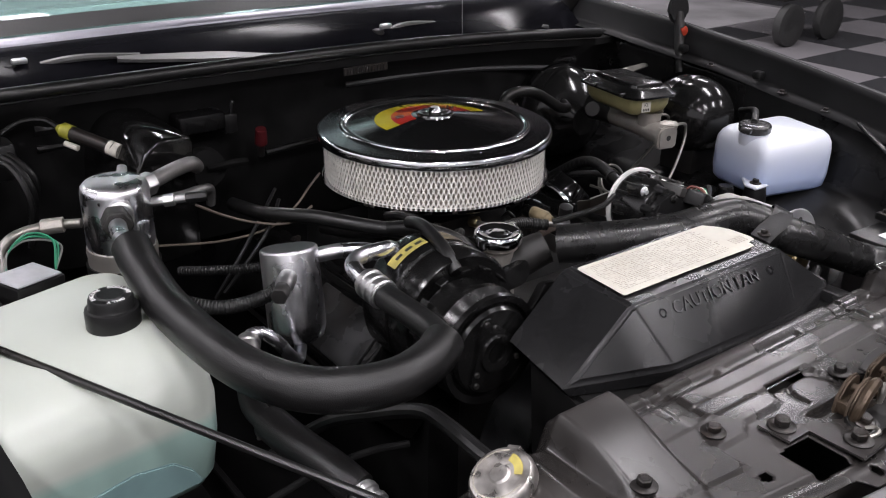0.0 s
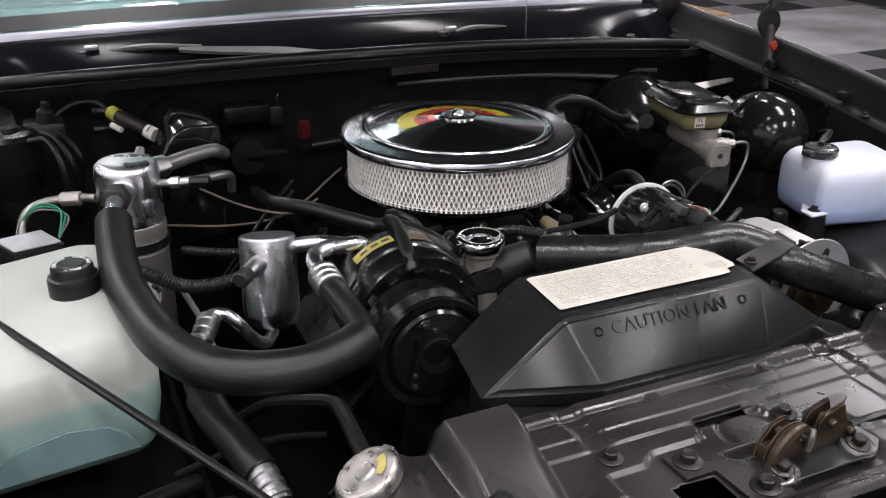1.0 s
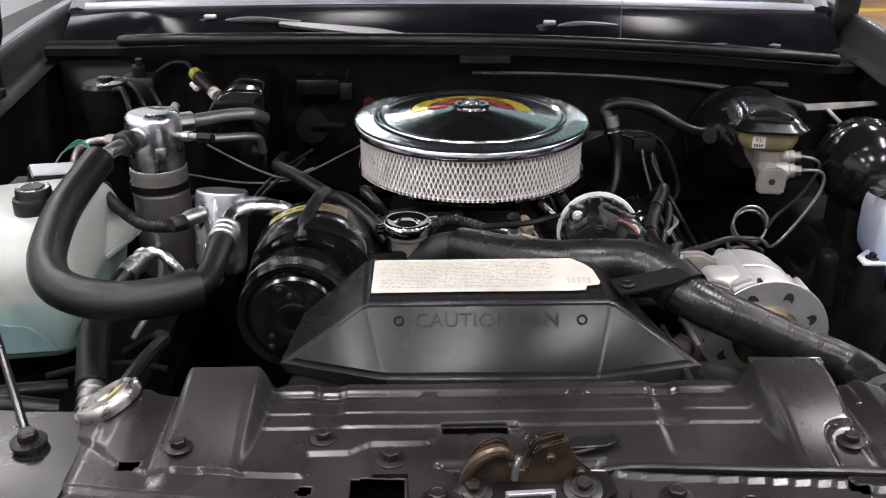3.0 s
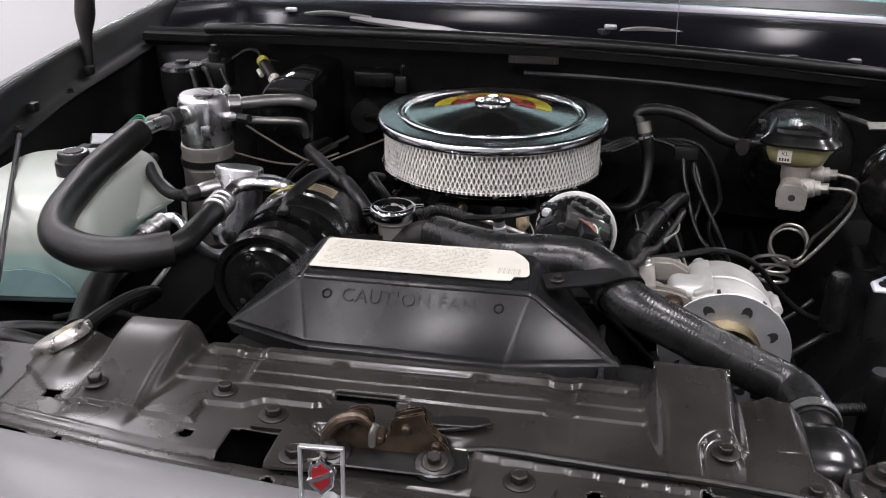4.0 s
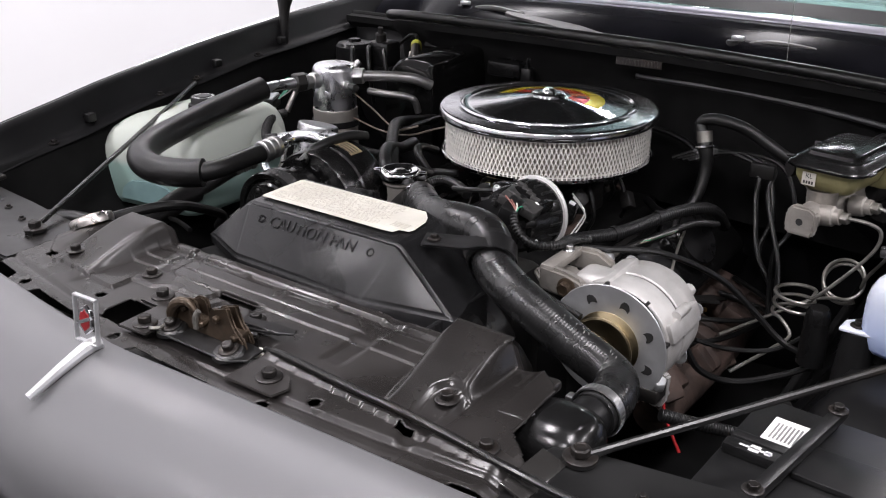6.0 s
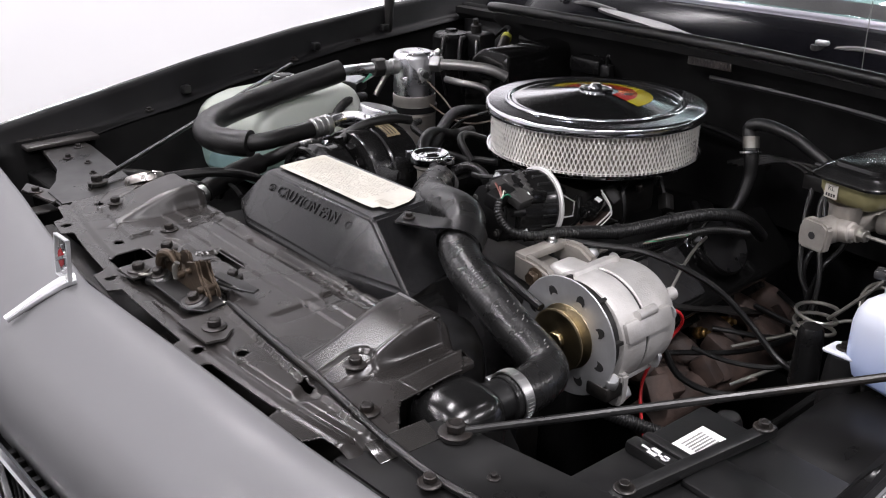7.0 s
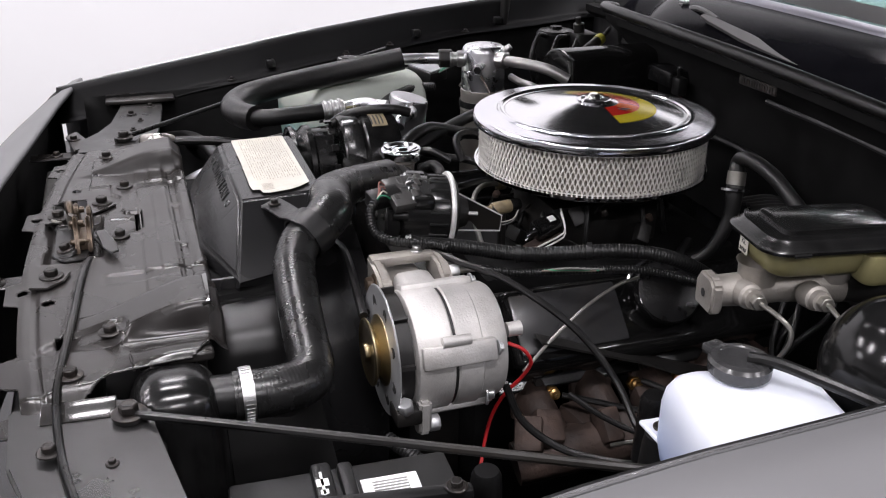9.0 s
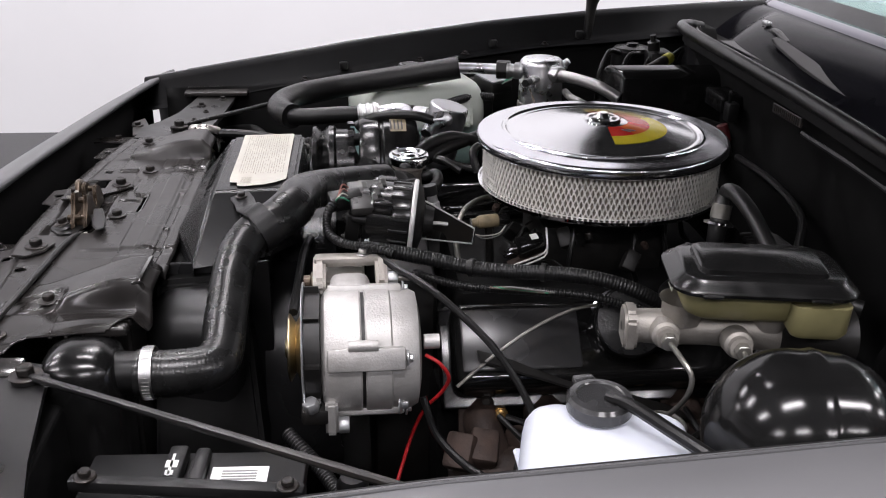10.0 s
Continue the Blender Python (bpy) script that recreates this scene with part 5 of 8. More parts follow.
def thermostat():
    e = empty("filler_neck", (-0.098, -0.27, 0.84), "chrome filler cap on a dull aluminium coolant neck", "filler neck")
    c = (-0.098, -0.272, 0)
    m = Matrix.Translation(c)
    part("neck", lathe(B(), [(0, 0.80), (0.024, 0.80), (0.022, 0.835), (0.020, 0.85), (0.021, 0.868), (0.026, 0.872), (0.026, 0.878), (0, 0.878)], m, 30), AGEDALU, e)
    cap = part("cap", lathe(B(), [(0, 0.8925), (0.008, 0.893), (0.010, 0.8915), (0.014, 0.8895), (0.020, 0.890), (0.025, 0.8935), (0.029, 0.8935), (0.0315, 0.891), (0.0318, 0.884), (0.030, 0.8785), (0.028, 0.8785)], m, 40), CHROME, e, "chrome pressure cap with two ears", smooth=50)
    for a in (20, 200):
        part("cap_ear", box(B(), -0.008, 0.008, -0.005, 0.005, 0.880, 0.892, 0.002, m=m @ Matrix.Rotation(radians(a), 4, "Z") @ Matrix.Translation((0.034, 0, 0))), CHROME, cap)
    part("housing", tube(B(), [(-0.098, -0.272, 0.83), (-0.06, -0.284, 0.852), (-0.035, -0.296, 0.864)], [0.024, 0.024, 0.022], 18), GRIME, e)
    part("bracket", prism(B(), [(-0.03, -0.01), (0.02, -0.012), (0.036, 0.0), (0.034, 0.016), (0.01, 0.012), (-0.026, 0.016)], 0.02, pose(-0.135, -0.325, 0.855, 70, 0, 10), 0.003), GLOSS, e, "black compressor bracket ear")
    part("bypass_hose", tube(B(), [(-0.07, -0.25, 0.865), (-0.05, -0.235, 0.875), (-0.02, -0.235, 0.873), (0.01, -0.25, 0.868)], 0.008, 10, ribs=0.0008), RUBBER, e)


thermostat()


def compressor():
    e = empty("ac_compressor", (-0.222, -0.33, 0.83), "gloss black air conditioning compressor with a yellow label", "compressor")
    m = axis((-0.215, -0.345, 0.835), (0, 1, 0))
    body = part("body", lathe(B(), [(0, 0.0), (0.078, 0.0), (0.0815, 0.006), (0.0815, 0.03), (0.079, 0.033), (0.079, 0.036), (0.0815, 0.039), (0.0815, 0.085), (0.078, 0.093), (0.05, 0.10), (0, 0.10)], m, 64), WORNBLACK, e)
    m2 = axis((-0.229, -0.425, 0.832), (0, 1, 0))
    part("pulley", lathe(B(), [(0, 0.012), (0.056, 0.012), (0.058, 0.006), (0.066, 0.004), (0.0675, 0.010), (0.058, 0.020), (0.0675, 0.030), (0.0675, 0.038), (0.062, 0.042), (0.062, 0.07), (0, 0.07)], m2, 56), WORNBLACK, e, "grooved black clutch pulley")
    cl = part("clutch_plate", lathe(B(), [(0, 0.004), (0.012, 0.004), (0.012, -0.004), (0.016, -0.006), (0.022, -0.006), (0.024, 0.002), (0.050, 0.002), (0.053, 0.006), (0.053, 0.013), (0, 0.013)], m2, 48), WORNBLACK, e)
    star = []
    for k in range(3):
        a = radians(70 + 120 * k)
        star += [(0.047 * math.cos(a - 0.16), 0.047 * math.sin(a - 0.16)), (0.050 * math.cos(a), 0.050 * math.sin(a)), (0.047 * math.cos(a + 0.16), 0.047 * math.sin(a + 0.16)),
                 (0.025 * math.cos(a + 1.05), 0.025 * math.sin(a + 1.05))]
    arm = part("drive_plate", prism(B(), star, 0.004, m2 @ Matrix.Translation((0, 0, -0.0025)), 0.001, 1), WORNBLACK, cl, "three-armed drive plate")
    for k in range(3):
        for r, da in ((0.043, 0.0), (0.033, 0.25)):
            a = radians(70 + 120 * k) + da
            part("rivet", lathe(B(), [(0, 0.003), (0.0028, 0.0025), (0.0038, 0), (0, 0)], axis(m2 @ Vector((r * math.cos(a), r * math.sin(a), -0.0025)), (0, -1, 0)), 10), GRIME, arm)
    for k in range(14):
        a = radians(k * 360 / 14)
        part("coil_tab", box(B(), -0.006, 0.006, -0.012, 0.0, 0.070, 0.0735, 0.001, 1, m=Matrix.Translation((-0.222, -0.352, 0.834)) @ Matrix.Rotation(a, 4, "Y")), WORNBLACK, body)

    def wrap(name, a0, a1, y0, y1, mat, label=""):
        bm = B()
        sheet(bm, steps_of(a0, a1, 3), [y0, y1], lambda a, y: (-0.215 + 0.0822 * math.sin(radians(a)), y, 0.835 + 0.0822 * math.cos(radians(a))))
        return part(name, bm, mat, body, label, smooth=180)

    lab = wrap("label", -44, -6, -0.292, -0.275, YELLOWLAB, "worn yellow sticker round the body")
    wrap("label_patch", 2, 30, -0.296, -0.270, TAN, "worn tan sticker with print")
    for y0 in (-0.296, -0.290, -0.284, -0.278):
        bm = B()
        sheet(bm, steps_of(8, 27, 3), [y0, y0 + 0.0025], lambda a, y: (-0.215 + 0.0825 * math.sin(radians(a)), y, 0.835 + 0.0825 * math.cos(radians(a))))
        part("print_line", bm, FLATBLACK, body, smooth=180)
    for a0 in (-37, -26, -16):
        bm = B()
        sheet(bm, steps_of(a0, a0 + 7, 3), [-0.286, -0.281], lambda a, y: (-0.215 + 0.0825 * math.sin(radians(a)), y, 0.835 + 0.0825 * math.cos(radians(a))))
        part("print_line", bm, FLATBLACK, body, smooth=180)
    part("mount_bracket", prism(B(), [(-0.05, -0.08), (0.05, -0.09), (0.07, 0.0), (0.055, 0.05), (0.03, 0.055), (-0.02, -0.02)], 0.012, pose(-0.13, -0.352, 0.80, 90, 0, 0), 0.003), WORNBLACK, e)
    return e


compressor()


def ac_lines():
    e = empty("ac_suction_hose", (-0.5, -0.3, 0.9), "thick matt black foam-covered suction hose, looped over the bay", "hose")
    loop = [(-0.524, -0.142, 0.933), (-0.529, -0.19, 0.924), (-0.532, -0.26, 0.913), (-0.525, -0.33, 0.904), (-0.511, -0.395, 0.897), (-0.483, -0.448, 0.893), (-0.442, -0.477, 0.891), (-0.395, -0.485, 0.890), (-0.352, -0.474, 0.891), (-0.326, -0.458, 0.892)]
    part("foam_sleeve", tube(B(), loop, 0.0218, 28, 12), FOAM, e)
    part("hose", tube(B(), [(-0.345, -0.470, 0.891), (-0.328, -0.455, 0.892), (-0.320, -0.430, 0.893), (-0.320, -0.390, 0.895), (-0.321, -0.345, 0.896)], 0.0145, 20), RUBBER, e)
    crimp("ferrule", (-0.321, -0.345, 0.896), (-0.321, -0.308, 0.899), 0.0160, e)
    part("pipe", tube(B(), [(-0.321, -0.312, 0.899), (-0.322, -0.290, 0.903), (-0.316, -0.272, 0.906), (-0.298, -0.263, 0.908), (-0.272, -0.262, 0.908), (-0.255, -0.260, 0.904), (-0.245, -0.258, 0.890)], 0.0100, 16), POLISHED, e, "bent polished aluminium pipe")
    part("pipe", tube(B(), [(-0.524, -0.15, 0.932), (-0.522, -0.105, 0.931), (-0.516, -0.075, 0.931), (-0.507, -0.045, 0.931)], 0.0105, 14), POLISHED, e)
    hexnut("nut", (-0.514, -0.070, 0.931), (-0.508, -0.044, 0.931), 0.019, e, GRIME)
    # muffler can
    c = empty("ac_muffler", (-0.354, -0.195, 0.80), "brushed aluminium muffler can beside the compressor", "muffler can")
    m = axis((-0.3565, -0.204, 0.802), (0.006, 0.024, 0.1))
    can = part("can", lathe(B(), [(0, -0.016), (0.022, -0.014), (0.031, -0.008), (0.0352, 0.004), (0.0355, 0.012), (0.0352, 0.099), (0.0345, 0.1018), (0.0330, 0.1032), (0.0305, 0.1030), (0, 0.1025)], m, 40), CANALU, c, smooth=50)
    part("outlet_pipe", tube(B(), [(-0.33, -0.185, 0.884), (-0.305, -0.190, 0.886), (-0.285, -0.200, 0.888), (-0.262, -0.222, 0.890), (-0.245, -0.232, 0.880)], 0.0095, 14), POLISHED, c)
    part("switch_boss", lathe(B(), [(0, 0.02), (0.009, 0.02), (0.011, 0.012), (0.011, -0.01), (0, -0.01)], axis((-0.378, -0.224, 0.882), (-0.62, -0.75, 0.0)), 16), BRUSHED, c)
    part("switch", prism(B(), ring_of(0.0105, 6), 0.02, axis((-0.391, -0.240, 0.882), (-0.62, -0.75, 0.0)), 0.001, 1), GRIME, c, "black hex pressure switch")
    part("lower_pipe", tube(B(), [(-0.357, -0.205, 0.803), (-0.360, -0.215, 0.785), (-0.374, -0.235, 0.782), (-0.392, -0.250, 0.800), (-0.408, -0.254, 0.824), (-0.422, -0.248, 0.838), (-0.437, -0.246, 0.840), (-0.450, -0.258, 0.834)], 0.0078, 12), POLISHED, c, "hooked aluminium pipe")
    # liquid hose down to the condenser
    d = empty("ac_discharge_hose", (-0.45, -0.40, 0.80), "black discharge hose running down to the condenser", "hose")
    crimp("ferrule", (-0.442, -0.250, 0.838), (-0.462, -0.286, 0.826), 0.0125, d)
    part("hose", tube(B(), [(-0.460, -0.283, 0.827), (-0.478, -0.33, 0.806), (-0.470, -0.40, 0.80), (-0.455, -0.455, 0.792), (-0.446, -0.49, 0.783)], 0.0125, 14), RUBBER, d)
    part("foam_sleeve", tube(B(), [(-0.475, -0.36, 0.803), (-0.468, -0.405, 0.799), (-0.455, -0.455, 0.792), (-0.447, -0.487, 0.784)], 0.019, 18), FOAM, d)
    crimp("ferrule", (-0.446, -0.487, 0.784), (-0.440, -0.528, 0.772), 0.0145, d)
    part("pipe", tube(B(), [(-0.440, -0.527, 0.772), (-0.436, -0.56, 0.762), (-0.435, -0.60, 0.74), (-0.43, -0.66, 0.70)], 0.009, 12), BRUSHED, d)
    part("crossover_pipe", tube(B(), [(-0.37, -0.46, 0.79), (-0.41, -0.45, 0.792), (-0.46, -0.44, 0.785), (-0.52, -0.43, 0.765)], 0.0038, 10), UNDER, d)


ac_lines()


def accumulator():
    e = empty("ac_accumulator", (-0.488, 0.015, 0.78), "polished aluminium accumulator canister with brass and steel fittings", "accumulator")
    m = Matrix.Translation((-0.488, 0.014, 0))
    part("head", lathe(B(), [(0, 0.9590), (0.030, 0.9590), (0.036, 0.9575), (0.0405, 0.953), (0.042, 0.946), (0.0425, 0.880), (0.0415, 0.872), (0, 0.872)], m, 48), POLISHED, e, "polished domed upper half", smooth=50)
    part("canister", lathe(B(), [(0, 0.872), (0.0435, 0.872), (0.0445, 0.866), (0.0435, 0.860), (0.0435, 0.835), (0.0445, 0.832), (0.0435, 0.829), (0.0435, 0.70), (0.035, 0.69), (0, 0.69)], m, 48), PATINA, e, "stained dull lower canister")
    part("strap_band", lathe(B(), [(0.0438, 0.838), (0.0465, 0.838), (0.0465, 0.850), (0.0438, 0.850)], m, 48), PLASTIC, e)
    # outlet boss to the suction hose
    part("boss", lathe(B(), [(0.0, 0.0), (0.016, 0.0), (0.016, 0.014), (0.013, 0.016), (0.013, 0.022), (0.015, 0.024), (0.015, 0.03), (0, 0.03)], axis((-0.496, -0.022, 0.931), (-0.25, -0.96, 0)), 22), BRUSHED, e)
    hexnut("nut", (-0.452, 0.030, 0.936), (-0.432, 0.040, 0.936), 0.0165, e, BRUSHED)
    part("inlet_pipe", tube(B(), [(-0.436, 0.038, 0.936), (-0.405, 0.060, 0.936), (-0.375, 0.082, 0.934), (-0.352, 0.098, 0.930), (-0.335, 0.125, 0.915)], 0.0105, 14), DULLPIPE, e, "dull aluminium inlet pipe")
    part("service_port", tube(B(), [(-0.452, 0.0, 0.925), (-0.43, -0.014, 0.928), (-0.412, -0.024, 0.930)], 0.0055, 10), BRUSHED, e)
    hexnut("nut", (-0.436, -0.011, 0.927), (-0.424, -0.018, 0.929), 0.0085, e)
    hexnut("port_cap", (-0.412, -0.024, 0.930), (-0.388, -0.037, 0.932), 0.0072, e, PLASTIC)
    part("top_valve", lathe(B(), [(0, 0.022), (0.006, 0.021), (0.007, 0.012), (0.010, 0.010), (0.010, 0.0), (0, 0)], axis((-0.468, 0.046, 0.944), (0.3, 0.6, 0.6)), 16), BRUSHED, e)
    part("flat", box(B(), -0.008, 0.008, -0.003, 0.003, -0.012, 0.012, 0.002, m=axis((-0.470, -0.026, 0.900), (0, 0, 1), 20)), POLISHED, e)
    # thin pipe with nut on the far side
    part("side_pipe", tube(B(), [(-0.530, 0.030, 0.905), (-0.555, 0.046, 0.903), (-0.59, 0.055, 0.900), (-0.615, 0.053, 0.892), (-0.627, 0.045, 0.875), (-0.63, 0.02, 0.84)], 0.0062, 12), STEELTUBE, e)
    hexnut("nut", (-0.548, 0.040, 0.904), (-0.573, 0.052, 0.902), 0.0105, e, AGEDALU)
    part("heater_pipe", tube(B(), [(-0.43, 0.05, 0.905), (-0.39, 0.05, 0.905), (-0.355, 0.06, 0.904), (-0.338, 0.075, 0.895), (-0.335, 0.085, 0.87)], 0.0068, 12), DULLPIPE, e, "bent aluminium pipe")


accumulator()


def alternator():
    e = empty("alternator", (0.332, -0.36, 0.74), "cast aluminium alternator with a slotted steel fan", "alternator")
    c = Vector((0.328, 0, 0.793))
    m = axis((c.x, -0.402, c.z), (0, 1, 0)) @ Matrix.Diagonal((1, 1, 0.93, 1))
    body = part("front_case", lathe(B(), [(0, 0.0), (0.060, 0.0), (0.068, 0.005), (0.0700, 0.010), (0.0700, 0.046), (0.0685, 0.048), (0, 0.048)], m, 64), CASTALU, e)
    part("stator_gap", lathe(B(), [(0.0675, 0.047), (0.0675, 0.053)], m, 64), GRIME, e)
    rear = part("rear_case", lathe(B(), [(0, 0.052), (0.0685, 0.052), (0.0700, 0.054), (0.0700, 0.082), (0.0675, 0.084), (0.0675, 0.108), (0.064, 0.115), (0.045, 0.119), (0, 0.119)], m, 64), CASTALU, e)
    # fan with slots and teeth
    fan_bm = B()
    mf = axis((c.x + 0.001, -0.4215, c.z + 0.006), (0, 1, 0))
    lathe(fan_bm, [(0.030, -0.0010), (0.0735, -0.0010), (0.0745, 0.0), (0.0735, 0.0012), (0.030, 0.0012)], mf, 64)
    fan = part("fan", fan_bm, ZINC, e, "zinc plated cooling fan")
    for k in range(8):
        a = 2 * math.pi * (k + 0.45) / 8
        bm = B()
        pts = [(0.0500 + 0.0125 * u, 0.0062 * v) for u, v in ((0.05, -0.9), (0.55, -1.0), (0.9, -0.7), (1.0, -0.1), (0.85, 0.55), (0.45, 1.0), (0.05, 0.95), (0.25, 0.35), (0.25, -0.35))]
        pts = [(x * math.cos(a) - y * math.sin(a), x * math.sin(a) + y * math.cos(a)) for x, y in pts]
        prism(bm, pts, 0.0005, mf @ Matrix.Translation((0, 0, -0.0017)))
        # black plate on the fan's face, the dark of an open slot painted on
        part("vent_slot", bm, FLATBLACK, fan, smooth=0)
        bm = B()
        box(bm, -0.002, 0.002, 0.034, 0.071, 0.001, 0.018, m=mf @ Matrix.Rotation(a + 0.25, 4, "Z"))
        part("blade", bm, GRIME, fan, smooth=0)
    part("fan_shroud", lathe(B(), [(0.050, 0.0014), (0.064, 0.0014), (0.064, 0.0190), (0.050, 0.0190)], mf, 48), GRIME, fan)
    part("pulley", lathe(B(), [(0, -0.016), (0.012, -0.016), (0.016, -0.0145), (0.030, -0.0165), (0.0365, -0.0175), (0.0385, -0.0165), (0.0385, -0.0150), (0.028, -0.0090), (0.0385, -0.0030), (0.0405, -0.0020), (0.0405, -0.0006), (0.039, 0.0), (0, 0)], mf, 48), BRASS, e, "gold zinc plated pulley", smooth=30)
    part("shaft_nut", prism(B(), ring_of(0.0115, 6), 0.008, mf @ Matrix.Translation((0, 0, -0.0215)), 0.001, 1), BRASS, e)
    # lugs, ribs and mounting ear
    for a, r in ((20, 0.011), (112, 0.010), (205, 0.010), (300, 0.011)):
        q = Vector((c.x + 0.0685 * math.cos(radians(a)), 0, c.z + 0.0685 * math.sin(radians(a))))
        bm = B()
        box(bm, -0.013, 0.013, -0.045, 0.040, -0.010, 0.006, 0.004, 2, m=Matrix.Translation((q.x, -0.350, q.z)) @ Matrix.Rotation(radians(90 - a), 4, "Y"))
        lug = part("case_lug", bm, CASTALU, e, smooth=40)
        bolt("lug_screw", (q.x, -0.309, q.z), lug, 0.005, (0, 1, 0), ZINC)
    # slotted foot with the clamp bolt below
    part("mount_foot", prism(B(), [(-0.014, 0.0), (0.014, 0.0), (0.012, -0.040), (0.004, -0.046), (-0.006, -0.046), (-0.014, -0.038)], 0.014, pose(0.385, -0.385, 0.765, 90, 0, 0), 0.003), CASTALU, e, smooth=40)
    part("foot_bolt", prism(B(), ring_of(0.010, 6), 0.012, axis((0.385, -0.385, 0.730), (0, 1, 0)), 0.001, 1), ZINC, e)
    bm = B()
    tube(bm, [(0.391, -0.372, 0.832), (0.391, -0.340, 0.832)], 0.0062, 14, 1)
    part("screw_boss", bm, CASTALU, rear)
    part("mount_ear", box(B(), 0.262, 0.318, -0.392, -0.345, 0.815, 0.863, 0.012, 4), CASTALU, e)
    br = empty("alternator_bracket", (0.27, -0.38, 0.87), "dull aluminium bracket bolted over the alternator", "bracket")
    bm = B()
    prism(bm, [(0.226, 0.837), (0.262, 0.833), (0.284, 0.837), (0.290, 0.849), (0.284, 0.861), (0.264, 0.867), (0.226, 0.871)], 0.015, Matrix(((1, 0, 0, 0), (0, 0, -1, -0.396), (0, 1, 0, 0), (0, 0, 0, 1))), 0.004)
    box(bm, 0.226, 0.246, -0.410, -0.324, 0.859, 0.871, 0.004)
    prism(bm, [(0.226, 0.841), (0.266, 0.841), (0.290, 0.849), (0.292, 0.859), (0.270, 0.871), (0.226, 0.871)], 0.014, Matrix(((1, 0, 0, 0), (0, 0, -1, -0.324), (0, 1, 0, 0), (0, 0, 0, 1))), 0.004)
    part("bracket_arm", bm, AGEDALU, br)
    bm = B()
    prism(bm, [(0.205, -0.385), (0.225, -0.406), (0.268, -0.412), (0.275, -0.38), (0.25, -0.35), (0.215, -0.35)], 0.010, Matrix.Translation((0, 0, 0.841)), 0.003)
    part("bracket_plate", bm, AGEDALU, br)
    bolt("bolt", (0.266, -0.4115, 0.850), br, 0.0095, (0, -1, 0), LATCHM, 1.3)
    part("long_bolt", prism(B(), ring_of(0.008, 6), 0.012, axis((0.274, -0.324, 0.857), (0, 1, 0)), 0.001, 1), ZINC, br)
    part("stud_end", tube(B(), [(0.274, -0.314, 0.857), (0.274, -0.292, 0.857)], 0.0045, 10, 1), STEELTUBE, br)
    bolt("bolt", (0.236, -0.352, 0.871), br, 0.0055, (0, 0, 1), BRUSHED, 1.3)
    # lower pivot with bolt
    bm = B()
    box(bm, 0.365, 0.398, -0.425, -0.395, 0.738, 0.757, 0.004)
    part("adjuster", bm, GRIME, e)
    part("adjuster_bolt", prism(B(), ring_of(0.009, 6), 0.014, axis((0.392, -0.412, 0.756), (0.3, -0.3, 1)), 0.001, 1), ZINC, e)
    for y in (-0.325,):
        bolt("case_bolt", (0.378, y + 0.01, 0.752), e, 0.008, (0.3, 1, 0), ZINC)
    part("stud", tube(B(), [(0.368, -0.289, 0.822), (0.368, -0.272, 0.822)], 0.0085, 12, 1), CASTALU, e)
    # belt
    part("drive_belt", tube(B(), [(0.298, -0.434, 0.828), (0.18, -0.425, 0.850), (0.08, -0.42, 0.83)], 0.0055, 8), RUBBER, None, "black rubber drive belt on the alternator pulley", category="belt")
    w = part("alternator_wire", tube(B(), [(0.370, -0.287, 0.806), (0.380, -0.272, 0.800), (0.380, -0.262, 0.782), (0.370, -0.268, 0.758), (0.360, -0.286, 0.730), (0.356, -0.300, 0.695), (0.372, -0.315, 0.655), (0.40, -0.33, 0.62)], 0.0022, 10), REDWIRE, None, "red insulated alternator wire", category="wire")


alternator()


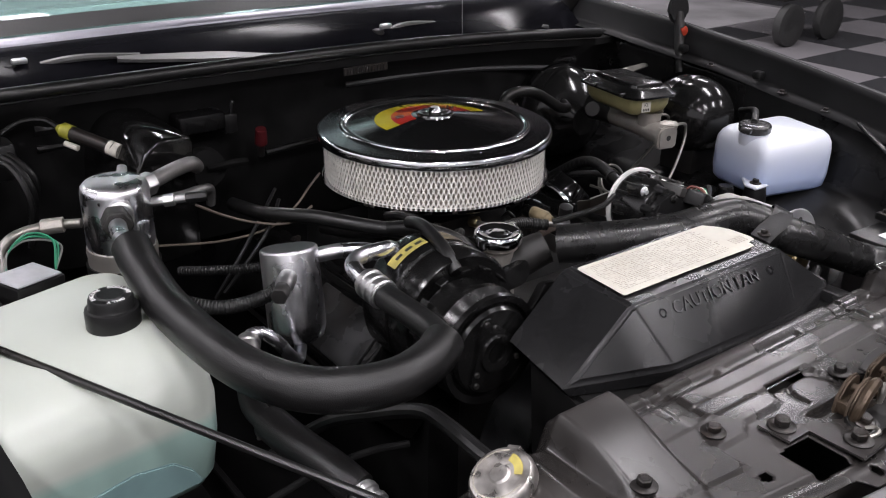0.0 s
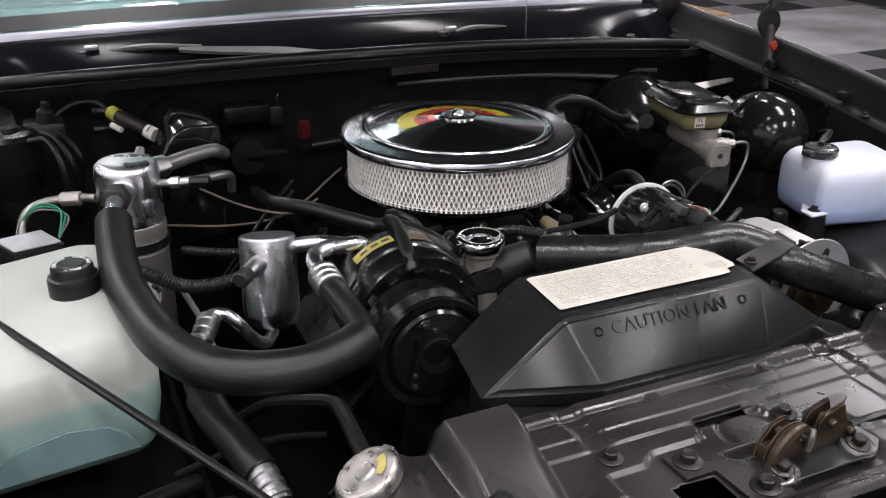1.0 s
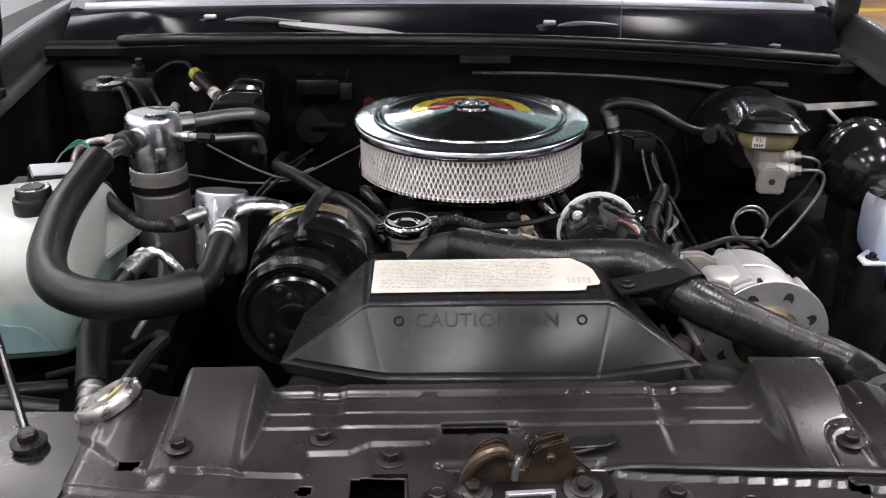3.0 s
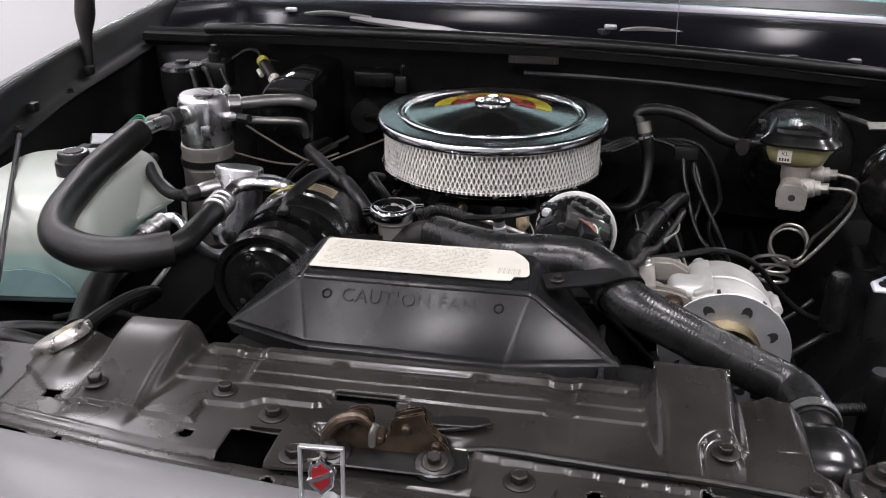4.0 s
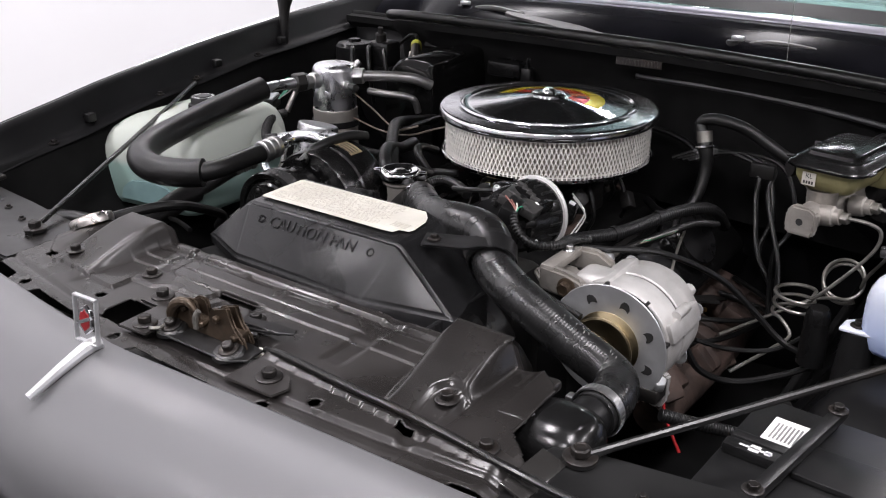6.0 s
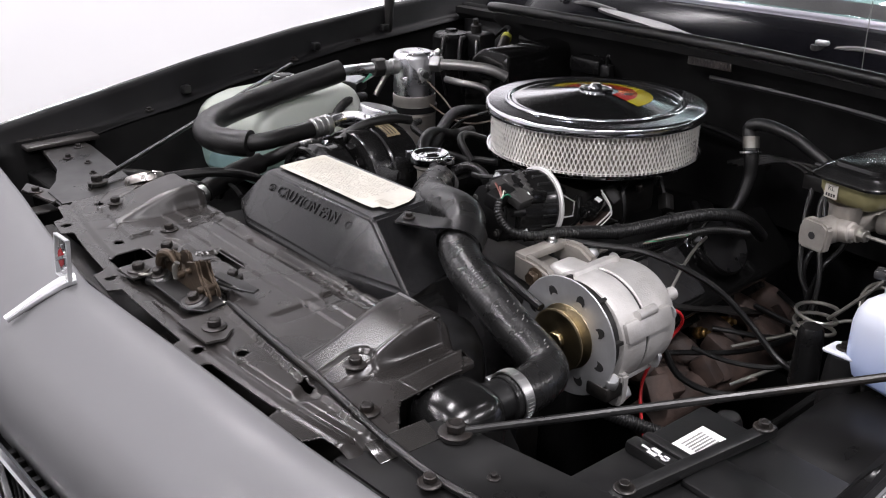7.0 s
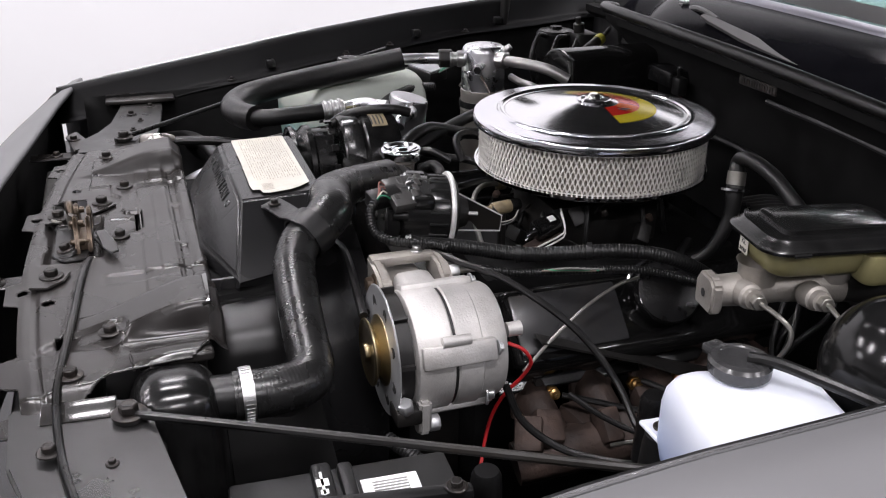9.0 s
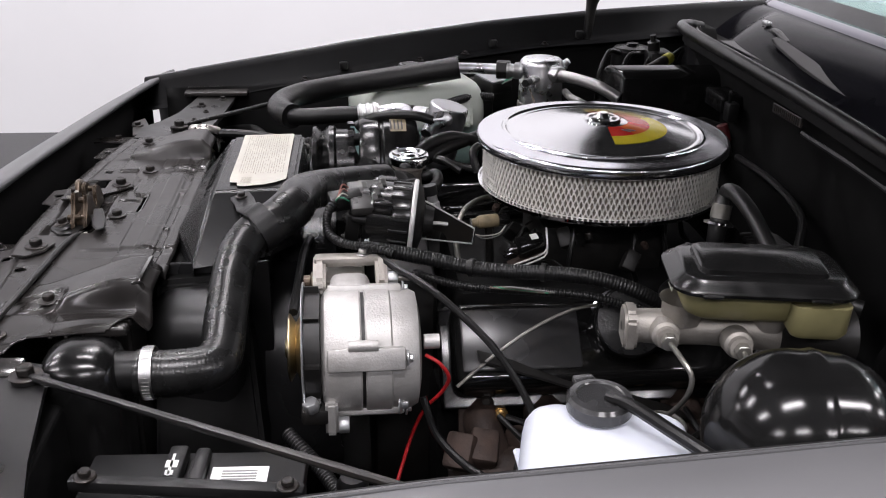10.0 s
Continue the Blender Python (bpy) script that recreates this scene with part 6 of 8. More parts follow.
def distributor():
    e = empty("distributor", (0.15, -0.30, 0.86), "black distributor with plug wires and a white rim", "distributor")
    m = axis((0.147, -0.284, 0.880), (-0.12, -0.96, 0.10))
    part("base", lathe(B(), [(0, -0.026), (0.018, -0.026), (0.022, -0.014), (0.043, -0.008), (0.0485, -0.003), (0.0485, 0.003), (0, 0.006)], m, 40), GRIME, e)
    part("rim", lathe(B(), [(0.0475, -0.0026), (0.0512, -0.0026), (0.0524, -0.0012), (0.0526, 0.0014), (0.0514, 0.0032), (0.0475, 0.0036)], m, 64), RIMPALE, e, "pale worn rim plate")
    cap = part("cap", lathe(B(), [(0.0480, 0.004), (0.0478, 0.026), (0.0455, 0.030), (0.0455, 0.054), (0.041, 0.062), (0.030, 0.066), (0, 0.066)], m, 40), GLOSS, e, "shiny black moulded cap", smooth=40)
    for k in range(20):
        a = 2 * math.pi * k / 20
        part("rib", box(B(), -0.0018, 0.0018, 0.0450, 0.0490, 0.006, 0.030, 0.0008, 1, m=m @ Matrix.Rotation(a, 4, "Z")), PLASTIC, cap)
    for k in range(7):
        a = radians(k * 50 + 10)
        part("tower", lathe(B(), [(0, 0.018), (0.005, 0.018), (0.006, 0.010), (0.0078, 0), (0, 0)], m @ Matrix.Translation((0.037 * math.cos(a), 0.037 * math.sin(a), 0.058)), 12), PLASTIC, cap)
    # front cover plate with screws
    plate = part("cover_plate", prism(B(), [(-0.040, -0.030), (-0.012, -0.040), (0.024, -0.038), (0.036, -0.016), (0.034, 0.010), (0.020, 0.016), (0.014, 0.034), (-0.012, 0.036), (-0.026, 0.022), (-0.040, 0.014)], 0.020, m @ Matrix.Translation((0, 0, 0.064)), 0.003), PLASTIC, cap, "dusty front cover")
    for x, y in ((-0.030, -0.020), (0.022, -0.026), (-0.006, 0.027), (-0.032, 0.006), (0.026, 0.002)):
        bolt("screw", tuple(m @ Vector((x, y, 0.084))), plate, 0.0036, tuple(m.to_3x3() @ Vector((0, 0, 1))), GRIME)
    # terminal block with two rows of teeth, and coloured leads at the top
    up = Vector((0.35, 0, 0.93)).normalized()
    part("terminal_block", box(B(), -0.021, 0.021, -0.028, 0.026, -0.010, 0.003, 0.002, m=axis((0.161, -0.345, 0.920), up, 6)), GREYPLASTIC, cap, "dusty grey terminal block")
    for sx, sy in ((-0.030, 0.034), (0.036, 0.026), (0.040, -0.022)):
        ear = part("cap_ear", box(B(), -0.010, 0.010, -0.008, 0.008, 0.020, 0.046, 0.003, m=m @ Matrix.Translation((sx, sy, 0.006))), GLOSS, cap, "shiny black cap ear")
        bolt("screw", tuple(m @ Vector((sx, sy, 0.052))), cap, 0.0040, tuple(m.to_3x3() @ Vector((0, 0, 1))), ZINC)
    for r in range(2):
        for k in range(4):
            q = Vector((0.146 + 0.009 * k, -0.322 - 0.024 * r - 0.004 * k, 0.930 - 0.0035 * k - 0.004 * r))
            bm = B()
            box(bm, -0.0034, 0.0034, -0.0065, 0.0065, -0.012, 0.0035, 0.0010, 1, m=axis(q, up, 8))
            part("terminal", bm, GREYPLASTIC, cap)
    part("connector", box(B(), -0.020, 0.022, -0.010, 0.010, -0.010, 0.010, 0.002, m=axis((0.160, -0.372, 0.914), up, 12)), PLASTIC, cap)
    for k in range(4):
        p = Vector((0.150 + 0.008 * k, -0.366, 0.926 - 0.003 * k))
        part("lead", tube(B(), [p, p + Vector((0.004, -0.008, 0.006)), Vector((0.170 + 0.002 * k, -0.380, 0.922)), (0.174, -0.386, 0.912)], 0.0010, 6), (PINKWIRE, PINKWIRE, LABEL, GREENWIRE)[k], e)
    yz = Matrix(((0, 0, 1, 0.1385), (1, 0, 0, 0), (0, 1, 0, 0), (0, 0, 0, 1)))
    tab = part("bracket", prism(B(), [(-0.268, 0.902), (-0.203, 0.862), (-0.206, 0.842), (-0.236, 0.846), (-0.246, 0.860), (-0.270, 0.866)], 0.0022, yz, 0.0006, 1), SATIN, e, "black sheet steel bracket with bright edges")
    part("bracket_end", prism(B(), [(0.112, 0.866), (0.141, 0.862), (0.143, 0.841), (0.114, 0.845)], 0.002, Matrix(((1, 0, 0, 0), (0, 0, -1, -0.203), (0, 1, 0, 0), (0, 0, 0, 1))), 0.0006, 1), SATIN, tab)
    part("bracket_lip", tube(B(), [(0.1415, -0.268, 0.903), (0.1415, -0.2025, 0.8625), (0.1425, -0.2055, 0.8415), (0.1425, -0.274, 0.851)], 0.0011, 6, 1), RIMPALE, tab, "thin pale edge")
    part("bracket_pin", tube(B(), [(0.142, -0.272, 0.869), (0.142, -0.256, 0.872), (0.142, -0.238, 0.870)], 0.0026, 8), RIMPALE, tab, "pale pin")
    part("clip", tube(B(), [(0.095, -0.29, 0.905), (0.060, -0.30, 0.900), (0.03, -0.285, 0.890), (0.0, -0.27, 0.882)], 0.004, 8), RUBBER, e)
    return e


distributor()


def brake_master():
    e = empty("brake_master_cylinder", (0.47, 0.0, 0.86), "aged brake master cylinder with olive reservoir and black cap", "master cylinder")
    part("cylinder", tube(B(), [(0.446, -0.085, 0.876), (0.452, -0.05, 0.876), (0.460, -0.01, 0.876), (0.468, 0.03, 0.877), (0.475, 0.06, 0.877)], [0.017, 0.0185, 0.0165, 0.019, 0.021], 20), AGEDALU, e)
    # rear third of the cylinder in a dark material, its shade painted in
    part("cylinder_rear", tube(B(), [(0.474, 0.055, 0.877), (0.482, 0.09, 0.877), (0.49, 0.13, 0.878)], [0.020, 0.022, 0.028], 20), GRIME, e, "rear third of the cylinder, darkened for shade")
    face = part("end_face", prism(B(), [(-0.018, -0.020), (0.018, -0.020), (0.021, -0.012), (0.021, 0.014), (0.012, 0.021), (-0.014, 0.021), (-0.021, 0.010), (-0.021, -0.012)], 0.014, axis((0.4445, -0.092, 0.875), (-0.16, -0.98, 0.0)) @ Matrix.Translation((0, 0, -0.014)), 0.003), AGEDALU, e)
    # flat black disc in place of the shade inside the port
    part("port_hole", lathe(B(), [(0, 0.0), (0.005, 0.0)], axis((0.4445, -0.0928, 0.875), (-0.16, -0.98, 0.0)), 14), FLATBLACK, face)
    for y, x in ((-0.055, 0.480), (0.010, 0.505)):
        part("port_boss", lathe(B(), [(0, 0.0), (0.015, 0.0), (0.014, 0.018), (0.011, 0.020), (0.011, 0.028), (0, 0.028)], axis((x - 0.018, y, 0.878), (0.9, -0.15, 0.12)), 18), AGEDALU, e)
        hexnut("line_nut", (x + 0.008, y - 0.003, 0.881), (x + 0.020, y - 0.006, 0.882), 0.0085, e, STEELTUBE)
    for y in (-0.035, 0.05):
        part("neck", lathe(B(), [(0.020, 0.885), (0.021, 0.905), (0.024, 0.91)], Matrix.Translation((0.456 + 0.2 * (y + 0.035), y, 0)), 22), AGEDALU, e)
    m = Matrix.Translation((0.465, 0.030, 0)) @ Matrix.Rotation(radians(-10), 4, "Z")
    res = part("reservoir", loft(B(), [(-0.030, 0.032, -0.060, 0.066, 0.016, 0.902, 0), (-0.037, 0.039, -0.069, 0.074, 0.018, 0.908, 0), (-0.042, 0.044, -0.0745, 0.080, 0.019, 0.920, 0), (-0.044, 0.046, -0.0755, 0.081, 0.020, 0.937, 0)], m), OLIVE, e, "dirty olive translucent reservoir", smooth=50)
    part("reservoir_lobe", loft(B(), [(0.020, 0.052, 0.030, 0.078, 0.010, 0.896, 0), (0.016, 0.056, 0.026, 0.082, 0.012, 0.902, 0), (0.016, 0.057, 0.026, 0.083, 0.012, 0.930, 0)], m), OLIVE, res, smooth=50)
    cap = part("cap", loft(B(), [(-0.050, 0.052, -0.082, 0.087, 0.024, 0.9350, 0), (-0.054, 0.056, -0.086, 0.091, 0.027, 0.9365, 0), (-0.0545, 0.0565, -0.0865, 0.0915, 0.027, 0.9400, 0), (-0.0525, 0.0545, -0.0845, 0.0895, 0.026, 0.9425, 0), (-0.0475, 0.0495, -0.0795, 0.0845, 0.024, 0.9450, 0), (-0.044, 0.046, -0.076, 0.081, 0.022, 0.9495, 0), (-0.042, 0.044, -0.074, 0.079, 0.021, 0.9512, 0)], m, 8), GLOSS, e, "gloss black reservoir cap", smooth=40)
    part("cap_panel", loft(B(), [(-0.034, 0.036, -0.060, 0.064, 0.012, 0.9510, 0), (-0.033, 0.035, -0.059, 0.063, 0.012, 0.9560, 0), (-0.031, 0.033, -0.057, 0.061, 0.011, 0.9575, 0)], m), GLOSS, cap, smooth=40)
    for y in (-0.05, 0.05):
        part("cap_rib", box(B(), 0.052, 0.060, y - 0.010, y + 0.010, 0.936, 0.9405, 0.0015, 1, m=m), GLOSS, cap)
    lm = m @ pose(-0.016, -0.0757, 0.921, 90, 0, 0)
    bm = B()
    lm = lm @ Matrix.Diagonal((0.84, 0.84, 1, 1))
    box(bm, -0.0115, 0.0115, -0.011, 0.011, 0, 0.0006, m=lm)
    tag = part("tag", bm, LABEL, e, "small pale tag with two letters")
    text("tag_letters", "KL", 0.0105, lm @ Matrix.Translation((0, 0.0045, 0.0008)), FLATBLACK, tag, 0.0001)
    for k in range(4):
        part("print_mark", box(B(), -0.0085 + 0.0045 * k, -0.0055 + 0.0045 * k, -0.0085, -0.0035, 0.0006, 0.0009, m=lm), FLATBLACK, tag, smooth=0)
    for y in (-0.055, 0.03):
        part("clip", tube(B(), [m @ Vector((-0.050, y, 0.942)), m @ Vector((-0.060, y, 0.942))], 0.003, 8, 1), PLASTIC, cap)
    # brake booster behind
    b = empty("brake_booster", (0.53, 0.22, 0.86), "black round brake booster against the firewall", "booster")
    bmx = axis((0.515, 0.26, 0.835), (0.12, 0.98, 0.0))
    part("shell", lathe(B(), [(0, -0.09), (0.03, -0.09), (0.05, -0.075), (0.080, -0.05), (0.092, -0.02), (0.094, 0.0)], bmx, 48), BALLBLACK, b)
    part("rear_shell", lathe(B(), [(0.094, 0.004), (0.092, 0.02), (0.080, 0.06), (0, 0.09)], bmx, 48), UNDER, b)
    part("crimp_band", lathe(B(), [(0.093, -0.004), (0.098, -0.003), (0.098, 0.007), (0.093, 0.008)], bmx, 48), BAYPAINT, b)
    # steel lines with coils
    ln = empty("brake_lines", (0.47, -0.05, 0.75), "coiled bare steel brake lines below the master cylinder", "brake line")
    pts = [(0.498, -0.060, 0.882), (0.525, -0.058, 0.880), (0.541, -0.052, 0.868), (0.536, -0.055, 0.840), (0.502, -0.064, 0.792), (0.474, -0.064, 0.758)]
    for k in range(36):
        a = radians(k * 28 - 10)
        pts.append((0.442 + 0.028 * math.cos(a), -0.034 + 0.023 * math.sin(a), 0.754 - 0.00125 * k))
    pts += [(0.452, -0.07, 0.695), (0.44, -0.10, 0.685), (0.42, -0.14, 0.675), (0.40, -0.16, 0.66)]
    part("front_line", tube(B(), pts, 0.0027, 8, 4), STEELTUBE, ln)
    pts = [(0.524, 0.004, 0.883), (0.548, 0.0, 0.878), (0.558, 0.006, 0.860), (0.545, 0.025, 0.81), (0.520, 0.05, 0.762)]
    for k in range(22):
        a = radians(k * 33 - 20)
        pts.append((0.485 + 0.029 * math.cos(a), 0.064 + 0.012 * math.sin(a) + 0.0004 * k, 0.746 + 0.026 * math.sin(a) - 0.0008 * k))
    pts += [(0.46, 0.02, 0.72), (0.40, -0.03, 0.69), (0.36, -0.10, 0.68)]
    part("rear_line", tube(B(), pts, 0.0027, 8, 4), STEELTUBE, ln)


brake_master()


def vacuum_ball():
    e = empty("vacuum_reservoir", (0.634, 0.0, 0.80), "gloss black ball-shaped vacuum reservoir", "vacuum tank")
    prof = [(0.073 * math.sin(radians(a)), -0.073 * math.cos(radians(a))) for a in range(0, 97, 6)]
    prof += [(0.0735, 0.012), (0.0745, 0.016), (0.0735, 0.020)] + [(0.0715 * math.cos(radians(a)), 0.03 + 0.062 * math.sin(radians(a))) for a in range(0, 91, 6)]
    part("ball", lathe(B(), prof, axis((0.632, 0.000, 0.866), (0.18, 0.97, 0.0)), 56), BALLBLACK, e, smooth=30)
    part("foot", box(B(), 0.60, 0.67, -0.03, 0.05, 0.74, 0.82, 0.006), GRIME, e)


vacuum_ball()


def washer_bottle():
    e = empty("washer_bottle", (0.66, -0.17, 0.78), "milky plastic washer bottle with blue fluid and grey cap", "washer bottle")
    m = Matrix.Translation((0.655, -0.172, 0)) @ Matrix.Rotation(radians(-14), 4, "Z")
    bm = loft(B(), [(-0.074, 0.071, -0.054, 0.071, 0.016, 0.771, 0), (-0.081, 0.077, -0.061, 0.078, 0.018, 0.779, 0), (-0.084, 0.080, -0.065, 0.080, 0.020, 0.80, 0.3), (-0.084, 0.080, -0.065, 0.080, 0.020, 0.843, 0.8), (-0.082, 0.079, -0.063, 0.079, 0.020, 0.857, 1),
                    (-0.077, 0.075, -0.058, 0.074, 0.020, 0.868, 1), (-0.070, 0.069, -0.051, 0.068, 0.018, 0.8740, 1), (-0.060, 0.060, -0.041, 0.059, 0.016, 0.8765, 1)], m, 8, (0.04, 0.0))
    part("bottle", bm, WASHFLUID, e, smooth=70)
    c = Matrix.Translation((0.600, -0.158, 0))
    part("filler_neck", lathe(B(), [(0.026, 0.855), (0.026, 0.880), (0.0, 0.880)], c, 32), WASHER, e)
    cap = part("cap", lathe(B(), [(0.026, 0.876), (0.0285, 0.879), (0.0290, 0.889), (0.0265, 0.8925), (0.021, 0.8935), (0.0195, 0.892), (0, 0.892)], c, 40), DARKCAP, e, "dull dark grey snap cap with a tether")
    part("cap_tab", box(B(), 0.018, 0.040, -0.010, 0.010, 0.881, 0.891, 0.003, m=c @ Matrix.Rotation(radians(190), 4, "Z")), DARKCAP, cap)
    part("pump_hose", tube(B(), [(0.604, -0.152, 0.893), (0.626, -0.138, 0.897), (0.664, -0.112, 0.893), (0.70, -0.08, 0.884), (0.735, -0.03, 0.865)], 0.0058, 10), RUBBER, e, "grey-black hose from the cap")
    # mounting ear and screw
    bm = B()
    prism(bm, [(-0.022, -0.014), (0.030, -0.014), (0.055, 0.03), (0.02, 0.05), (-0.02, 0.012)], 0.006, Matrix.Translation((0.562, -0.205, 0.794)), 0.002, 1)
    ear = part("mount_ear", bm, WASHER, e)
    bolt("bolt", (0.560, -0.203, 0.800), ear, 0.006)
    part("support_post", lathe(B(), [(0, 0.794), (0.018, 0.794), (0.02, 0.78), (0.024, 0.72), (0, 0.72)], Matrix.Translation((0.562, -0.203, 0)), 20), PLASTIC, e)


washer_bottle()


def coolant_tank():
    e = empty("coolant_tank", (-0.59, -0.28, 0.70), "milky plastic coolant tank, half full of green coolant, black cap", "coolant tank")
    levels = [(-0.715, -0.542, -0.312, -0.110, 0.02, 0.728, 0), (-0.728, -0.528, -0.325, -0.100, 0.024, 0.733, 0), (-0.736, -0.519, -0.331, -0.094, 0.026, 0.746, 0), (-0.740, -0.512, -0.334, -0.088, 0.028, 0.79, 0.2),
              (-0.742, -0.511, -0.334, -0.086, 0.028, 0.836, 0.6), (-0.742, -0.514, -0.331, -0.086, 0.028, 0.856, 0.9), (-0.741, -0.520, -0.322, -0.088, 0.028, 0.873, 1), (-0.738, -0.527, -0.309, -0.091, 0.028, 0.885, 1),
              (-0.732, -0.536, -0.292, -0.095, 0.030, 0.8935, 1), (-0.723, -0.546, -0.276, -0.102, 0.030, 0.8995, 1), (-0.708, -0.560, -0.262, -0.113, 0.03, 0.9030, 1)]
    # the body stands a little askew: its outer end leans towards the nose
    m = Matrix.Translation((-0.512, -0.21, 0)) @ Matrix(((1, 0, 0, 0), (0.12, 1, 0, 0), (0, 0, 1, 0), (0, 0, 0, 1)))
    bm = loft(B(), [(x0 + 0.512, x1 + 0.512, y0 + 0.21, y1 + 0.21, r, z, k) for x0, x1, y0, y1, r, z, k in levels], m, 8, (0.07, 0.02))
    part("tank", bm, TANK, e, smooth=70)
    # sloping web from the shoulder out to the mounting ear
    bm = B()
    solid(bm, [(-0.545, -0.200, 0.886), (-0.548, -0.112, 0.890), (-0.478, -0.118, 0.832), (-0.482, -0.158, 0.830), (-0.512, -0.215, 0.818), (-0.545, -0.200, 0.815), (-0.548, -0.112, 0.815), (-0.478, -0.118, 0.824), (-0.482, -0.158, 0.822), (-0.512, -0.215, 0.812)],
          [(0, 1, 2, 3), (0, 3, 4), (0, 4, 9, 5), (1, 0, 5, 6), (2, 1, 6, 7), (3, 2, 7, 8), (4, 3, 8, 9), (5, 9, 8, 7, 6)], 0.006, 3)
    part("web", bm, TANK, e, smooth=60)
    arch = [(-0.180, 0.745), (-0.172, 0.768), (-0.148, 0.785), (-0.100, 0.791), (-0.060, 0.783), (-0.040, 0.765), (-0.030, 0.745)]
    # thin arched plate on the front face, darker teal than the tank
    part("front_arch", prism(B(), arch, 0.004, m @ Matrix(((1, 0, 0, 0), (0, 0, 1, -0.1258), (0, 1, 0, 0), (0, 0, 0, 1))), 0.0015, 2), material("darker_teal_tank_plastic", (0.20, 0.31, 0.31), 0.35, vary=0.06, sub=0.3), e, "darker teal arched panel on the tank's front")
    c = Matrix.Translation((-0.580, -0.236, 0))
    part("neck", lathe(B(), [(0.028, 0.885), (0.026, 0.906), (0, 0.906)], c, 30), TANK, e)
    cap = part("cap", lathe(B(), [(0.0, 0.9305), (0.013, 0.9305), (0.0145, 0.929), (0.021, 0.929), (0.0225, 0.926), (0.0225, 0.919), (0.0235, 0.917), (0.0265, 0.916), (0.0275, 0.913), (0.0275, 0.896), (0, 0.896)], c, 44), PLASTIC, e, "black screw cap with raised words")
    for words, a in (("ENGINE", 150), ("COOLANT", 30), ("ONLY", 270)):
        n = len(words)
        for k, ch in enumerate(words):
            ang = radians(a + (n - 1) / 2 * 15 - k * 15)
            mm = c @ Matrix.Translation((0.0175 * math.cos(ang), 0.0175 * math.sin(ang), 0.9292)) @ Matrix.Rotation(ang - math.pi / 2, 4, "Z")
            text("raised_letter", ch, 0.0062, mm, WHITE, cap, 0.0004)
    bolt("bolt", (-0.488, -0.140, 0.8335), e, 0.0055)


coolant_tank()


def stay_rods():
    for s, a, b in ((-1, (-0.437, -0.672, 0.844), (-0.748, -0.115, 0.908)), (1, (0.433, -0.689, 0.835), (0.748, -0.27, 0.893))):
        e = empty("stay_rod", a, "thin black steel stay rod from panel to fender", "stay rod", "stay rods")
        A, Z = Vector(a), Vector(b)
        w = (Z - A).normalized()
        part("rod", tube(B(), [A + w * 0.012, A + w * 0.03 + Vector((0, 0, 0.002)), Z], 0.0042, 10, 4), SATIN, e)
        part("eye", lathe(B(), [(0, -0.002), (0.015, -0.002), (0.015, 0.002), (0, 0.002)], Matrix.Translation(A), 22), SATIN, e)
        bolt("bolt", (a[0], a[1], a[2] + 0.002), e, 0.0095, mat=BOLT)


stay_rods()


def battery():
    e = empty("battery", (0.585, -0.51, 0.62), "black car battery with white printed labels on its tray", "battery")
    m = Matrix.Translation((0.60, -0.515, 0)) @ Matrix.Rotation(radians(-3), 4, "Z")
    case = part("case", box(B(), -0.09, 0.09, -0.10, 0.095, 0.60, 0.775, 0.005, m=m), PLASTIC, e)
    bm = B()
    box(bm, -0.092, 0.092, -0.103, 0.098, 0.772, 0.790, 0.004, m=m)
    box(bm, -0.088, -0.03, -0.03, -0.012, 0.788, 0.802, 0.004, m=m)
    box(bm, -0.088, -0.03, -0.006, 0.008, 0.788, 0.799, 0.004, m=m)
    box(bm, -0.02, 0.08, -0.03, 0.03, 0.788, 0.797, 0.004, m=m)
    lid = part("lid", bm, PLASTIC, e)
    lab = part("label", box(B(), -0.066, -0.026, 0.012, 0.064, 0.790, 0.7912, 0.0004, 1, m=m), WHITE, lid, "white paper sticker with fine print")
    for k in range(7):
        part("print_line", box(B(), -0.060 + 0.004 * k, -0.058 + 0.004 * k, 0.022, 0.054, 0.7912, 0.7915, m=m), GREYWIRE, lab, smooth=0)
    for x0, x1, y0, y1 in ((-0.072, -0.040, -0.024, -0.0215), (-0.062, -0.052, -0.028, -0.017), (-0.047, -0.041, -0.026, -0.019)):
        part("logo_bar", box(B(), x0, x1, y0, y1, 0.802, 0.8026, m=m), WHITE, lid, "plain white logo bar", smooth=0)
    part("label_strip", box(B(), 0.035, 0.050, -0.085, -0.035, 0.790, 0.7912, m=m), WHITE, lid, "white label strip", smooth=0)
    hold = empty("hold_down", (0.58, -0.51, 0.80), "black battery hold-down bar with two bolts", "hold-down bar")
    hm = m @ Matrix.Rotation(radians(-6), 4, "Z")
    part("bar", box(B(), -0.03, -0.015, -0.11, 0.10, 0.795, 0.808, 0.004, m=hm), PLASTIC, hold)
    for y in (-0.095, 0.085):
        bolt("bolt", tuple(hm @ Vector((-0.0225, y, 0.808))), hold, 0.006)
    part("battery_tray", box(B(), 0.49, 0.71, -0.63, -0.40, 0.585, 0.60, 0.004), GRIME, None, "black steel battery tray", category="tray")


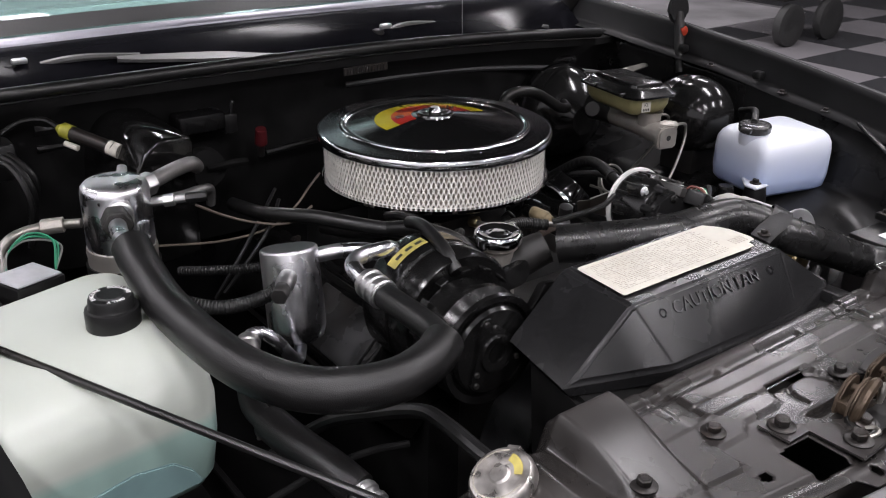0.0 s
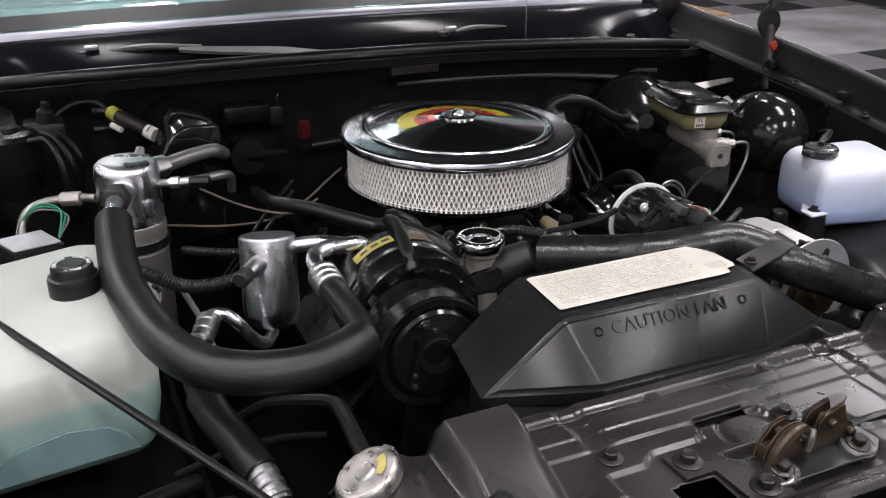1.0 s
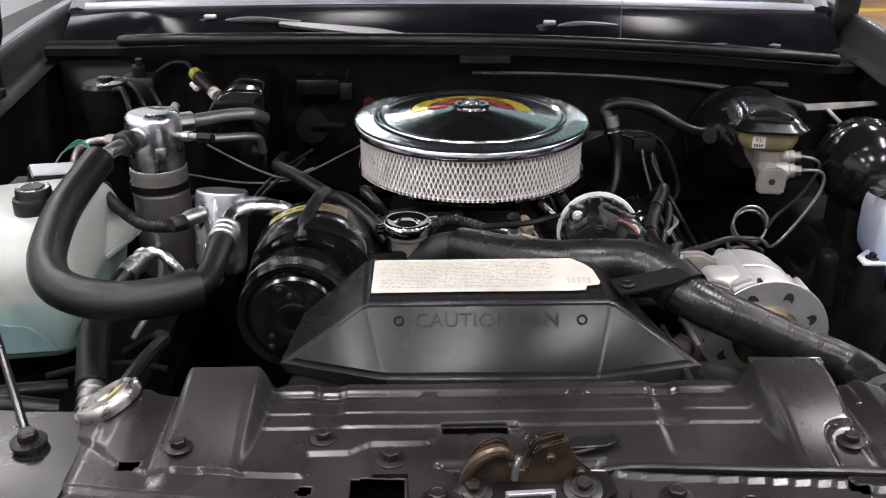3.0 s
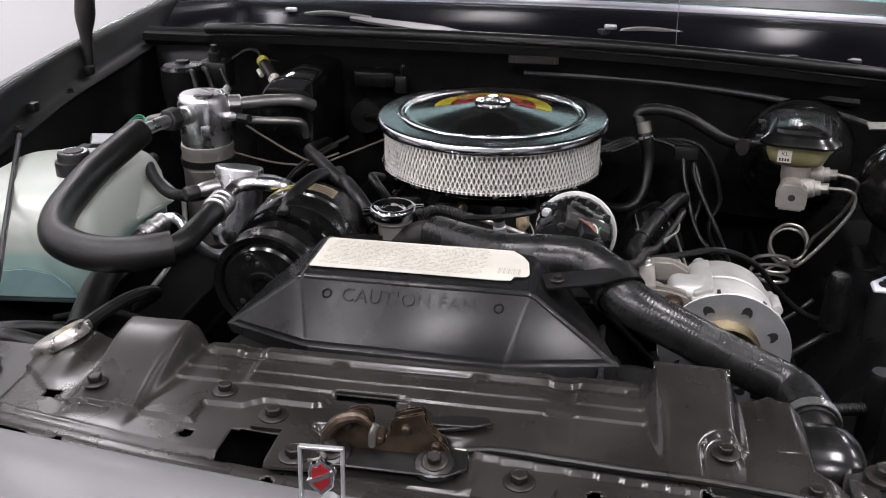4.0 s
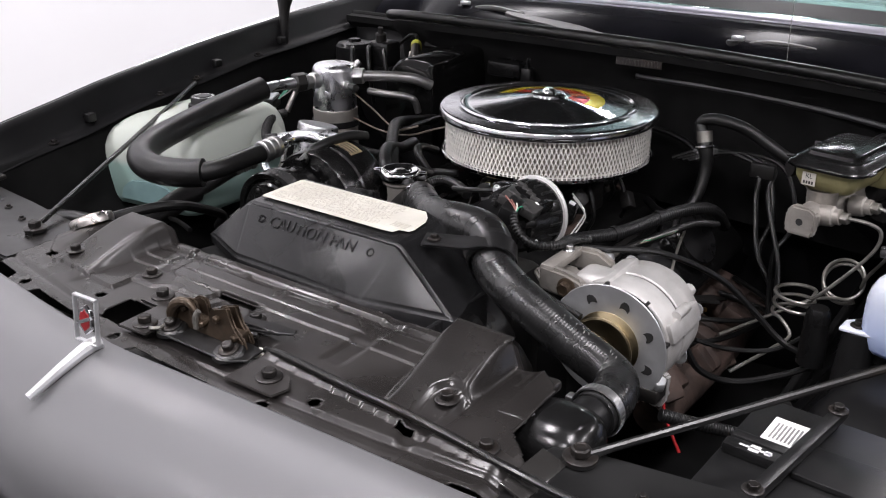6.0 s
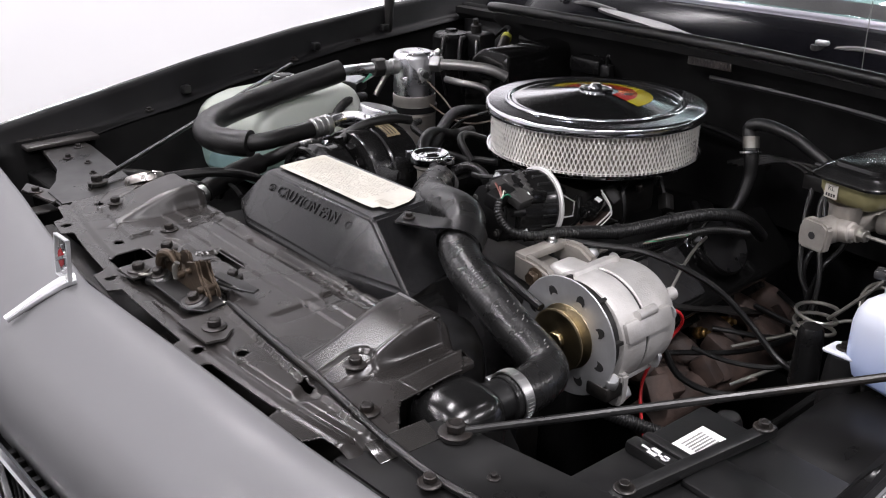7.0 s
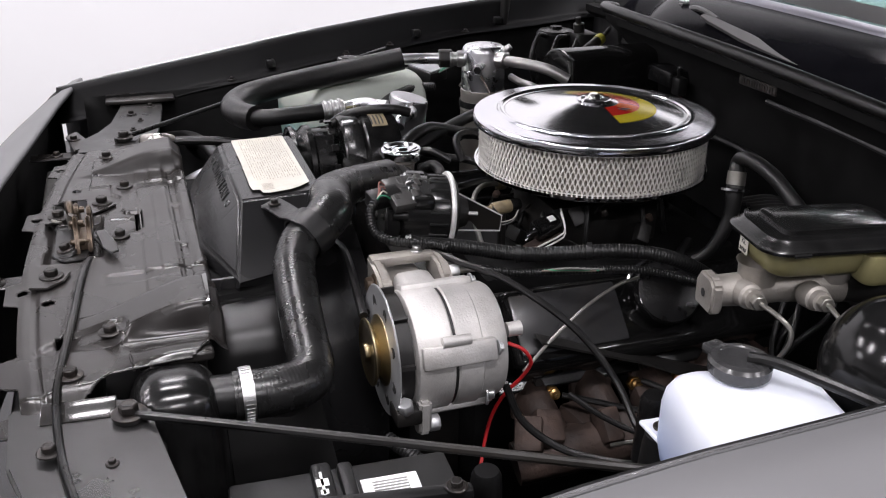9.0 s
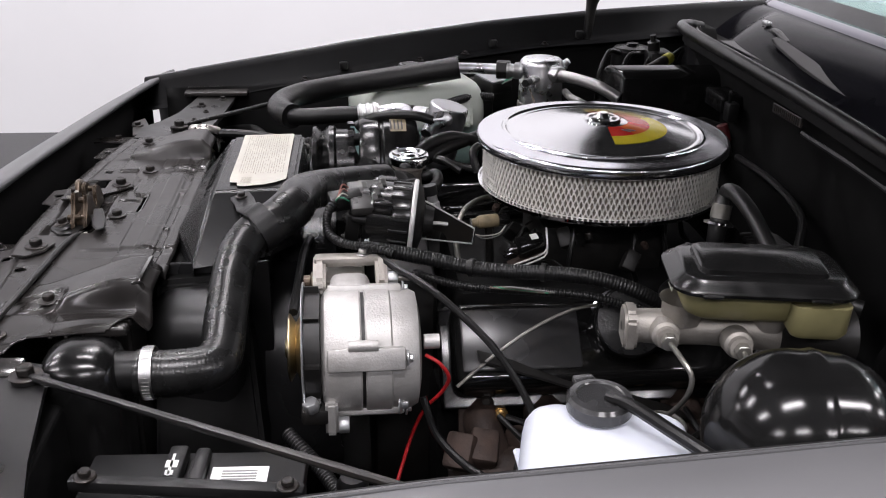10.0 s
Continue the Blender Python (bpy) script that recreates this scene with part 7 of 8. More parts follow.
battery()
def engine():
    e = empty("engine_block", (0, -0.03, 0.5), "dark grimy V6 engine with gloss black valve covers", "engine")
    # block and intake are coloured near-black for the shade they sit in
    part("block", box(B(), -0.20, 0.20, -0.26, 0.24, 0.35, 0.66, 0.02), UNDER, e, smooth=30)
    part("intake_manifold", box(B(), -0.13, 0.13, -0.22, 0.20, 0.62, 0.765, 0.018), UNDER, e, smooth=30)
    part("carburettor", box(B(), -0.075, 0.075, -0.095, 0.085, 0.76, 0.835, 0.010), GRIME, e, smooth=30)
    part("front_cover", box(B(), -0.15, 0.15, -0.34, -0.25, 0.40, 0.80, 0.02), GRIME, e, smooth=30)
    part("water_pump", lathe(B(), [(0, 0.0), (0.05, 0.0), (0.06, 0.02), (0.06, 0.10), (0, 0.10)], axis((0.0, -0.42, 0.66), (0, 1, 0)), 32), GRIME, e)
    for s in (-1, 1):
        m = pose(s * 0.230, -0.04, 0.720, 0, s * 45, 0)
        head = part("cylinder_head", box(B(), -0.075, 0.055, -0.21, 0.21, -0.09, -0.012, 0.008, m=m), GRIME, e, smooth=30)
        bm = B()
        box(bm, -0.056, 0.056, -0.205, 0.205, -0.004, 0.060, 0.016, 3, m=m)
        cover = part("valve_cover", bm, WETBLACK, e, "gloss black valve cover", smooth=50)
        bm = B()
        box(bm, -0.066, 0.066, -0.214, 0.214, -0.012, -0.003, 0.003, 2, m=m)
        part("cover_flange", bm, GLOSS, cover)
        bm = B()
        box(bm, -0.044, 0.036, -0.195, -0.045, 0.058, 0.0635, 0.004, 2, m=m)
        # base colour lifted above the cover's black to paint in a soft reflection
        part("raised_panel", bm, material("cover_panel_reflection_grey", (0.03, 0.03, 0.031), 0.27, vary=0.2, scale=15, dirt=0.2), cover, "raised panel, greyed for its soft reflection")
        for y in (-0.16, 0.0, 0.16):
            bolt("bolt", tuple(m @ Vector((0.061, y, -0.003))), cover, 0.006, tuple(m.to_3x3() @ Vector((0, 0, 1))))
    # exhaust manifold with plugs on the driver's side
    ex = part("exhaust_manifold", tube(B(), [(0.325, -0.25, 0.60), (0.335, -0.16, 0.615), (0.335, 0.0, 0.612), (0.325, 0.14, 0.60)], [0.028, 0.032, 0.032, 0.030], 14), RUST, e, "rusty cast iron exhaust manifold", smooth=60)
    for y in (-0.205, -0.12, -0.03, 0.06, 0.13):
        part("exhaust_runner", tube(B(), [(0.262, y, 0.655), (0.292, y, 0.650), (0.322, y + 0.008, 0.628), (0.333, y + 0.012, 0.608)], [0.026, 0.024, 0.022, 0.02], 12), RUST, ex)
        part("runner_flange", box(B(), -0.024, 0.024, -0.03, 0.03, -0.006, 0.006, 0.003, m=pose(0.268, y, 0.655, 0, 75, 0)), RUST, ex)
    rnd = random.Random(5)
    for k in range(16):
        y = -0.24 + 0.026 * k
        bm = B()
        box(bm, -0.022, 0.022, -rnd.uniform(0.012, 0.02), rnd.uniform(0.012, 0.02), -0.014, 0.016, 0.005, 2, m=pose(0.318 + rnd.uniform(-0.015, 0.03), y, 0.632 + rnd.uniform(-0.025, 0.022), rnd.uniform(-15, 15), rnd.uniform(10, 50), rnd.uniform(-25, 25)))
        part("cast_lug", bm, RUST, ex)
    for k, (y, z) in enumerate(((-0.182, 0.664), (-0.061, 0.655), (0.008, 0.650))):
        a = Vector((0.276, y, z))
        w = Vector((0.85, -0.1, 0.35)).normalized()
        part("plug_hex", prism(B(), ring_of(0.010, 6), 0.012, axis(a, w), 0.001, 1), PLUGBRASS, e, "brass-coloured spark plug")
        part("plug_collar", lathe(B(), [(0, 0.0), (0.007, 0.0), (0.007, 0.008), (0.004, 0.010), (0.004, 0.016), (0, 0.016)], axis(a + w * 0.012, w), 14), PLUGBRASS, e)
    part("heat_shield", prism(B(), [(-0.20, -0.012), (-0.05, -0.014), (0.0, -0.030), (0.03, -0.012), (0.18, -0.010), (0.18, 0.012), (-0.20, 0.014)], 0.003, pose(0.305, -0.03, 0.694, 0, 20, 90), 0.001, 1), GRIME, e, "bent black lip below the valve cover")
    # oil filler cap
    cm = axis((0.2540, -0.022, 0.7700), (0.80, -0.10, 0.59)) @ Matrix.Diagonal((1.16, 1.16, 1, 1))
    part("oil_filler", lathe(B(), [(0, -0.04), (0.030, -0.04), (0.030, 0.012), (0, 0.012)], cm, 30), GLOSS, e)
    cap = part("oil_cap", lathe(B(), [(0.036, 0.0045), (0.0395, 0.0055), (0.0400, 0.010), (0.0392, 0.036), (0.0375, 0.0395), (0.0360, 0.0400)], cm, 48), WETBLACK, e, "gloss black oil filler cap with a bright rim", smooth=40)
    part("cap_rim", lathe(B(), [(0.0385, 0.0005), (0.0422, 0.0015), (0.0430, 0.0050), (0.0424, 0.0085), (0.0395, 0.0095)], cm, 48), SOFTCHROME, cap, "thin bright rim")
    part("cap_top", lathe(B(), [(0.0365, 0.0396), (0.020, 0.0412), (0, 0.0415)], cm, 40), material("grained_cap_top", (0.008, 0.008, 0.0085), 0.30, vary=0.4, scale=60, bump=0.2), cap, "grained dark cap top")
    # fan in the shroud
    fan = part("cooling_fan", lathe(B(), [(0, 0), (0.045, 0.0), (0.05, 0.02), (0.05, 0.05), (0, 0.05)], axis((0, -0.50, 0.62), (0, 1, 0)), 24), GRIME, e)
    for k in range(6):
        part("fan_blade", box(B(), -0.035, 0.035, -0.002, 0.002, 0.04, 0.20, 0.001, 1, m=Matrix.Translation((0, -0.475, 0.62)) @ Matrix.Rotation(radians(60 * k + 12), 4, "Y") @ Matrix.Rotation(radians(28), 4, "Z")), GRIME, fan)


engine()


def engine_top_fittings():
    # brown vacuum regulator
    e = empty("vacuum_regulator", (0.10, -0.13, 0.81), "dark vacuum solenoid with a white sticker on a rusty bracket", "solenoid")
    ax = Vector((-0.22, 0.95, 0.16)).normalized()
    c0 = Vector((0.114, -0.140, 0.820))
    m = axis(c0, ax)
    part("body", lathe(B(), [(0, -0.004), (0.006, -0.004), (0.0075, 0.0), (0.012, 0.001), (0.0150, 0.003), (0.0150, 0.010), (0.0142, 0.0105), (0.0142, 0.012), (0.0150, 0.0125), (0.0150, 0.036), (0.013, 0.039), (0, 0.039)], m, 28), WETBLACK, e, "shiny black solenoid body")
    part("sticker", box(B(), -0.0052, 0.0052, -0.0048, 0.0048, 0, 0.0008, m=axis(c0 + ax * 0.025 + Vector((0.42, 0.02, 0.90)).normalized() * 0.0148, (0.42, 0.02, 0.90), 12)), WHITE, e, "white sticker")
    for dx, dz in ((0.004, 0.003), (-0.002, -0.006)):
        p = c0 + Vector((dx, 0, dz))
        part("nozzle", tube(B(), [p, p - ax * 0.010, p - ax * 0.017 + Vector((0.002, 0, -0.001))], [0.0030, 0.0030, 0.0022], 10), WETBLACK, e)
    base = [(0.134, -0.152, 0.802), (0.1335, -0.128, 0.811), (0.131, -0.104, 0.820), (0.122, -0.098, 0.830), (0.104, -0.097, 0.846)]
    for dz in (0.0, 0.0052):
        part("bracket_edge", tube(B(), [(x + dz * 0.3, y, z - dz) for x, y, z in base], 0.0013, 6, 2), RIMPALE, e, "bright steel bracket edge")
    part("bracket", solid(B(), [(0.134, -0.152, 0.799), (0.131, -0.104, 0.817), (0.088, -0.098, 0.806), (0.094, -0.148, 0.790), (0.134, -0.152, 0.802), (0.131, -0.104, 0.820), (0.088, -0.098, 0.809), (0.094, -0.148, 0.793)], [(3, 2, 1, 0), (0, 1, 5, 4), (1, 2, 6, 5), (2, 3, 7, 6), (3, 0, 4, 7), (4, 5, 6, 7)], 0.0008, 1), RUST, e, "rusty steel bracket")
    part("bracket_foot", box(B(), 0.092, 0.104, -0.130, -0.118, 0.755, 0.797, 0.002), GRIME, e)
    g = empty("carburettor_linkage", (0.1, 0.0, 0.80), "grimy carburettor linkage, springs and small hoses under the tray", "linkage")
    rnd = random.Random(21)
    for k in range(26):
        a = radians(-130 + 9.5 * k + rnd.uniform(-3, 3))
        r, z = rnd.uniform(0.085, 0.150), rnd.uniform(0.775, 0.850)
        p = Vector((r * math.cos(a), r * math.sin(a), z))
        kind = k % 4
        if kind == 0:
            part("stud", prism(B(), ring_of(0.0055, 6), 0.010, axis(p, (rnd.uniform(-1, 1), rnd.uniform(-1, 1), 1)), 0.0008, 1), (BOLT, RUST, STEELTUBE)[k % 3], g)
        elif kind == 1:
            q = p + Vector((rnd.uniform(-0.03, 0.03), rnd.uniform(-0.03, 0.03), rnd.uniform(-0.02, 0.01)))
            part("rod", tube(B(), [p, (p + q) / 2 + Vector((0, 0, 0.006)), q], 0.0017, 6, 5), (STEELTUBE, GRIME)[k % 2], g)
        elif kind == 2:
            part("housing", box(B(), -0.014, 0.014, -0.010, 0.010, -0.009, 0.009, 0.003, m=axis(p, (math.cos(a), math.sin(a), 0.6), 30 * k)), GRIME, g)
        else:
            q = Vector((p.x * 1.12, p.y * 1.12, 0.775))
            part("small_hose", tube(B(), [p, p + Vector((0.012, -0.006, 0.008)), (p + q) / 2 + Vector((0.02, -0.01, 0)), q], 0.0036, 8), RUBBER, g)
    part("fuel_nut", prism(B(), ring_of(0.009, 6), 0.014, axis((-0.028, -0.128, 0.842), (0.3, -1, 0.1)), 0.001, 1), BRASS, g, "brass fuel inlet nut")
    part("fuel_pipe", tube(B(), [(-0.026, -0.135, 0.843), (-0.02, -0.165, 0.846), (0.03, -0.20, 0.848), (0.09, -0.22, 0.835), (0.13, -0.22, 0.80)], 0.0038, 10), STEELTUBE, g)
    s = empty("temperature_switch", (0.06, -0.20, 0.81), "tan plastic switch with a wire on the intake", "switch")
    w = Vector((-0.12, 0.99, 0.04)).normalized()
    a = Vector((0.070, -0.188, 0.843))
    part("body", lathe(B(), [(0, -0.008), (0.0055, -0.008), (0.0065, 0.0), (0.0085, 0.001), (0.0095, 0.004), (0.0095, 0.028), (0.008, 0.031), (0, 0.031)], axis(a, w), 20), TAN, s)
    part("plug", lathe(B(), [(0, 0.030), (0.009, 0.030), (0.0095, 0.038), (0.007, 0.046), (0, 0.046)], axis(a, w), 16), GLOSS, s, "black plug")
    for k in range(2):
        part("lead", tube(B(), [a + w * 0.044 + Vector((0.003, 0, -0.004)), a + w * 0.030 + Vector((0.014, 0, -0.014 - 0.003 * k)), a + w * 0.008 + Vector((0.016, 0, -0.015 - 0.004 * k)), a + w * -0.004 + Vector((0.010, 0, -0.014))], 0.0009, 6), (LABEL, GREYWIRE)[k], s)
    part("stem", tube(B(), [a + w * 0.016, a + w * 0.016 + Vector((-0.006, 0.004, -0.04)), a + w * 0.016 + Vector((-0.008, 0.006, -0.09))], 0.006, 10), GRIME, s)
    # silver sensor by the filler neck
    c = empty("coolant_sensor", (0.03, -0.26, 0.86), "small silver and black coolant sensor", "sensor")
    part("body", lathe(B(), [(0, 0), (0.009, 0.0), (0.009, 0.014), (0.0075, 0.016), (0.0075, 0.028), (0, 0.028)], axis((0.045, -0.245, 0.850), (-0.1, -0.2, 1)), 16), ZINC, c)
    part("cap", lathe(B(), [(0, 0.026), (0.0095, 0.026), (0.0095, 0.04), (0, 0.041)], axis((0.045, -0.245, 0.850), (-0.1, -0.2, 1)), 16), PLASTIC, c)
    # crankcase valve and hose
    v = empty("vacuum_valve", (0.24, 0.09, 0.88), "black vacuum hose with a chrome banded check valve", "valve")
    part("riser", tube(B(), [(0.225, 0.098, 0.935), (0.233, 0.093, 0.918), (0.243, 0.086, 0.896), (0.248, 0.080, 0.865), (0.244, 0.06, 0.82), (0.225, 0.04, 0.797), (0.19, 0.05, 0.79), (0.15, 0.09, 0.79)], [0.009, 0.0115, 0.0115, 0.0095, 0.0085, 0.0085, 0.007, 0.007], 14), RUBBER, v)
    part("band", lathe(B(), [(0.012, -0.003), (0.0185, -0.0015), (0.0185, 0.0015), (0.012, 0.003)], axis((0.242, 0.087, 0.902), (0.25, -0.2, -1)), 26), CHROME, v, "bright flange of the valve")
    part("band_stripe", lathe(B(), [(0.0117, 0.002), (0.0122, 0.002), (0.0122, 0.020), (0.0117, 0.020)], axis((0.240, 0.088, 0.906), (-0.25, 0.2, 1)), 20), STEELTUBE, v)
    part("booster_hose", tube(B(), [(0.224, 0.098, 0.930), (0.232, 0.098, 0.941), (0.258, 0.098, 0.945), (0.297, 0.100, 0.937), (0.335, 0.104, 0.917), (0.372, 0.110, 0.896), (0.41, 0.13, 0.885), (0.44, 0.17, 0.88)], 0.0095, 14), RUBBER, v)
    part("grommet", lathe(B(), [(0, 0), (0.012, 0.0), (0.013, 0.012), (0, 0.012)], axis((0.396, 0.05, 0.905), (-0.6, -0.6, 0.1)), 18), GRIME, v, "grimy brown grommet")


engine_top_fittings()


def wire(name, pts, r, mat, label, category="wire", seg=7, ribs=0.0, group=""):
    return part(name, tube(B(), pts, r, seg, 8, ribs=ribs, pitch=0.0040), mat, None, label, category=category, group=group)


def looms():
    wire("wiring_loom", [(0.172, -0.384, 0.917), (0.180, -0.393, 0.904), (0.194, -0.394, 0.890), (0.208, -0.388, 0.883), (0.224, -0.370, 0.880), (0.234, -0.335, 0.878), (0.245, -0.315, 0.874)], 0.0058, PLASTIC, "thin ribbed black loom from the distributor cap", "wiring loom", 12, 0.0009)
    wire("wiring_loom", [(0.228, -0.350, 0.876), (0.2225, -0.310, 0.867), (0.225, -0.265, 0.857), (0.234, -0.220, 0.8485), (0.247, -0.175, 0.848), (0.264, -0.130, 0.852), (0.283, -0.086, 0.854), (0.298, -0.040, 0.846), (0.303, 0.000, 0.826), (0.30, 0.05, 0.79)], 0.0095, PLASTIC, "thick ribbed black wiring loom over the valve cover", "wiring loom", 14, 0.0007)
    wire("wiring_loom", [(0.22, -0.29, 0.838), (0.245, -0.235, 0.830), (0.266, -0.18, 0.832), (0.284, -0.13, 0.836), (0.298, -0.07, 0.832), (0.305, 0.0, 0.810)], 0.0055, PLASTIC, "second ribbed loom under the thick one", "wiring loom", 12, 0.001)
    for x, y, z in ((0.2345, -0.218, 0.8485), (0.262, -0.134, 0.852)):
        part("cable_tie", lathe(B(), [(0.0102, -0.003), (0.0114, -0.003), (0.0114, 0.003), (0.0102, 0.003)], axis((x, y, z), (0.42, 0.9, 0.05)), 24), PLASTIC, None, "black nylon cable tie round the loom", category="cable tie")
    for k, m in enumerate((TANWIRE, GREENWIRE, TANWIRE, GREYWIRE)):
        wire("loom_wire", [(0.266, -0.20 + 0.004 * k, 0.836), (0.279 + 0.002 * k, -0.172, 0.838 + 0.002 * k), (0.290, -0.138 + 0.004 * k, 0.838)], 0.0013, m, "thin coloured wire out of the loom", seg=6)
    # black cables and steel lines on the driver's side
    wire("throttle_cable", [(0.24, -0.33, 0.868), (0.275, -0.312, 0.868), (0.330, -0.272, 0.862), (0.385, -0.215, 0.822), (0.425, -0.180, 0.772), (0.465, -0.172, 0.735), (0.505, -0.172, 0.722)], 0.0042, RUBBER, "long black cable across the valve cover", "cable", 8)
    wire("ground_cable", [(0.375, -0.290, 0.755), (0.395, -0.275, 0.715), (0.43, -0.24, 0.693), (0.475, -0.20, 0.698), (0.51, -0.18, 0.715)], 0.0045, RUBBER, "black cable sagging below the alternator", "cable", 8)
    wire("fuel_line", [(0.36, -0.20, 0.715), (0.40, -0.17, 0.700), (0.45, -0.14, 0.702), (0.49, -0.13, 0.735)], 0.0036, RUBBER, "thin bent dark line", "fuel line", 8)
    wire("dipstick", [(0.325, -0.245, 0.735), (0.312, -0.20, 0.768), (0.298, -0.150, 0.796), (0.288, -0.105, 0.812), (0.280, -0.07, 0.815)], 0.0022, STEELTUBE, "thin bare dipstick tube beside the valve cover", "dipstick", 8)
    for k, (x, y) in enumerate(((0.30, 0.17), (0.312, 0.175), (0.325, 0.18), (0.34, 0.185))):
        ye = (-0.18, -0.065, 0.05, 0.12)[k]
        sway = (0.0, 0.016, -0.010, 0.022)[k]
        wire("plug_wire", [(0.16 + 0.01 * k, 0.16, 0.85), (0.22 + 0.012 * k, 0.175, 0.872), (x, y, 0.86), (x + 0.018 + sway, y - 0.03, 0.805 - sway), (x + 0.045 - sway, 0.10 + sway, 0.73), (0.40, 0.06 - 0.02 * k, 0.68), (0.37, (ye + 0.06) / 2, 0.665), (0.305, ye, 0.676)], 0.0042, RUBBER, "black spark plug wire", "plug wire", 8, group="plug wires")
    part("wire_separator", box(B(), 0.295, 0.335, 0.158, 0.172, 0.842, 0.866, 0.002), GRIME, None, "grimy black plug wire separator clip", category="clip")
    # passenger side wires and hoses
    wire("heater_hose", [(-0.30, 0.09, 0.86), (-0.30, 0.0, 0.876), (-0.285, -0.045, 0.884), (-0.26, -0.085, 0.888), (-0.22, -0.14, 0.885), (-0.17, -0.20, 0.880), (-0.14, -0.245, 0.868)], 0.0098, RUBBER, "black heater hose beside the air cleaner", "heater hose", 14)
    wire("heater_hose", [(-0.235, -0.06, 0.86), (-0.215, -0.12, 0.868), (-0.195, -0.17, 0.885), (-0.178, -0.205, 0.893), (-0.150, -0.245, 0.885), (-0.125, -0.265, 0.862)], 0.0102, RUBBER, "second black heater hose to the filler neck", "heater hose", 14)
    wire("pressure_hose", [(-0.205, -0.225, 0.915), (-0.208, -0.252, 0.922), (-0.214, -0.285, 0.922), (-0.222, -0.325, 0.915), (-0.226, -0.350, 0.900)], 0.0080, RUBBER, "short black hose over the compressor", "hose", 12)
    wire("wiring_loom", [(-0.545, -0.07, 0.868), (-0.53, -0.116, 0.872), (-0.49, -0.172, 0.868), (-0.451, -0.206, 0.862), (-0.404, -0.217, 0.866), (-0.385, -0.222, 0.878)], 0.0088, PLASTIC, "ribbed black loom beside the canister", "wiring loom", 12, 0.0008)
    wire("wiring_loom", [(-0.43, -0.02, 0.83), (-0.40, -0.06, 0.838), (-0.36, -0.09, 0.842), (-0.31, -0.11, 0.845), (-0.25, -0.12, 0.85)], 0.0065, PLASTIC, "ribbed black loom behind the muffler can", "wiring loom", 12, 0.0012)
    wire("sensor_wire", [(-0.40, -0.025, 0.918), (-0.36, -0.02, 0.892), (-0.32, -0.03, 0.876), (-0.28, -0.05, 0.873), (-0.24, -0.04, 0.885)], 0.0017, TANWIRE, "thin grey-tan wire from the canister")
    wire("sensor_wire", [(-0.445, 0.02, 0.855), (-0.36, 0.0, 0.848), (-0.29, -0.005, 0.852), (-0.24, 0.01, 0.868), (-0.20, 0.04, 0.88), (-0.17, 0.06, 0.89)], 0.0017, TANWIRE, "thin tan wire to the engine")
    wire("sensor_wire", [(-0.37, -0.02, 0.78), (-0.33, -0.03, 0.83), (-0.295, -0.02, 0.862), (-0.26, 0.02, 0.88)], 0.0028, RUBBER, "thin black wire behind the can")
    wire("sensor_wire", [(-0.38, -0.01, 0.77), (-0.345, -0.015, 0.82), (-0.305, 0.0, 0.86), (-0.25, 0.05, 0.885)], 0.0026, RUBBER, "thin black wire behind the can")
    wire("vacuum_hose", [(-0.10, -0.19, 0.862), (-0.115, -0.215, 0.875), (-0.135, -0.225, 0.87), (-0.15, -0.19, 0.855), (-0.13, -0.15, 0.85), (-0.09, -0.13, 0.85)], 0.006, RUBBER, "small looped black vacuum hose", "vacuum hose", 10)
    wire("vacuum_hose", [(-0.155, -0.10, 0.87), (-0.16, -0.14, 0.885), (-0.145, -0.165, 0.88), (-0.125, -0.16, 0.85)], 0.0065, RUBBER, "black vacuum hose curving to the tray", "vacuum hose", 10)
    wire("ac_cable", [(-0.46, -0.15, 0.845), (-0.44, -0.2, 0.80), (-0.44, -0.26, 0.77), (-0.46, -0.30, 0.74)], 0.004, GREYWIRE, "thin grey wire down to the tank", seg=8)
    wire("lower_hose", [(-0.70, -0.62, 0.76), (-0.62, -0.56, 0.785), (-0.54, -0.53, 0.79), (-0.48, -0.51, 0.77)], 0.012, RUBBER, "black lower hose beside the tank", "hose", 12)
    wire("lower_hose", [(-0.72, -0.56, 0.74), (-0.64, -0.52, 0.76), (-0.57, -0.47, 0.765), (-0.50, -0.43, 0.75)], 0.009, RUBBER, "thin black hose under the tank", "hose", 12)
    wire("headlamp_loom", [(0.46, -0.60, 0.74), (0.50, -0.60, 0.735), (0.60, -0.60, 0.73), (0.70, -0.58, 0.74)], 0.009, PLASTIC, "ribbed black headlamp loom", "wiring loom", 12, 0.0011)
    wire("headlamp_loom", [(0.41, -0.44, 0.74), (0.46, -0.40, 0.72), (0.52, -0.37, 0.71), (0.56, -0.34, 0.705)], 0.008, PLASTIC, "ribbed black loom on the splash panel", "wiring loom", 12, 0.001)
    # the thread that hangs from the hood
    wire("hanging_thread", [(0.2955, 0.303, 0.885), (0.292, 0.303, 0.97), (0.288, 0.303, 1.04), (0.287, 0.303, 1.17)], 0.0007, GREYWIRE, "thin dark thread hanging from the hood", "thread", 5)


looms()


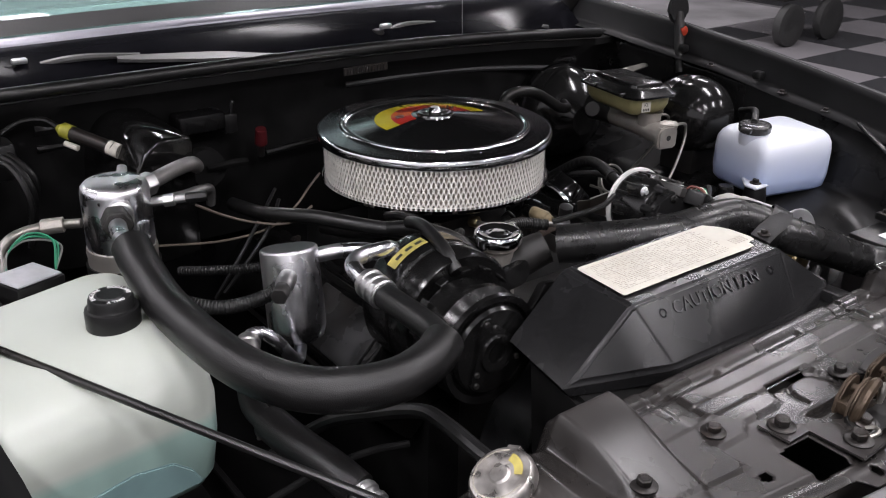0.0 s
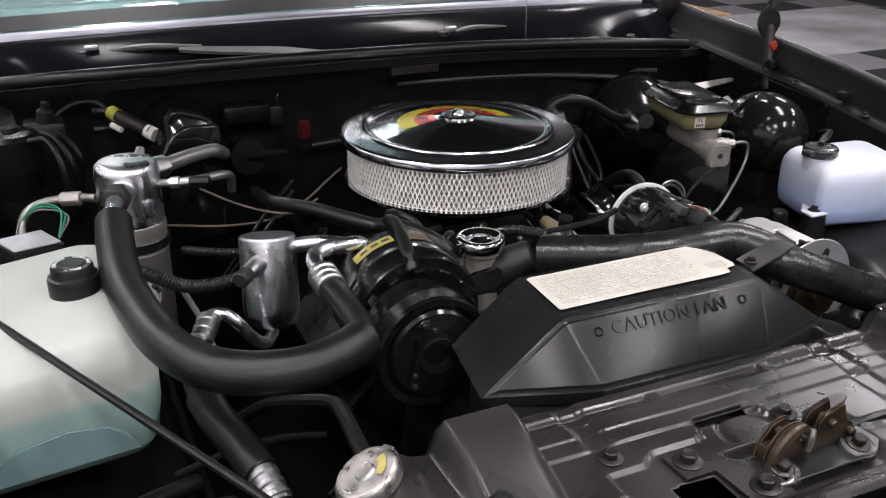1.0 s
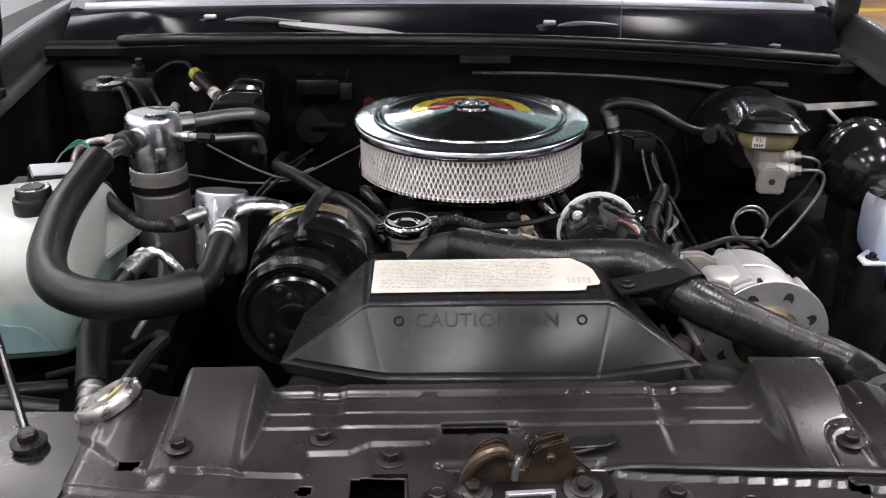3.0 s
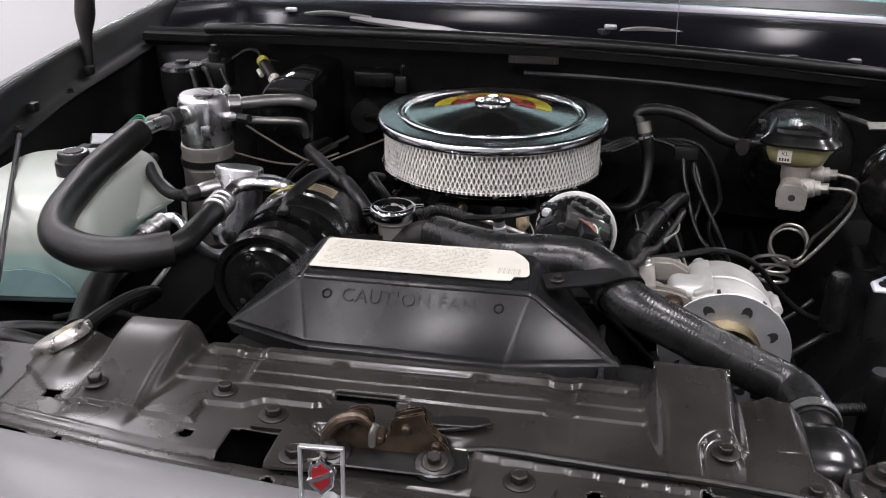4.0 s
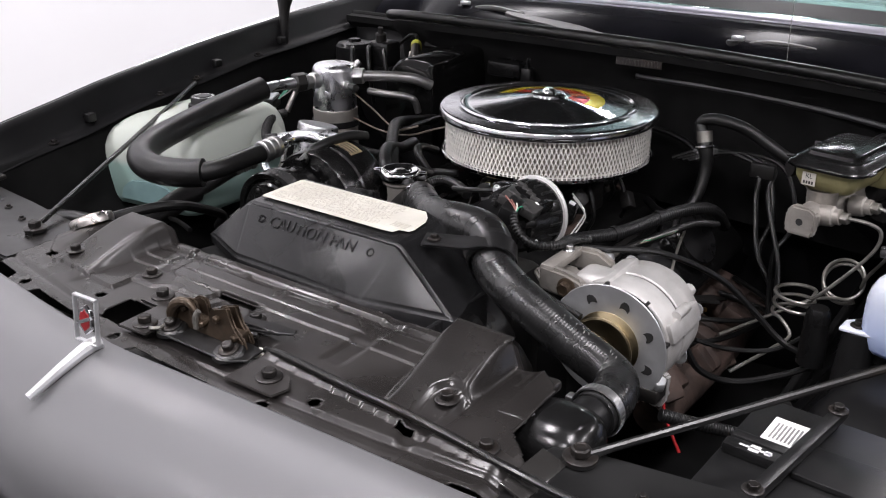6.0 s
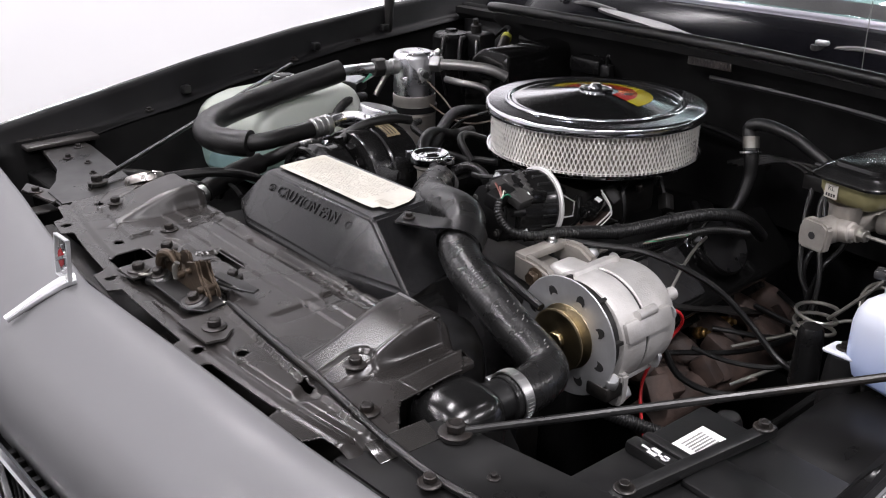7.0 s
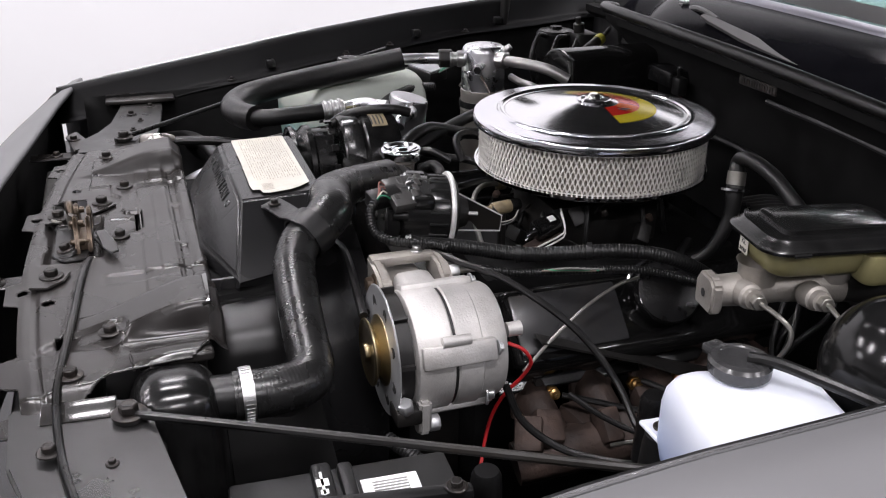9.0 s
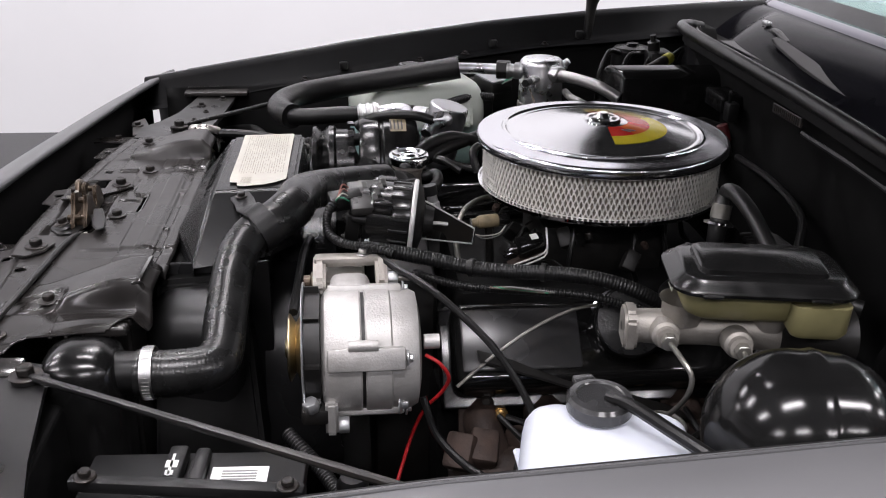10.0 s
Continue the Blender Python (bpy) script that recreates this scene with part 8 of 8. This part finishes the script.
def relay_box():
    e = empty("relay", (-0.62, -0.06, 0.86), "flat grey relay box with green wires beside the tank", "relay")
    m = pose(-0.622, -0.058, 0.885, 4, 6, 28)
    part("case", box(B(), -0.034, 0.034, -0.026, 0.026, -0.018, 0.006, 0.003, m=m), PLASTIC, e)
    part("lid", box(B(), -0.031, 0.031, -0.023, 0.023, 0.006, 0.0085, 0.001, 1, m=m), material("pale_grey_plastic", (0.38, 0.39, 0.41), 0.4), e, "pale grey lid")
    for k in range(3):
        part("lead", tube(B(), [(-0.585, -0.045, 0.885), (-0.578 + 0.004 * k, -0.02, 0.912 - 0.004 * k), (-0.60, 0.0, 0.918 - 0.004 * k), (-0.625, 0.0, 0.90), (-0.635, -0.02, 0.885)], 0.0014, 6), (GREENWIRE, GREENWIRE, GREYWIRE)[k], e)
    part("bracket", box(B(), -0.68, -0.655, -0.10, -0.05, 0.80, 0.88, 0.004), GRIME, e)


relay_box()


def firewall_fittings():
    h = empty("heater_box", (-0.42, 0.27, 0.80), "black moulded heater and evaporator box on the firewall", "heater box")
    xz = Matrix(((1, 0, 0, 0), (0, 0, -1, 0.365), (0, 1, 0, 0), (0, 0, 0, 1)))
    end = [(-0.336, 0.78), (-0.334, 0.950), (-0.337, 0.957), (-0.344, 0.9605), (-0.380, 0.9650), (-0.393, 0.9630), (-0.405, 0.9570), (-0.417, 0.9450), (-0.428, 0.925), (-0.435, 0.895), (-0.438, 0.86), (-0.440, 0.78)]
    bm = prism(B(), end, 0.247, xz, 0.0)
    for v in bm.verts:
        if v.co.y < 0.2:
            v.co.y += 0.25 * (v.co.x + 0.386)
    bmesh.ops.bevel(bm, geom=[e for e in bm.edges if all(v.co.y < 0.2 for v in e.verts)], offset=0.005, segments=3, profile=0.5, affect="EDGES")
    part("case", bm, WETBLACK, h, "gloss black rounded case", smooth=50)
    bm = B()
    box(bm, -0.47, -0.325, 0.345, 0.357, 0.77, 0.950, 0.005, 2)
    part("case_flange", bm, BAYPAINT, h, smooth=40)
    bm = B()
    box(bm, -0.30, -0.22, 0.27, 0.33, 0.915, 0.945, 0.006)
    part("resistor_cover", bm, BAYPAINT, h)
    f = empty("fusible_link", (-0.47, 0.12, 0.96), "yellow-ended fuse holder with a printed sleeve", "fuse")
    w = Vector((0.043, -0.061, -0.018)).normalized()
    a = Vector((-0.478, 0.267, 0.960))
    part("sleeve", tube(B(), [a + w * 0.018, a + w * 0.100], 0.0105, 14, 1), BOLT, f)
    part("end_cap", tube(B(), [a - w * 0.006, a + w * 0.004, a + w * 0.020], [0.004, 0.0115, 0.0115], 12, 1), DULLYELLOW, f, "dull yellow plastic end")
    part("band", tube(B(), [a + w * 0.082, a + w * 0.100], 0.0108, 14, 1), LABEL, f, "pale printed band")
    text("band_figures", "60", 0.013, Matrix.Translation(a + w * 0.091 + Vector((-0.0055, -0.0065, 0.0085))) @ Euler((radians(55), 0, radians(-125))).to_matrix().to_4x4(), FLATBLACK, f, 0.0002)
    part("white_stub", tube(B(), [a + w * 0.012 + Vector((-0.008, -0.008, -0.014)), a + w * 0.034 + Vector((-0.008, -0.008, -0.014))], 0.0045, 8, 1), LABEL, f)
    part("lead", tube(B(), [a, a - w * 0.03 + Vector((0, 0, 0.004)), (-0.53, 0.31, 0.965), (-0.58, 0.32, 0.93)], 0.004, 8), RUBBER, f)
    v = empty("vacuum_canister", (-0.63, 0.24, 0.90), "round black vacuum canister in the corner", "canister")
    part("drum", lathe(B(), [(0, 0.055), (0.012, 0.055), (0.015, 0.050), (0.036, 0.047), (0.042, 0.040), (0.042, 0.0), (0.036, -0.05), (0, -0.05)], axis((-0.625, 0.235, 0.905), (0, 0, 1)), 30), BAYPAINT, v)
    for k in range(3):
        y = 0.20 + 0.04 * k
        part("hose", tube(B(), [(-0.60 + 0.012 * k, y, 0.945), (-0.575 + 0.01 * k, y - 0.03, 0.95 - 0.006 * k), (-0.56 + 0.014 * k, y - 0.05, 0.90), (-0.565 + 0.012 * k, y - 0.03, 0.83)], 0.005, 8), RUBBER, v)
    s = empty("cruise_servo", (-0.575, 0.27, 0.92), "small black servo with fittings in the back corner", "servo")
    part("body", box(B(), -0.605, -0.545, 0.25, 0.30, 0.90, 0.955, 0.008), PLASTIC, s)
    part("valve", lathe(B(), [(0, 0), (0.012, 0), (0.012, 0.02), (0.006, 0.022), (0.006, 0.034), (0, 0.034)], axis((-0.573, 0.265, 0.953), (0.1, -0.2, 1)), 14), GRIME, s)
    r = empty("test_port_cap", (-0.165, 0.27, 0.90), "small red plastic cap on the firewall", "cap")
    part("cap", lathe(B(), [(0, 0.03), (0.009, 0.028), (0.0105, 0.01), (0.0105, 0), (0, 0)], axis((-0.166, 0.262, 0.884), (-0.1, -0.3, 1)), 16), REDTAIL, r)
    part("stem", lathe(B(), [(0, 0), (0.006, 0), (0.006, -0.03), (0, -0.03)], axis((-0.166, 0.262, 0.888), (-0.1, -0.3, 1)), 12), GRIME, r)
    c = empty("firewall_connector", (-0.21, 0.29, 0.93), "grey wire connector hanging on the firewall", "connector")
    part("plug", box(B(), -0.222, -0.198, 0.275, 0.295, 0.905, 0.938, 0.004), PLASTIC, c)
    part("terminal", tube(B(), [(-0.208, 0.28, 0.935), (-0.206, 0.278, 0.955), (-0.202, 0.28, 0.955)], 0.003, 8), PLASTIC, c)
    # rods and hoses across the firewall
    wire("washer_tube", [(0.02, 0.297, 0.950), (0.24, 0.296, 0.945), (0.45, 0.290, 0.927), (0.56, 0.262, 0.912), (0.62, 0.222, 0.903)], 0.0055, DARKTUBE, "dull dark tube across the firewall", "tube", 8)
    wire("vacuum_line", [(-0.15, 0.28, 0.86), (0.0, 0.27, 0.87), (0.12, 0.26, 0.86), (0.2, 0.22, 0.84)], 0.006, RUBBER, "black hose low on the firewall", "hose", 8)
    lever = empty("zinc_lever", (0.69, 0.22, 0.90), "flat zinc lever with a pad behind the reservoir", "lever")
    bm = B()
    d = Vector((0.755, 0.239, 0.903)) - Vector((0.62, 0.212, 0.903))
    prism(bm, [(-0.010, -0.008), (0.05, -0.009), (0.135, -0.006), (0.139, 0.0), (0.135, 0.006), (0.05, 0.008), (-0.010, 0.010)], 0.003,
          Matrix.Translation((0.62, 0.212, 0.903)) @ Matrix.Rotation(math.atan2(d.y, d.x), 4, "Z") @ Matrix.Rotation(radians(28), 4, "X"), 0.001, 1)
    part("arm", bm, STEELTUBE, lever)
    part("strut", tube(B(), [(0.650, 0.212, 0.903), (0.662, 0.200, 0.890), (0.676, 0.190, 0.877)], 0.004, 8), STEELTUBE, lever)
    part("pad", box(B(), -0.019, 0.019, -0.011, 0.011, -0.002, 0.002, 0.0012, m=pose(0.691, 0.184, 0.875, 30, -8, 10)), ZINC, lever, "pale flat pad")
    part("pivot", tube(B(), [(0.691, 0.186, 0.872), (0.691, 0.22, 0.86), (0.69, 0.27, 0.85)], 0.007, 10), GRIME, lever)
    b = empty("heater_valve", (-0.28, 0.26, 0.83), "near-black heater valve on the firewall", "valve")
    part("body", lathe(B(), [(0, 0.03), (0.03, 0.028), (0.034, 0.01), (0.03, -0.02), (0, -0.02)], axis((-0.27, 0.27, 0.86), (0, -1, 0.2)), 24), UNDER, b)
    part("arm", tube(B(), [(-0.27, 0.24, 0.866), (-0.24, 0.22, 0.875), (-0.21, 0.23, 0.87)], 0.006, 8), UNDER, b)


firewall_fittings()


def hood_latch():
    e = empty("hood_latch", (0.0, -0.735, 0.84), "oily brown steel hood latch with a release cable", "latch")
    base = part("base_plate", prism(B(), [(-0.068, -0.022), (-0.050, -0.034), (0.060, -0.034), (0.078, -0.020), (0.075, 0.006), (0.03, 0.010), (-0.06, 0.008)], 0.003, Matrix.Translation((0, -0.733, 0.8415)), 0.001, 1), SATIN, e, "black latch base plate")
    for x in (-0.043, 0.049):
        part("boss", lathe(B(), [(0, 0.004), (0.012, 0.004), (0.0165, 0.003), (0.0185, 0.0), (0, 0)], axis((x, -0.752, 0.8440), (0, -0.25, 1)), 24), SATIN, base, "rounded black boss")
        bolt("bolt", (x, -0.752, 0.8480), base, 0.0068, (0, -0.25, 1), mat=BOLT)
    # rounded claw that hooks over the striker
    part("claw", tube(B(), [(-0.050, -0.745, 0.846), (-0.047, -0.747, 0.862), (-0.036, -0.747, 0.876), (-0.020, -0.745, 0.880), (-0.010, -0.744, 0.872)], [0.005, 0.006, 0.006, 0.005, 0.0035], 10), LATCHM, e, "rounded brown claw")
    jaw = [(-0.056, 0.0), (-0.052, 0.020), (-0.040, 0.036), (-0.026, 0.042), (-0.016, 0.040), (-0.012, 0.030), (-0.016, 0.018), (-0.008, 0.008), (0.004, 0.010), (0.010, 0.022), (0.008, 0.034), (0.014, 0.040), (0.030, 0.041), (0.037, 0.048), (0.041, 0.047), (0.040, 0.036), (0.046, 0.022), (0.062, 0.012), (0.066, 0.0)]
    for y, k in ((-0.735, 0.94), (-0.720, 0.86)):
        part("jaw_plate", prism(B(), [(x * k, z * k) for x, z in jaw], 0.0055, pose(0, y, 0.8430, 90, 0, 0), 0.0018, 2), LATCHM, e)
    part("spacer", box(B(), -0.046, 0.05, -0.738, -0.722, 0.8445, 0.858, 0.002), LATCHM, e)
    for x, z in ((-0.030, 0.870), (0.022, 0.871), (-0.002, 0.858), (0.048, 0.856)):
        part("rivet", lathe(B(), [(0, 0.004), (0.003, 0.0035), (0.0042, 0.002), (0.0042, -0.014), (0, -0.014)], axis((x, -0.7425, z), (0, -1, 0)), 14), LATCHM, e)
    part("spring_pin", tube(B(), [(-0.008, -0.746, 0.853), (-0.007, -0.747, 0.866), (-0.004, -0.744, 0.874)], 0.0035, 10), STEELTUBE, e)
    part("lever", prism(B(), [(-0.02, -0.006), (0.03, -0.008), (0.048, -0.002), (0.046, 0.008), (0.02, 0.010), (-0.02, 0.006)], 0.003, pose(0.045, -0.706, 0.856, 0, 4, 12), 0.001, 1), SATIN, e, "black release lever")
    part("cable_clip", box(B(), 0.060, 0.076, -0.730, -0.718, 0.831, 0.840, 0.002), LABEL, e, "cream plastic cable clip")
    part("release_cable", tube(B(), [(0.074, -0.723, 0.842), (0.10, -0.727, 0.848), (0.143, -0.732, 0.850), (0.21, -0.737, 0.850), (0.27, -0.741, 0.851), (0.34, -0.747, 0.850), (0.40, -0.751, 0.846), (0.47, -0.747, 0.838), (0.54, -0.735, 0.837), (0.61, -0.715, 0.836), (0.66, -0.690, 0.830)], 0.0040, 10), SATIN, e, "black sheathed release cable")
    part("hook_arm", prism(B(), [(-0.02, -0.004), (0.022, -0.006), (0.026, 0.004), (0.0, 0.010), (-0.02, 0.006)], 0.004, pose(0.055, -0.708, 0.852, 0, 0, 20), 0.001, 1), SATIN, e)
    part("safety_hook", tube(B(), [(-0.06, -0.768, 0.846), (-0.052, -0.772, 0.850), (-0.046, -0.766, 0.850), (-0.05, -0.758, 0.847)], 0.0022, 8), STEELTUBE, e)


hood_latch()


def wipers():
    for base, elbow, tip, b0, b1 in (((-0.490, 0.462, 1.004), (-0.40, 0.436, 1.022), (-0.300, 0.412, 1.020), (-0.340, 0.405, 1.022), (0.010, 0.372, 0.996)),
                                     ((0.160, 0.402, 1.002), (0.235, 0.412, 1.016), (0.360, 0.420, 1.004), (0.330, 0.408, 1.000), (0.640, 0.436, 0.970))):
        e = empty("windshield_wiper", base, "grey-black wiper arm and blade parked below the glass", "wiper", "wipers")
        part("pivot", lathe(B(), [(0, 0.016), (0.012, 0.014), (0.015, 0.0), (0.015, -0.03), (0, -0.03)], Matrix.Translation(base), 18), PLASTIC, e)
        part("nozzle", box(B(), base[0] + 0.000, base[0] + 0.024, base[1] - 0.016, base[1] - 0.004, base[2] + 0.016, base[2] + 0.025, 0.003), ZINC, e, "grey washer nozzle")
        part("arm", tube(B(), [base, elbow, tip], [0.0070, 0.0062, 0.0045], 8, 8), WIPERGREY, e, "satin grey-black arm")
        a, z = Vector(b0), Vector(b1)
        d = (z - a).normalized()
        side = d.cross(Vector((0, -0.35, 0.94))).normalized()
        bm = B()
        strip = [(0.0, 0.004), (0.10, 0.008), (0.45, 0.0115), (0.80, 0.008), (1.0, 0.003)]
        hi = [(bm.verts.new(a.lerp(z, u) - side * w), bm.verts.new(a.lerp(z, u) + side * w)) for u, w in strip]
        lo = [(bm.verts.new(p[0].co - Vector((0, 0, 0.005))), bm.verts.new(p[1].co - Vector((0, 0, 0.005)))) for p in hi]
        for (p, q), (r, t) in zip(zip(hi, lo), list(zip(hi, lo))[1:]):
            bm.faces.new((p[0], r[0], r[1], p[1]))
            bm.faces.new((q[1], t[1], t[0], q[0]))
            bm.faces.new((p[0], q[0], t[0], r[0]))
            bm.faces.new((p[1], r[1], t[1], q[1]))
        part("blade_bridge", bm, WIPERGREY, e, "flat tapering blade bridge")
        part("blade", tube(B(), [a - Vector((0, 0, 0.006)), a.lerp(z, 0.5) - Vector((0, 0, 0.004)), z - Vector((0, 0, 0.006))], 0.003, 6, 8), RUBBER, e, "thin rubber blade")
    # cover plate with a screw at the driver's end of the plenum
    pl = part("plenum_cover", prism(B(), [(0.36, 0.370), (0.52, 0.392), (0.50, 0.420), (0.37, 0.415)], 0.003, Matrix.Translation((0, 0, 0.979)), 0.001, 1), WIPERGREY, None, "grey steel plenum cover with a screw", category="cover plate")
    bolt("screw", (0.392, 0.400, 0.982), pl, 0.004, mat=ZINC)
    part("plenum_screen", box(B(), -0.50, -0.06, 0.372, 0.402, 0.984, 0.9875, 0.001, 1), PLASTIC, None, "dark flat air intake screen in the cowl", category="vent")


wipers()


def wheels():
    for x in (-0.74, 0.74):
        for y in (-0.08, 2.66):
            w = part("wheel", lathe(B(), [(0.0, -0.02), (0.06, -0.02), (0.17, 0.02), (0.19, -0.09), (0.19, 0.09), (0.0, 0.09)], axis((x, y, 0.33), (1, 0, 0)), 32), BRUSHED, car, "steel wheel")
            part("tyre", lathe(B(), [(0.19, -0.095), (0.29, -0.105), (0.325, -0.085), (0.33, 0.0), (0.325, 0.085), (0.29, 0.105), (0.19, 0.095)], axis((x, y, 0.33), (1, 0, 0)), 40), TYRE, w)


wheels()
